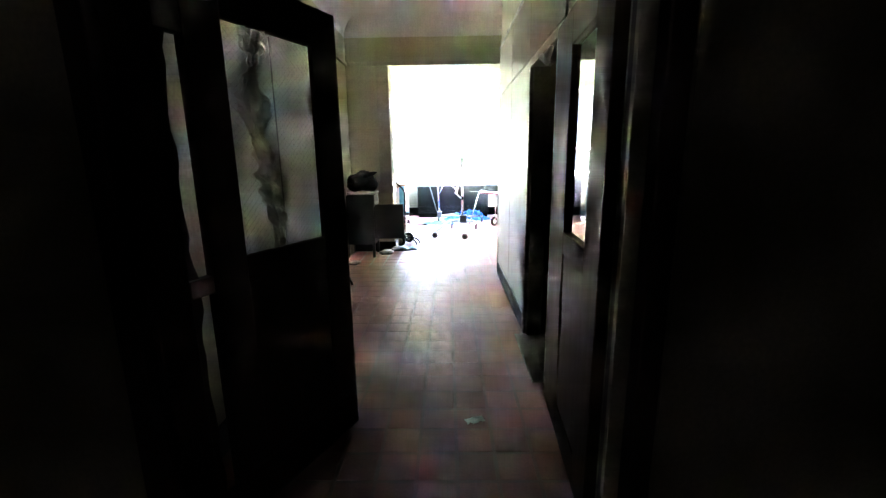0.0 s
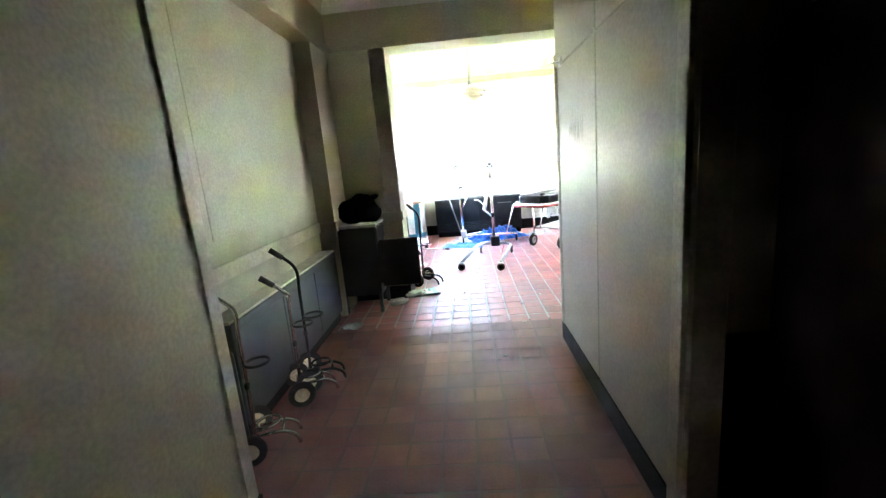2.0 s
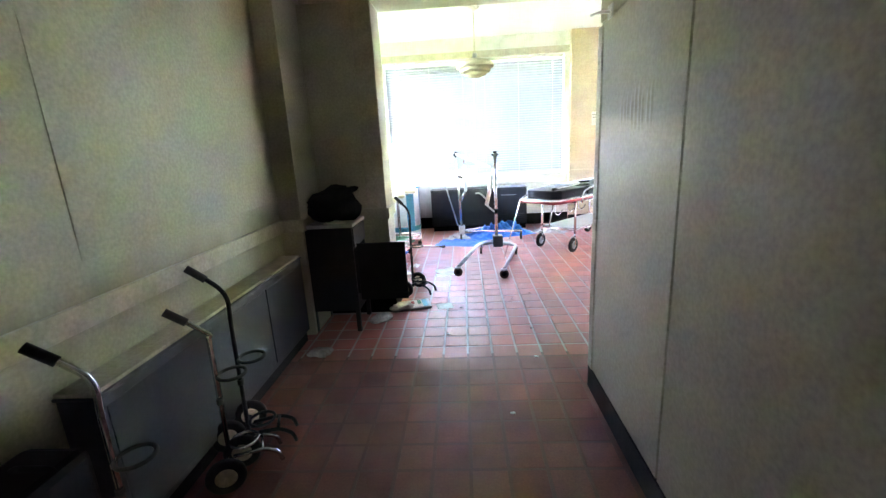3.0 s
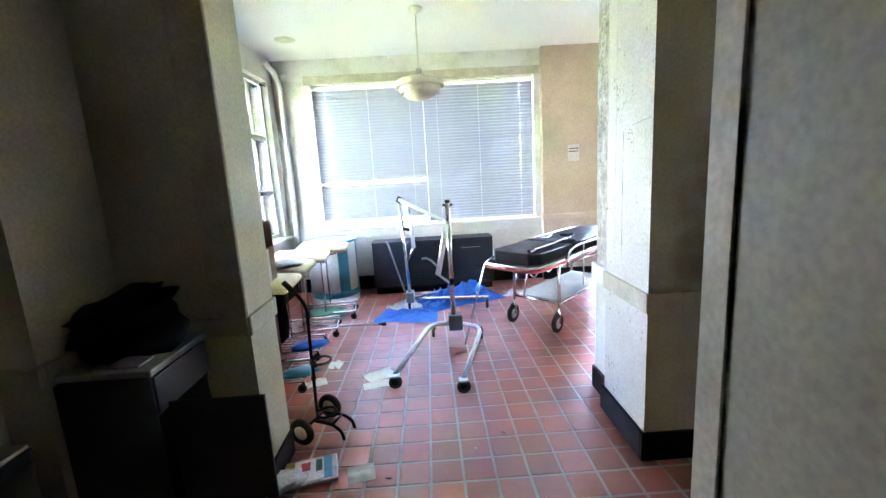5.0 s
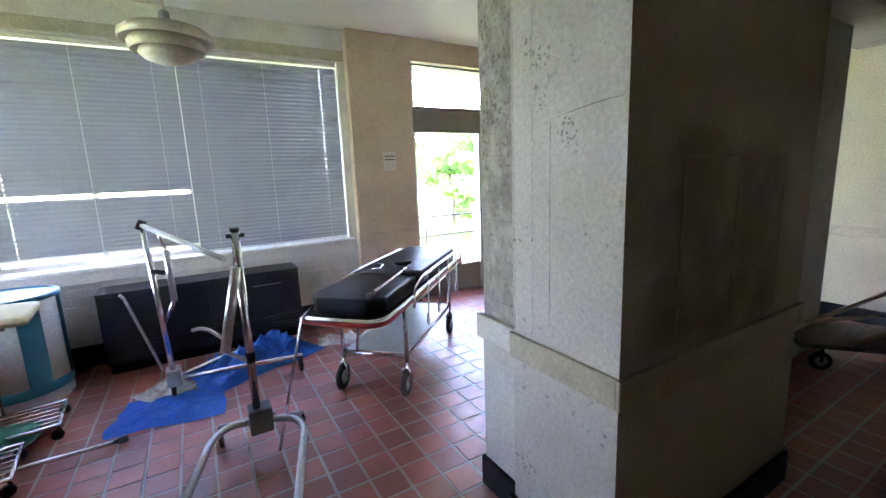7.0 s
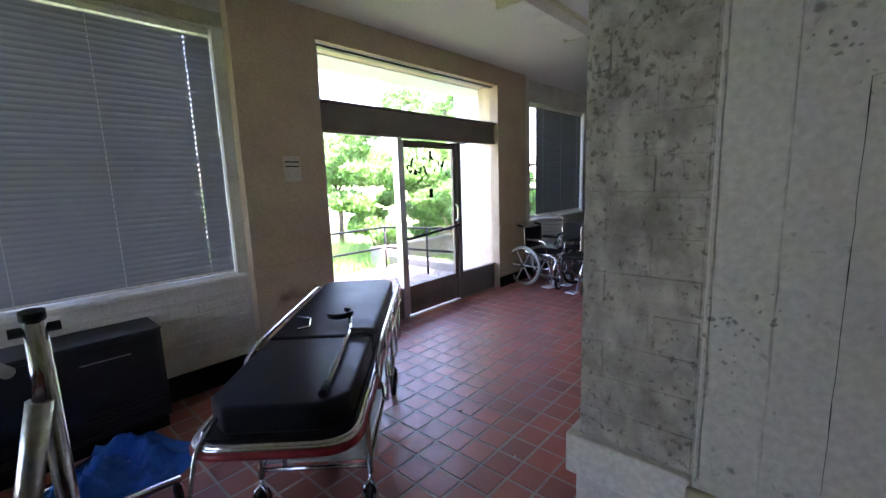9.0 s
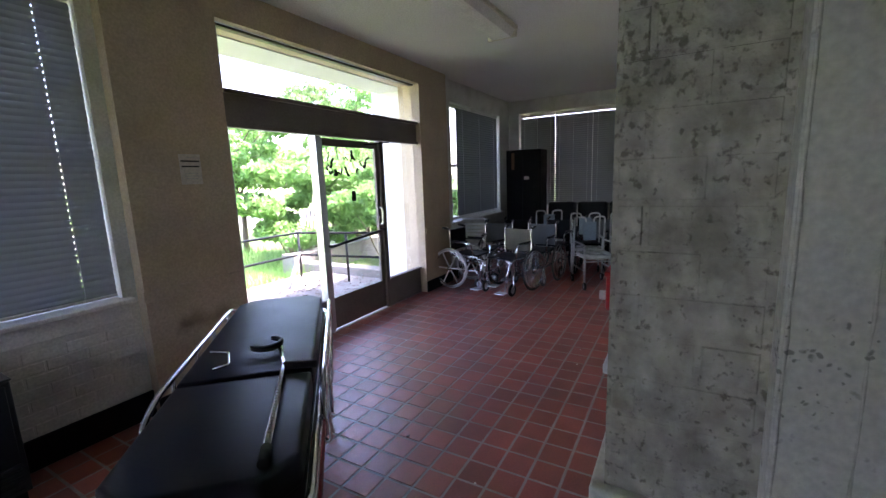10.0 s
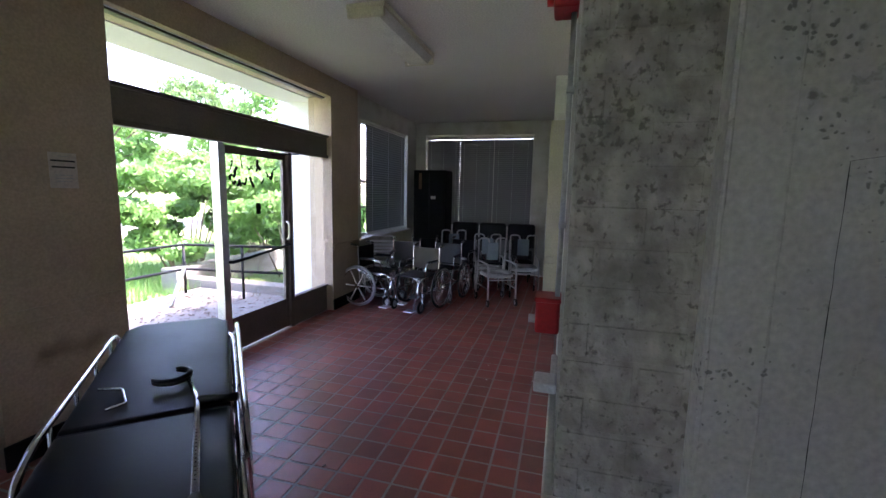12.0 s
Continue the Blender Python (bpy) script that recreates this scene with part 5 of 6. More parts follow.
# ---- gurney ----
def gurney(m):
    g = thing("gurney", "chrome hospital gurney with a black vinyl pad and red bumper", "gurney", m)
    hw, y0, y1, zf = 0.30, -1.06, 1.04, 0.735
    loop = bend([(-hw, 0, zf), (-hw, y1, zf), (hw, y1, zf), (hw, y0, zf), (-hw, y0, zf), (-hw, 0.001, zf)], 0.14, 7)
    tube_part("top_rail", g, CHROME, loop, 0.016)
    bl = bend([(-hw - 0.012, -0.2, zf - 0.022), (-hw - 0.012, y0 - 0.012, zf - 0.022), (hw + 0.012, y0 - 0.012, zf - 0.022), (hw + 0.012, y1, zf - 0.022)], 0.14, 7)
    tube_part("bumper", g, REDTRIM, bl, 0.018, "red plastic bumper strip")
    tube_part("bumper_band", g, CHROME, [Vector(p) + Vector((0, 0, 0.020)) for p in bl], 0.008)
    box_part("deck", g, DARKMETAL, -hw + 0.02, hw - 0.02, y0 + 0.04, y1 - 0.03, zf - 0.012, zf + 0.008, 0.004)

    def pad(name, ya, yb, za, zb, foot=0.0):
        b = bmesh.new()
        w = 0.275
        pts = [(-w, ya + foot), (-w + foot, ya), (w - foot, ya), (w, ya + foot), (w, yb), (-w, yb)] if foot else [(-w, ya), (w, ya), (w, yb - 0.10), (w - 0.07, yb), (-w + 0.07, yb), (-w, yb - 0.10)]
        lo = [b.verts.new((x, y, za)) for x, y in pts]
        hi = [b.verts.new((x, y, zb)) for x, y in pts]
        n_ = len(pts)
        b.faces.new(lo[::-1]), b.faces.new(hi)
        for i in range(n_):
            b.faces.new((lo[i], lo[(i + 1) % n_], hi[(i + 1) % n_], hi[i]))
        bmesh.ops.bevel(b, geom=b.edges[:], offset=0.022, segments=4, profile=0.6, affect='EDGES')
        for f in b.faces:
            f.smooth = True
        return part(name, b, BLACKPAD, g)

    pad("foot_pad", -1.0, -0.315, zf + 0.010, 0.858, 0.09)
    pad("head_pad", -0.30, 1.0, zf + 0.012, 0.862)
    hp = tube_part("piping", g, BLACKPAD, bend([(-0.272, -0.305, 0.845), (0.272, -0.305, 0.845)], 0.01), 0.006)
    for s in (-1, 1):
        x = s * 0.325
        tube_part("side_rail", g, CHROME, bend([(x, -0.52, 0.66), (x, -0.50, 0.80), (x, -0.34, 0.845), (x, 0.86, 0.845), (x, 0.98, 0.80), (x, 1.0, 0.66)], 0.1, 6), 0.013)
        tube_part("side_rail_low", g, CHROME, [(x, -0.50, 0.69), (x, 0.99, 0.69)], 0.009)
        for y in (-0.18, 0.14, 0.46, 0.78):
            tube_part("rail_post", g, CHROME, bend([(x, y, 0.84), (x, y, 0.42), (x - s * 0.03, y + 0.05, 0.38), (x - s * 0.05, y + 0.12, 0.46)], 0.05, 4), 0.009)
        for y in (-0.576, 0.69):
            tube_part("leg", g, CHROME, [(s * 0.265, y, 0.25), (s * 0.265, y, zf)], 0.016)
            tube_part("fork", g, CHROME, bend([(s * 0.265, y, 0.25), (s * 0.265, y - 0.01, 0.215), (s * 0.265 + 0.03, y - 0.03, 0.2), (s * 0.265 + 0.03, y - 0.035, 0.1)], 0.02, 3), 0.010)
            tube_part("fork", g, CHROME, bend([(s * 0.265, y, 0.25), (s * 0.265, y - 0.01, 0.215), (s * 0.265 - 0.03, y - 0.03, 0.2), (s * 0.265 - 0.03, y - 0.035, 0.1)], 0.02, 3), 0.010)
            wheel_parts(g, s * 0.265, y - 0.035, 0.1, 0.1, 0.034, "caster", hub=STEELGREY)
        tube_part("lower_rail", g, CHROME, [(s * 0.265, -0.576, 0.29), (s * 0.265, 0.69, 0.29)], 0.012)
    for y in (-0.576, 0.69):
        tube_part("cross_bar", g, CHROME, [(-0.265, y, 0.29), (0.265, y, 0.29)], 0.012)
        tube_part("upper_cross_bar", g, CHROME, [(-0.265, y, 0.66), (0.265, y, 0.66)], 0.012)
    tube_part("inner_leg", g, CHROME, [(-0.15, -0.576, 0.29), (-0.15, -0.45, 0.70)], 0.011)
    box_part("lower_shelf", g, SHELF, -0.25, 0.25, -0.55, 0.66, 0.300, 0.312, 0.004, "pale grey metal shelf")
    return g


SHELF = material("shelf_metal", (0.46, 0.50, 0.50), (0.38, 0.42, 0.42), 0.4, metal=0.2, scale=5, bump=0.04)
gurney(pose(1.86, 9.49, 0, 0, 0, -46.5))
cr = thing("forearm_crutch", "chrome forearm crutch with a black cuff lying on the gurney", "crutch")
A_, B_, C_ = Vector((1.32, 8.735, 0.876)), Vector((1.765, 9.185, 0.880)), Vector((1.895, 9.365, 0.885))
tube_part("shaft", cr, CHROME, bend([A_, B_, C_], 0.05), 0.012)
tube_part("tip", cr, RUBBER, [A_ - (B_ - A_).normalized() * 0.05, A_ + (B_ - A_).normalized() * 0.03], 0.018)
tube_part("hand_grip", cr, RUBBER, [B_, B_ + Vector((0.07, -0.13, 0.005))], 0.017)
for k in range(14):
    p_ = A_.lerp(B_, 0.15 + 0.035 * k)
    b = bmesh.new()
    bmesh.ops.create_icosphere(b, subdivisions=1, radius=0.004)
    o = part("adjustment_hole", b, BLACK, cr)
    o.location = p_ + Vector((0, 0, 0.010))
arc = [C_ + Vector((0.072 * math.cos(a - 1.5) - 0.015, 0.072 * math.sin(a - 1.5) + 0.085, 0.012)) for a in [radians(-118 + 236 * i / 20) for i in range(21)]]
b = bmesh.new()
for z in (-0.008, 0.004):
    add_tube(b, [p_ + Vector((0, 0, z)) for p_ in arc], [0.006 + 0.006 * math.sin(math.pi * i / 20) ** 0.5 for i in range(21)], 8)
part("cuff", b, BLACKPAD, cr, "black plastic forearm cuff")
br = thing("metal_bracket", "small bent chrome bracket on the pad", "bracket")
tube_part("bar", br, CHROME, bend([(1.722, 9.665, 0.872), (1.757, 9.573, 0.872), (1.674, 9.445, 0.872), (1.607, 9.465, 0.872)], 0.015), 0.006)
rod = thing("drip_rod", "thin chrome rod leaning against the gurney foot", "rod")
tube_part("rod", rod, CHROME, bend([(0.66, 8.72, 0.012), (0.905, 8.93, 0.745), (1.03, 9.02, 0.80)], 0.04), 0.009)


# ---- patient hoists ----
def caster(owner, x, y, r=0.05, top=0.14, tyre=RUST, axis='X'):
    wheel_parts(owner, x, y, r, r, 0.028, "caster", hub=DARKMETAL, tyre=tyre, axis=axis)
    tube_part("caster_fork", owner, DARKMETAL, [(x, y + 0.012, r), (x + 0.018, y + 0.01, r + 0.03), (x, y, top)], 0.008)


h = thing("patient_hoist", "chrome mobile patient hoist on four casters", "hoist")
tube_part("base_leg", h, ALU, bend([(0.575, 8.80, 0.20), (0.40, 8.86, 0.185), (0.31, 8.76, 0.18), (0.052, 8.00, 0.105)], 0.12, 6), 0.021)
tube_part("base_leg", h, ALU, bend([(0.575, 8.80, 0.20), (0.76, 8.74, 0.185), (0.80, 8.62, 0.18), (0.578, 7.86, 0.105)], 0.12, 6), 0.021)
for x, y in ((0.052, 7.986), (0.574, 7.846)):
    box_part("caster_plate", h, ALU, x - 0.035, x + 0.035, y - 0.03, y + 0.04, 0.095, 0.112, 0.004)
    caster(h, x, y, 0.052, 0.10, axis='Y')
for x, y in ((0.36, 8.98), (0.83, 8.86)):
    tube_part("rear_arm", h, ALU, [(0.575, 8.80, 0.19), (x, y, 0.135)], 0.016)
    caster(h, x, y, 0.048, 0.13)
box_part("mast_socket", h, GUNMETAL, 0.515, 0.645, 8.72, 8.85, 0.15, 0.30, 0.010)
for x in (0.51, 0.65):
    tube_part("bolt", h, STEELGREY, [(x - 0.012, 8.78, 0.23), (x + 0.012, 8.78, 0.23)], 0.012)
tube_part("mast", h, CHROME, [(0.565, 8.78, 0.24), (0.56, 8.68, 1.38)], 0.023)
tube_part("mast_sleeve", h, DARKMETAL, [(0.563, 8.748, 0.60), (0.563, 8.743, 0.66)], 0.029)
tube_part("jack_cylinder", h, ALU, [(0.44, 8.68, 0.72), (0.545, 8.68, 1.18)], 0.026)
tube_part("jack_rod", h, CHROME, [(0.545, 8.68, 1.18), (0.57, 8.685, 1.36)], 0.014)
tube_part("jack_link", h, ALU, [(0.44, 8.68, 0.72), (0.563, 8.75, 0.60)], 0.011)
tube_part("pump_handle", h, ALU, bend([(0.47, 8.69, 0.76), (0.38, 8.68, 0.86), (0.34, 8.66, 0.885), (0.30, 8.66, 0.88)], 0.03), 0.010)
tube_part("mast_cap", h, DARKMETAL, [(0.56, 8.68, 1.375), (0.56, 8.678, 1.395)], 0.025)
tube_part("pin", h, DARKMETAL, [(0.515, 8.68, 1.35), (0.605, 8.68, 1.35)], 0.012)
h2 = thing("patient_hoist", "second chrome patient hoist with its boom lowered sideways", "hoist")
tube_part("mast", h2, CHROME, [(0.10, 9.87, 0.14), (0.055, 9.84, 1.37)], 0.020)
tube_part("boom", h2, STEELGREY, [(0.05, 9.84, 1.36), (0.505, 8.93, 1.19)], 0.017)
tube_part("boom_knuckle", h2, DARKMETAL, [(0.035, 9.84, 1.33), (0.065, 9.84, 1.39)], 0.028)
tube_part("jack_cylinder", h2, ALU, [(0.185, 9.76, 0.80), (0.18, 9.73, 1.18)], 0.022)
tube_part("jack_rod", h2, CHROME, [(0.18, 9.73, 1.18), (0.16, 9.63, 1.30)], 0.011)
tube_part("jack_link", h2, CHROME, [(0.185, 9.76, 0.80), (0.10, 9.86, 0.62)], 0.014)
tube_part("clamp", h2, DARKMETAL, [(0.07, 9.84, 1.02), (0.15, 9.82, 1.0)], 0.018)
tube_part("base_bar", h2, CHROME, [(0.08, 9.92, 0.14), (1.04, 9.78, 0.14)], 0.019)
tube_part("base_bar", h2, CHROME, [(0.08, 9.92, 0.14), (0.78, 10.38, 0.14)], 0.019)
tube_part("side_handle", h2, STEELGREY, bend([(0.04, 9.85, 0.25), (-0.12, 9.85, 0.85), (-0.14, 9.84, 0.88)], 0.02), 0.010)
for x, y in ((0.08, 9.93), (1.02, 9.785), (0.77, 10.37)):
    caster(h2, x, y, 0.055, 0.14, RUBBER)
box_part("mast_socket", h2, STEELGREY, 0.05, 0.15, 9.82, 9.96, 0.11, 0.24, 0.01)

# ---- blue sheets ----
def heap_sheet(name, label, cat, cx, cy, w, d, rot, height, mat, seed, n_=44, flat=0.3):
    t = thing(name, label, cat)
    t.matrix_basis = pose(cx, cy, 0, 0, 0, rot)
    b = bmesh.new()
    g = []
    for i in range(n_ + 1):
        row = []
        for j in range(n_ + 1):
            u, v_ = i / n_ - 0.5, j / n_ - 0.5
            q = Vector((u * w * 4 + seed, v_ * d * 4, seed))
            e = 1 + 0.16 * noise.noise(Vector((math.atan2(v_, u) * 1.3, seed, 0)))
            x, y = u * w * e, v_ * d * e
            fall = max(0.0, 1 - (abs(u) * 2) ** 3) * max(0.0, 1 - (abs(v_) * 2) ** 3)
            ridge = (1 - abs(noise.noise(q * 1.1))) ** 3 * 0.6 + (1 - abs(noise.noise(q * 2.7))) ** 4 * 0.3 + 0.12 * noise.noise(q * 6)
            row.append(b.verts.new((x, y, 0.004 + height * max(0.0, ridge) * (flat + (1 - flat) * fall) * (0.15 + fall))))
        g.append(row)
    for i in range(n_):
        for j in range(n_):
            b.faces.new((g[i][j], g[i + 1][j], g[i + 1][j + 1], g[i][j + 1])).smooth = True
    part("sheet", b, mat, t)
    return t


heap_sheet("blue_plastic_sheet", "crumpled bright blue plastic sheet on the tiles", "sheet", 0.72, 10.22, 1.05, 0.62, 22, 0.27, BLUETARP, 2.2)
heap_sheet("blue_plastic_sheet", "flat blue plastic sheet spread under the hoist", "sheet", 0.08, 9.70, 0.70, 0.50, -8, 0.05, BLUETARP, 6.1)
heap_sheet("plastic_wrapping", "crumpled clear wrapping by the hoist foot", "plastic", 0.02, 10.05, 0.36, 0.30, 30, 0.14, PLASTIC, 3.3, 24)
heap_sheet("plastic_wrapping", "crumpled white wrapping under the gurney", "plastic", 1.55, 10.25, 0.55, 0.26, -20, 0.10, PLASTIC, 5.2, 24)

# ---- half-round blue cabinet ----
tub = thing("round_cabinet", "white half-round cabinet with blue bands under the window", "cabinet")
tub.matrix_basis = pose(-0.95, 10.56, 0)
b = bmesh.new()
add_lathe(b, [(0.30, 0.0), (0.315, 0.02), (0.315, 0.10), (0.31, 0.11)], 40)
part("base", b, WHITEPLASTIC, tub)
b = bmesh.new()
add_lathe(b, [(0.322, 0.10), (0.326, 0.11), (0.326, 0.17), (0.322, 0.18)], 40, caps=False)
part("lower_band", b, TEAL, tub)
b = bmesh.new()
add_lathe(b, [(0.318, 0.11), (0.318, 0.84)], 40)
part("body", b, WHITEPLASTIC, tub)
for a0, a1 in ((-66, -40), (-10, 60)):
    b = bmesh.new()
    vv = [[b.verts.new((0.3235 * math.cos(radians(a0 + (a1 - a0) * i / 10)), 0.3235 * math.sin(radians(a0 + (a1 - a0) * i / 10)), z)) for i in range(11)] for z in (0.18, 0.82)]
    for i in range(10):
        b.faces.new((vv[0][i], vv[0][i + 1], vv[1][i + 1], vv[1][i])).smooth = True
    bmesh.ops.solidify(b, geom=b.faces[:], thickness=0.004)
    part("blue_panel", b, TEAL, tub)
b = bmesh.new()
add_lathe(b, [(0.322, 0.815), (0.335, 0.82), (0.335, 0.85), (0.31, 0.855), (0.295, 0.83)], 40, caps=False)
part("rim", b, TEAL, tub)

# ---- linen hampers ----
def hamper(m, label, fill_mat, tilt=4):
    hp = thing("linen_hamper", label, "hamper", m, group="linen hampers")
    x0, x1, w = -0.60, 0.0, 0.20
    for y in (-w, w):
        tube_part("base_bar", hp, CHROME, [(x0, y, 0.10), (x1, y, 0.10)], 0.012)
    for x in (x0, x1 - 0.01):
        tube_part("base_bar", hp, CHROME, [(x, -w, 0.10), (x, w, 0.10)], 0.010)
    for i in range(5):
        y = -w + 0.4 * (i + 1) / 6
        tube_part("wire", hp, CHROME, [(x0, y, 0.104), (x1, y, 0.104)], 0.005, seg=6)
    for x in (x0 + 0.2, x0 + 0.4):
        tube_part("wire", hp, CHROME, [(x, -w, 0.098), (x, w, 0.098)], 0.005, seg=6)
    for x in (x0 + 0.02, x1 - 0.03):
        for y in (-w, w):
            caster(hp, x, y, 0.035, 0.10, RUBBER, 'Y')
    for y in (-w, w):
        tube_part("post", hp, CHROME, bend([(-0.34, y, 0.10), (-0.34, y, 0.78), (-0.16, y, 0.80)], 0.05), 0.009)
        tube_part("post", hp, CHROME, bend([(-0.30, y, 0.70), (-0.52, y, 0.80)], 0.05), 0.008)
    o_ = bmesh.new()
    add_box(o_, -0.66, -0.10, -0.25, 0.25, 0.80, 0.86, 0.028)
    for f in o_.faces:
        f.smooth = True
    lid = part("lid", o_, YELLOWFOAM, hp, "cream padded lid with rounded corners")
    lid.matrix_basis = pose(0, 0, 0, 0, tilt, 0)
    # Black filling added under the lid to make the shade there.
    if fill_mat:
        bb = bmesh.new()
        add_lathe(bb, [(0.08, 0.14), (0.12, 0.17), (0.135, 0.35), (0.12, 0.6), (0.15, 0.79)], 20, (-0.44, 0, 0))
        for v_ in bb.verts:
            v_.co += Vector((noise.noise(v_.co * 7), noise.noise(v_.co * 7 + Vector((3, 0, 0))), 0)) * 0.03
        part("shade_fill", bb, fill_mat, hp)
    return hp


hamper(pose(-0.56, 9.90, 0, 0, 0, 6), "chrome linen hamper with a cream lid and wire base", None)
hamper(pose(-0.66, 9.36, 0, 0, 0, 8), "chrome linen hamper with a cream lid and wire base", None)
hamper(pose(-0.70, 8.80, 0, 0, 0, 4), "chrome linen hamper with a cream lid and dark filling added below it", BLACKCLOTH, 5)
hamper(pose(-0.66, 8.22, 0, 0, 0, 3), "chrome linen hamper with a cream lid near the doorway", BLACKCLOTH)
gb = bag(-0.92, 9.72, 0.26, 0.17, 0.07, 20, "crumpled green fabric bag between the hampers", GREENBAG, 4.4)
bb1 = thing("blue_plastic_bag", "crumpled blue plastic bag lying on a wire base", "bag")
bb1.matrix_basis = pose(-0.78, 8.66, 0.105, 0, 0, 20)
part("body", crumple(0.17, 0.09, 0.03, 9.0), BLUETARP, bb1)
bb2 = thing("blue_plastic_bag", "light blue plastic bag lying on a wire base", "bag")
bb2.matrix_basis = pose(-0.72, 8.10, 0.105, 0, 0, 10)
part("body", crumple(0.15, 0.08, 0.03, 12.0), TEAL, bb2)
pp = thing("plastic_wrapping", "crumpled clear plastic lying on a hamper lid", "plastic")
pp.matrix_basis = pose(-0.96, 8.62, 0.875, 0, 0, 15)
part("body", crumple(0.18, 0.12, 0.035, 15.0), PLASTIC, pp)
pole2 = thing("chrome_pole", "chrome pole with a rubber tip lying across the bases", "pole")
tube_part("shaft", pole2, CHROME, [(-1.05, 9.20, 0.125), (-0.21, 9.38, 0.03)], 0.014)
tube_part("tip", pole2, RUBBER, [(-0.21, 9.38, 0.03), (-0.16, 9.39, 0.028)], 0.022)
cb = thing("cardboard_box", "open brown cardboard box standing on a hamper lid", "box")
for nm, q in (("side", (-1.10, -0.86, 8.08, 8.086, 0.87, 1.22)), ("side", (-1.10, -0.86, 8.28, 8.286, 0.87, 1.34)), ("end", (-1.10, -1.094, 8.086, 8.28, 0.87, 1.24)), ("end", (-0.866, -0.86, 8.086, 8.28, 0.87, 1.14)), ("bottom", (-1.094, -0.866, 8.086, 8.28, 0.87, 0.876))):
    box_part(nm, cb, CARD, *q, 0.001)
o = box_part("flap", cb, CARD, -1.02, -0.865, -0.003, 0.003, 0.0, 0.12, 0.001)
o.matrix_basis = pose(0, 8.08, 1.22, -25, 0, 0)
box_part("tape", cb, PAPER, -0.8595, -0.857, 8.12, 8.17, 0.88, 1.13, 0.0, "pale packing tape")
# soot-black broken vent in the upper pane
vent = thing("broken_vent", "soot-black broken ventilator jammed in the upper window pane", "vent")
box_part("board", vent, SOOT, WEST - 0.16, WEST - 0.03, 9.15, 9.85, 2.24, 2.86, 0.02)
for s_, (y, z, r_) in enumerate(((9.35, 2.62, 0.2), (9.6, 2.45, 0.17), (9.68, 2.7, 0.13), (9.3, 2.40, 0.13))):
    o = part("soot_crust", crumple(0.06, r_, r_, 20.0 + s_, 0.6), SOOT, vent)
    o.location = (WEST - 0.02, y, z - r_ * 0.8)

# ---- notice, red boxes ----
no = thing("paper_notice", "faded paper notice taped to the tan wall", "notice")
box_part("sheet", no, FADEDPAPER, 2.40, 2.56, 10.9405, 10.9435, 1.70, 1.925, 0.0)
for z, w in ((1.90, 0.03), (1.868, 0.07), (1.828, 0.065), (1.78, 0.05), (1.76, 0.055), (1.74, 0.045)):
    box_part("text_line", no, DARKMETAL if 1.82 < z < 1.88 else STEELGREY, 2.48 - w, 2.48 + w, 10.9385, 10.9403, z, z + (0.011 if 1.82 < z < 1.88 else 0.005), 0.0, "illegible printed line")
sb = thing("sharps_box", "red plastic sharps box fixed to the pier", "box")
box_part("body", sb, REDBOX, 2.20, 2.33, 7.815, 7.912, 1.165, 1.305, 0.012)
box_part("lid", sb, REDBOX, 2.195, 2.335, 7.812, 7.917, 1.295, 1.315, 0.006)
tube_part("knob", sb, WHITEPLASTIC, [(2.26, 7.912, 1.21), (2.26, 7.94, 1.21)], 0.018)
al = thing("fire_alarm", "red fire alarm box high on the pier", "alarm")
box_part("body", al, REDBOX, 2.12, 2.26, 7.812, 7.90, 2.38, 2.54, 0.010)
tube_part("bell", al, REDBOX, [(2.19, 7.90, 2.46), (2.19, 7.925, 2.46)], 0.05)
cd = thing("conduit", "grey metal conduit running down the pier", "conduit")
tube_part("pipe", cd, STEELGREY, [(2.19, 7.828, 2.38), (2.19, 7.828, 1.33)], 0.010)
for z in (1.6, 2.1):
    box_part("clip", cd, STEELGREY, 2.17, 2.21, 7.812, 7.84, z, z + 0.02, 0.002)
ba = thing("paper_towel_holder", "pale plastic bracket low on the pier", "bracket")
box_part("plate", ba, WHITEPLASTIC, 2.10, 2.22, 7.812, 7.90, 0.96, 1.0, 0.008)


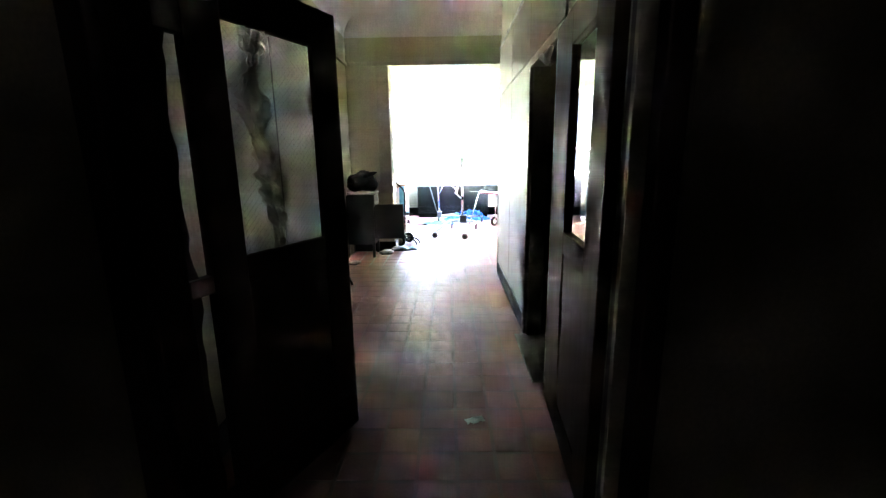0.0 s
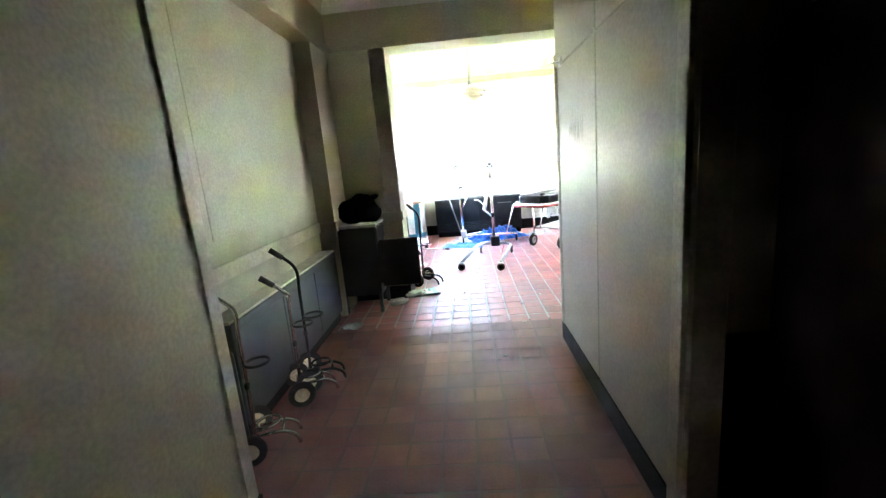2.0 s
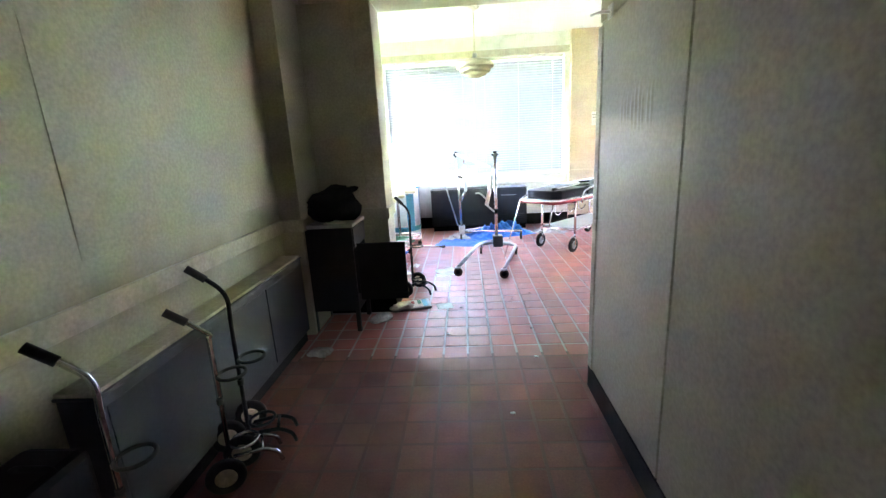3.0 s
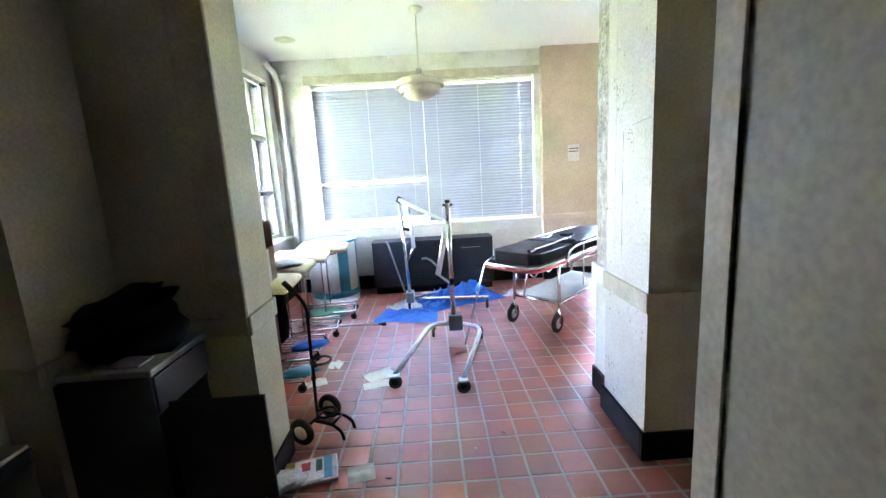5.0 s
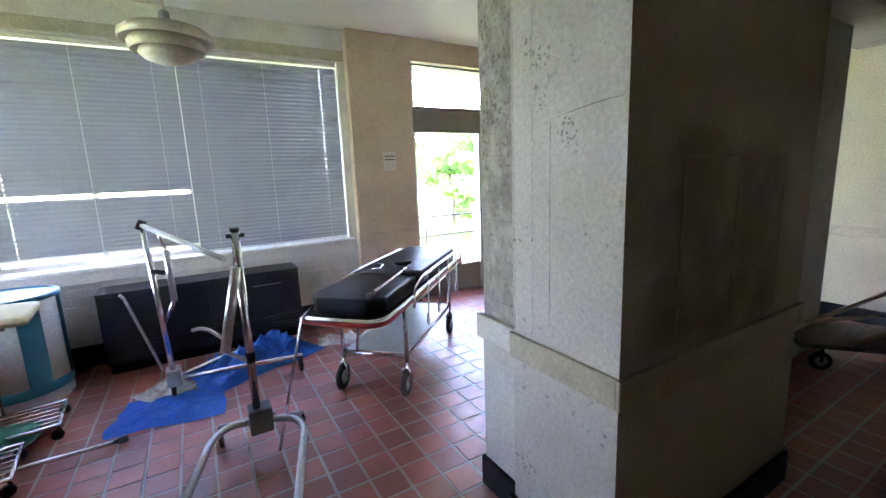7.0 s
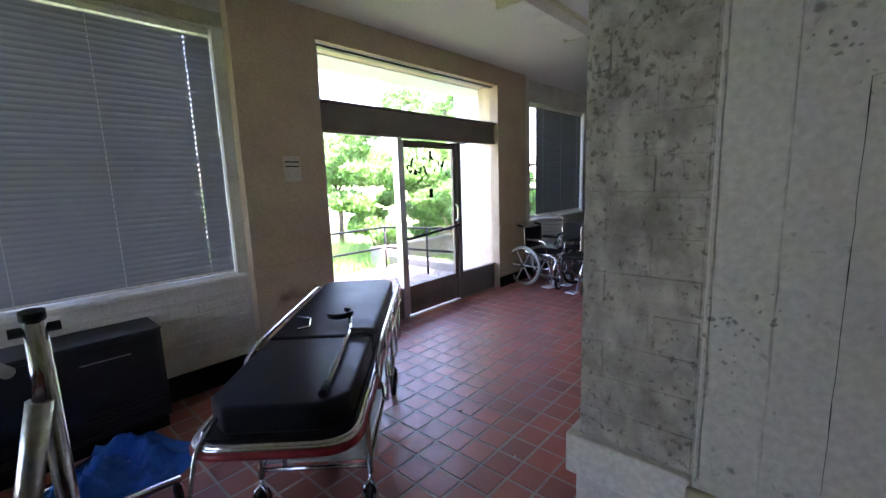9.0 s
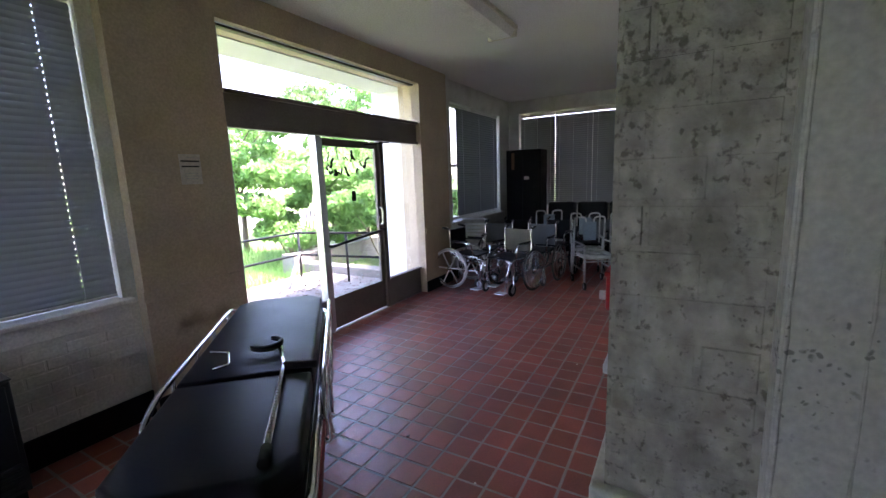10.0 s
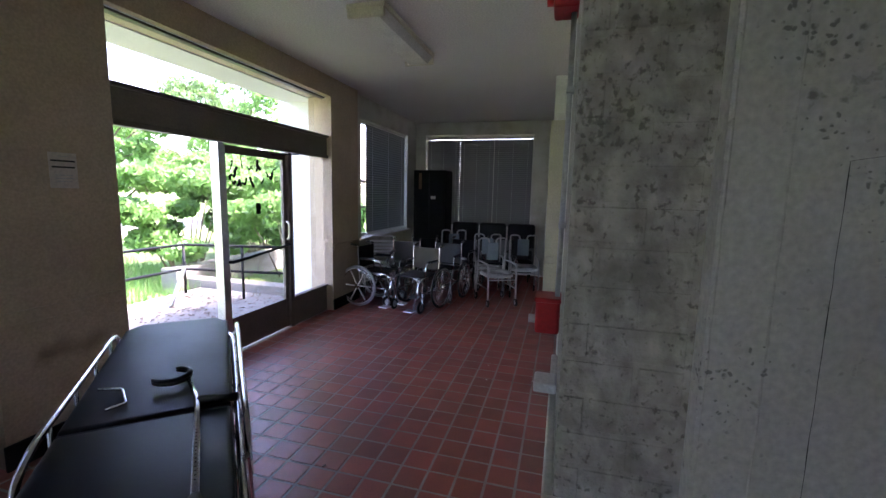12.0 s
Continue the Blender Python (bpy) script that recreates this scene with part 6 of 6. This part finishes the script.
# ---- wheelchairs ----
def wheelchair(m, label, back_mat, seat_mat=BLACKPAD, frame_mat=CHROME, spokes=6, footrests=True, big=True, flat_back=False):
    w = thing("wheelchair", label, "wheelchair", m, group="stored wheelchairs")
    hw = 0.23
    for s in (-1, 1):
        x = s * hw
        tube_part("side_frame", w, frame_mat, bend([(x, 0.27, 0.93), (x, 0.22, 0.90), (x, 0.20, 0.30), (x, -0.26, 0.28), (x, -0.28, 0.50), (x, 0.20, 0.50)], 0.04, 4), 0.012)
        tube_part("push_handle", w, RUBBER, [(x, 0.22, 0.905), (x, 0.34, 0.925)], 0.017)
        tube_part("arm_frame", w, frame_mat, bend([(x, 0.20, 0.70), (x, -0.16, 0.70), (x, -0.20, 0.50)], 0.05, 4), 0.011)
        box_part("arm_pad", w, BLACKPAD, x - 0.025, x + 0.025, -0.10, 0.17, 0.71, 0.735, 0.010)
        if big:
            b_ = bmesh.new()
            add_torus(b_, (x + s * 0.075, 0.17, 0.31), 0.295, 0.016, 'X', 40, 8)
            wl_ = part("wheel", b_, RUBBER if spokes > 6 else STEELGREY, w)
            b_ = bmesh.new()
            add_torus(b_, (x + s * 0.11, 0.17, 0.31), 0.255, 0.008, 'X', 36, 6)
            part("hand_rim", b_, frame_mat, wl_)
            b_ = bmesh.new()
            add_torus(b_, (x + s * 0.075, 0.17, 0.31), 0.272, 0.010, 'X', 36, 6)
            part("rim", b_, WHITEPLASTIC if spokes <= 6 else frame_mat, wl_)
            b_ = bmesh.new()
            for k in range(spokes):
                a = 2 * math.pi * k / spokes
                add_tube(b_, [(x + s * 0.085, 0.17, 0.31), (x + s * 0.075, 0.17 + 0.272 * math.cos(a), 0.31 + 0.272 * math.sin(a))], 0.011 if spokes <= 6 else 0.0025, 6)
            part("spokes", b_, WHITEPLASTIC if spokes <= 6 else frame_mat, wl_)
            b_ = bmesh.new()
            add_lathe(b_, [(0.0, -0.03), (0.03, -0.028), (0.036, 0.0), (0.03, 0.028), (0.0, 0.03)], 16, (x + s * 0.085, 0.17, 0.31), 'X', caps=False)
            part("hub", b_, frame_mat, wl_)
        else:
            wheel_parts(w, x, 0.17, 0.065, 0.065, 0.03, "caster")
            tube_part("rear_leg", w, frame_mat, [(x, 0.20, 0.30), (x, 0.18, 0.065)], 0.011)
        wheel_parts(w, x, -0.30, 0.09, 0.09, 0.03, "front_caster", hub=STEELGREY)
        tube_part("caster_fork", w, frame_mat, bend([(x, -0.30, 0.09), (x + 0.022, -0.29, 0.15), (x, -0.26, 0.20), (x, -0.26, 0.29)], 0.03, 3), 0.010)
        if footrests:
            tube_part("leg_rest", w, frame_mat, bend([(x, -0.27, 0.48), (x, -0.36, 0.46), (x, -0.48, 0.10)], 0.05, 4), 0.011)
            box_part("foot_plate", w, ALU, x - 0.08 - 0.02 * s, x + 0.06 - 0.02 * s, -0.60, -0.47, 0.085, 0.10, 0.006)
    for z0, z1 in ((0.30, 0.50), (0.50, 0.30)):
        tube_part("cross_brace", w, frame_mat, [(-hw, -0.02, z0), (hw, 0.0, z1)], 0.010)
    box_part("seat", w, seat_mat, -hw + 0.01, hw - 0.01, -0.26, 0.20, 0.495, 0.525, 0.012)
    if flat_back:
        for k in range(5):
            box_part("back_slat", w, back_mat, -hw, hw, 0.215, 0.23, 0.60 + 0.06 * k, 0.645 + 0.06 * k, 0.006)
        tube_part("back_bar", w, frame_mat, bend([(-hw, 0.22, 0.88), (-hw + 0.03, 0.22, 0.96), (hw - 0.03, 0.22, 0.96), (hw, 0.22, 0.88)], 0.06, 4), 0.014)
    else:
        box_part("backrest", w, back_mat, -hw, hw, 0.205, 0.23, 0.56, 0.89, 0.010)
    return w


GREYPAD = material("grey_vinyl", (0.09, 0.105, 0.115), (0.07, 0.08, 0.09), 0.5, scale=6, bump=0.1)
OLIVE = material("olive_vinyl", (0.085, 0.08, 0.055), (0.065, 0.06, 0.042), 0.5, scale=6, bump=0.1)
wheelchair(pose(6.42, 10.54, 0, 0, 0, -5), "white-spoked wheelchair with a black sling seat beside the glazed door", BLACKPAD, spokes=6)
wheelchair(pose(6.37, 9.855, 0, 0, 0, -103), "chrome wheelchair with footplates, facing the room", OLIVE, spokes=18)
wheelchair(pose(7.02, 10.32, 0, 0, 0, -75), "wheelchair with a grey back among the others", GREYPAD, spokes=18)
wheelchair(pose(7.05, 9.66, 0, 0, 0, -95), "wheelchair with a grey back among the others", GREYPAD, spokes=18, footrests=False)
wheelchair(pose(7.62, 10.22, 0, 0, 0, -80), "wheelchair with a black back among the others", BLACKPAD, spokes=18, footrests=False)
wheelchair(pose(7.72, 9.55, 0, 0, 0, -98), "wheelchair with a black back among the others", BLACKPAD, spokes=18, footrests=False)
wheelchair(pose(8.0, 8.95, 0, 0, 0, -95), "wheelchair with a grey back against the others", GREYPAD, spokes=18, footrests=False)
wheelchair(pose(7.05, 10.78, 0, 0, 0, -72), "white slatted shower chair beside the wheelchairs", WHITEPLASTIC, WHITEPLASTIC, WHITEPLASTIC, big=False, footrests=False, flat_back=True)


def commode(m, label):
    c = thing("commode_chair", label, "chair", m)
    hw = 0.23
    for s in (-1, 1):
        x = s * hw
        tube_part("side_frame", c, DIMMEDWHITE, bend([(x, -0.26, 0.12), (x, -0.24, 0.66), (x, 0.20, 0.66)], 0.07, 5), 0.014)
        tube_part("rear_frame", c, DIMMEDWHITE, bend([(x, 0.30, 0.12), (x, 0.24, 0.55), (x, 0.22, 0.92)], 0.08, 5), 0.014)
        tube_part("back_loop", c, DIMMEDWHITE, bend([(x, 0.22, 0.92), (x, 0.21, 1.02), (x - s * 0.17, 0.21, 1.02), (x - s * 0.17, 0.22, 0.80)], 0.07, 5), 0.013)
        tube_part("lower_bar", c, DIMMEDWHITE, [(x, -0.25, 0.28), (x, 0.28, 0.28)], 0.011)
        for y in (-0.26, 0.30):
            wheel_parts(c, x, y, 0.06, 0.06, 0.028, "caster", hub=STEELGREY)
            tube_part("caster_stem", c, STEELGREY, [(x, y, 0.06), (x + 0.018, y, 0.09), (x, y, 0.14)], 0.008)
    tube_part("cross_bar", c, DIMMEDWHITE, [(-hw, 0.27, 0.42), (hw, 0.27, 0.42)], 0.011)
    tube_part("cross_bar", c, DIMMEDWHITE, [(-hw, -0.25, 0.42), (hw, -0.25, 0.42)], 0.011)
    b_ = bmesh.new()
    pts = [(0.21 * math.copysign(abs(math.cos(a)) ** 0.6, math.cos(a)), 0.23 * math.copysign(abs(math.sin(a)) ** 0.6, math.sin(a)) + 0.0, 0.475) for a in [2 * math.pi * i / 32 for i in range(32)]]
    add_tube(b_, pts, 0.032, 8, closed=True)
    part("seat_ring", b_, DIMMEDWHITE, c)
    box_part("backrest", c, GREYBLUE, -0.10, 0.10, 0.20, 0.225, 0.66, 0.95, 0.012, "blue-grey fabric back")
    return c


GREYBLUE = material("blue_grey_fabric", (0.20, 0.27, 0.31), (0.15, 0.21, 0.25), 0.7, scale=8, bump=0.2)
commode(pose(7.05, 8.78, 0, 0, 0, -60), "white tubular commode chair on casters")
commode(pose(7.75, 8.42, 0, 0, 0, -80), "white tubular commode chair behind another")
commode(pose(7.65, 9.02, 0, 0, 0, -75), "white tubular commode chair behind another")
commode(pose(8.15, 9.75, 0, 0, 0, -70), "white tubular commode chair among the wheelchairs")
tv = thing("tall_cabinet", "tall black cabinet in the dim corner", "cabinet")
box_part("body", tv, BLACK, 8.72, 9.18, 10.10, 10.80, 0.0, 2.18, 0.010)
box_part("door", tv, BLACK, 8.70, 8.718, 10.12, 10.44, 0.10, 2.12, 0.004)
box_part("door", tv, BLACK, 8.70, 8.718, 10.46, 10.78, 0.10, 2.12, 0.004)
box_part("label", tv, PAPER, 8.694, 8.699, 10.32, 10.42, 1.60, 1.66, 0.0)
box_part("strip", tv, CARD, 8.694, 8.699, 10.62, 10.68, 1.80, 2.12, 0.0)
for y in (8.35, 8.95, 9.55):
    sf = thing("vinyl_armchair", "black vinyl armchair in the dim corner", "armchair", group="armchairs")
    box_part("seat", sf, BLACKPAD, 8.75, 9.35, y, y + 0.56, 0.18, 0.46, 0.04)
    box_part("back", sf, BLACKPAD, 9.28, 9.46, y, y + 0.56, 0.20, 1.12, 0.05)
    for q in (y, y + 0.47):
        box_part("arm", sf, BLACKPAD, 8.78, 9.28, q, q + 0.09, 0.46, 0.64, 0.03)
    for q in ((8.8, y + 0.06), (9.3, y + 0.06), (8.8, y + 0.5), (9.3, y + 0.5)):
        tube_part("leg", sf, DARKMETAL, [(q[0], q[1], 0), (q[0], q[1], 0.19)], 0.016)

# ---- platform truck in the side passage ----
dl = thing("platform_truck", "blue steel platform truck with a worn wooden deck", "trolley", pose(4.913, 7.141, 0, 0, 0, -52))
box_part("deck", dl, WEATHERED, -0.62, 0.30, -0.30, 0.30, 0.20, 0.235, 0.006, "worn wooden deck")
BLUEFRAME = material("blue_frame_paint", (0.03, 0.08, 0.28), (0.025, 0.06, 0.20), 0.4, scale=8, bump=0.06)
tube_part("handle_frame", dl, BLUEFRAME, bend([(0.30, -0.28, 0.20), (0.57, -0.28, 0.95), (0.57, 0.28, 0.95), (0.30, 0.28, 0.20)], 0.08, 5), 0.018)
for z in (0.42, 0.66):
    f_ = (z - 0.2) / 0.75 * 0.27
    tube_part("handle_bar", dl, BLUEFRAME, [(0.30 + f_, -0.28, z), (0.30 + f_, 0.28, z)], 0.014)
for x in (-0.45, 0.18):
    for y in (-0.22, 0.22):
        wheel_parts(dl, x, y, 0.075, 0.075, 0.035, "wheel", axis='Y')
        tube_part("fork", dl, DARKMETAL, [(x, y - 0.02, 0.075), (x, y - 0.02, 0.20)], 0.012)
for i, (p_, q) in enumerate((((4.90, 7.56, 0.255), (4.93, 6.66, 0.97)), ((4.72, 7.62, 0.255), (4.72, 7.10, 0.46)), ((4.50, 7.20, 0.255), (4.93, 6.62, 0.66)))):
    wp = thing("wooden_pole", "pale wooden pole leaning across the truck", "pole", group="wooden poles")
    tube_part("shaft", wp, YELLOWFOAM, [p_, q], 0.016)

# small litter
random.seed(11)
for i in range(46):
    x, y = random.uniform(-0.4, 5.2), random.uniform(5.2, 10.6)
    if x > 1.3 and y < 8.0:
        continue
    ch = thing("plaster_chip", "small pale chip of plaster on the floor", "debris", pose(x, y, 0.0, 0, 0, random.uniform(0, 180)), group="plaster chips")
    b = crumple(random.uniform(0.006, 0.02), random.uniform(0.005, 0.012), 0.004, i * 1.7, 0.5, 1)
    part("chip", b, PAPER if i % 3 else CONCRETE, ch)

# ---- painted bricks of the pier and the window wall ----
def brick_run(owner, mat, face, u0, u1, z0, z1, fixed, depth, bl=0.205, bh=0.066, joint=0.010, limit=300):
    """Bricks on a wall face; face '-x' or '-y', fixed: the wall plane."""
    cache = {}
    row, z, n_ = 0, z0, 0
    while z + bh * 0.6 < z1:
        h_ = min(bh, z1 - z)
        u = u0 - (0.5 * (bl + joint) if row % 2 else 0)
        while u < u1 - 0.01:
            a, b_ = max(u, u0), min(u + bl, u1)
            if b_ - a > 0.03 and n_ < limit:
                key = (round(b_ - a, 2), round(h_, 3))
                if key not in cache:
                    bm_ = bmesh.new()
                    L = b_ - a
                    if face == '-x':
                        add_box(bm_, -depth, 0.012, 0, L, 0, h_)
                    else:
                        add_box(bm_, 0, L, -depth, 0.012, 0, h_)
                    es = [e for e in bm_.edges if all((v_.co.x < 0 if face == '-x' else v_.co.y < 0) for v_ in e.verts)]
                    bmesh.ops.bevel(bm_, geom=es, offset=min(0.0035, depth * 0.8), segments=1, affect='EDGES')
                    cache[key] = mesh_of("brick", bm_, mat)
                o_ = new("brick", cache[key])
                o_.parent = owner
                off = random.uniform(0, 0.0025)
                o_.location = (fixed + off, a, z) if face == '-x' else (a, fixed + off, z)
                n_ += 1
            u += bl + joint
        z += bh + joint
        row += 1
    return n_


random.seed(3)
brick_run(bpy.data.objects["pier"], ROUGH, '-x', 7.535, 7.80, 0.95, 3.24, 1.56, 0.0036, bh=0.084, joint=0.011)
brick_run(bpy.data.objects["wall_north"], WHITE, '-y', -1.62, -1.24, 0.93, 3.22, WALL_N, 0.004, limit=120)
brick_run(bpy.data.objects["wall_north"], WHITE, '-y', -1.62, 2.0, 0.21, 0.775, WALL_N, 0.004, limit=160)

# ---- quarry tiles ----
PITCH, TX, TY = 0.1785, 0.140, 7.647


def tile_mesh(bm_, cx, cy, half, dz, rz):
    t = 0.0035
    c_, s_ = math.cos(rz), math.sin(rz)
    def P(x, y, z):
        return bm_.verts.new((cx + x * c_ - y * s_, cy + x * s_ + y * c_, z + dz))
    lo = [P(x * half, y * half, -0.006) for x, y in ((-1, -1), (1, -1), (1, 1), (-1, 1))]
    md = [P(x * half, y * half, -t) for x, y in ((-1, -1), (1, -1), (1, 1), (-1, 1))]
    hi = [P(x * (half - t), y * (half - t), 0.0) for x, y in ((-1, -1), (1, -1), (1, 1), (-1, 1))]
    bm_.faces.new(hi)
    for i in range(4):
        j = (i + 1) % 4
        bm_.faces.new((lo[i], lo[j], md[j], md[i]))
        bm_.faces.new((md[i], md[j], hi[j], hi[i]))


bm = bmesh.new()
tile_mesh(bm, 0, 0, PITCH / 2 - 0.006, 0, 0)
tile_me = mesh_of("tile", bm, TILE)
fields = {True: ([], []), False: ([], [])}
half, tt = PITCH / 2 - 0.006, 0.0035
random.seed(21)


def solid(x, y):
    if 1.57 < x < 2.75 and 7.08 < y < 7.73:
        return True
    if y < 7.0:
        if x > 0.88 and y < 5.66:
            return True
        if y < 3.93:
            return x < -0.80
        return x < -1.30
    if y < 7.30:
        return x < -0.53
    if y < 7.85:
        return x > 6.25
    return False


for i in range(-12, 54):
    for j in range(-33, 20):
        cx, cy = TX + (i + 0.5) * PITCH, TY + (j + 0.5) * PITCH
        if not (-1.66 < cx < 9.6 and 2.02 < cy < 11.06) or solid(cx, cy):
            continue
        dz, rz = random.uniform(-0.0008, 0.0008) * (0.3 if cy < 6.1 else 1), random.uniform(-0.006, 0.006)
        if -0.55 < cx < 2.45 and 7.28 < cy < 10.3:
            o = new("tile", tile_me)
            o.parent = floor
            o.matrix_basis = pose(cx, cy, dz, 0, 0, math.degrees(rz))
        else:
            verts, faces = fields[cy < 6.1]
            n0 = len(verts)
            for x, y in ((-1, -1), (1, -1), (1, 1), (-1, 1)):
                verts.append((cx + x * half, cy + y * half, -0.006 + dz))
            for x, y in ((-1, -1), (1, -1), (1, 1), (-1, 1)):
                verts.append((cx + x * half, cy + y * half, -tt + dz))
            for x, y in ((-1, -1), (1, -1), (1, 1), (-1, 1)):
                verts.append((cx + x * (half - tt), cy + y * (half - tt), dz))
            faces.append((n0 + 8, n0 + 9, n0 + 10, n0 + 11))
            for k in range(4):
                q = (k + 1) % 4
                faces.append((n0 + k, n0 + q, n0 + 4 + q, n0 + 4 + k))
                faces.append((n0 + 4 + k, n0 + 4 + q, n0 + 8 + q, n0 + 8 + k))
for dusty, lab in ((True, "dusty red quarry tiles of the corridor"), (False, "worn red quarry tiles with pale joints")):
    me = bpy.data.meshes.new("tiles")
    me.from_pydata(fields[dusty][0], [], fields[dusty][1])
    me.materials.append(TILE_DUSTY if dusty else TILE_REST)
    tagged(new("tiles", me), lab, kind="stuff")
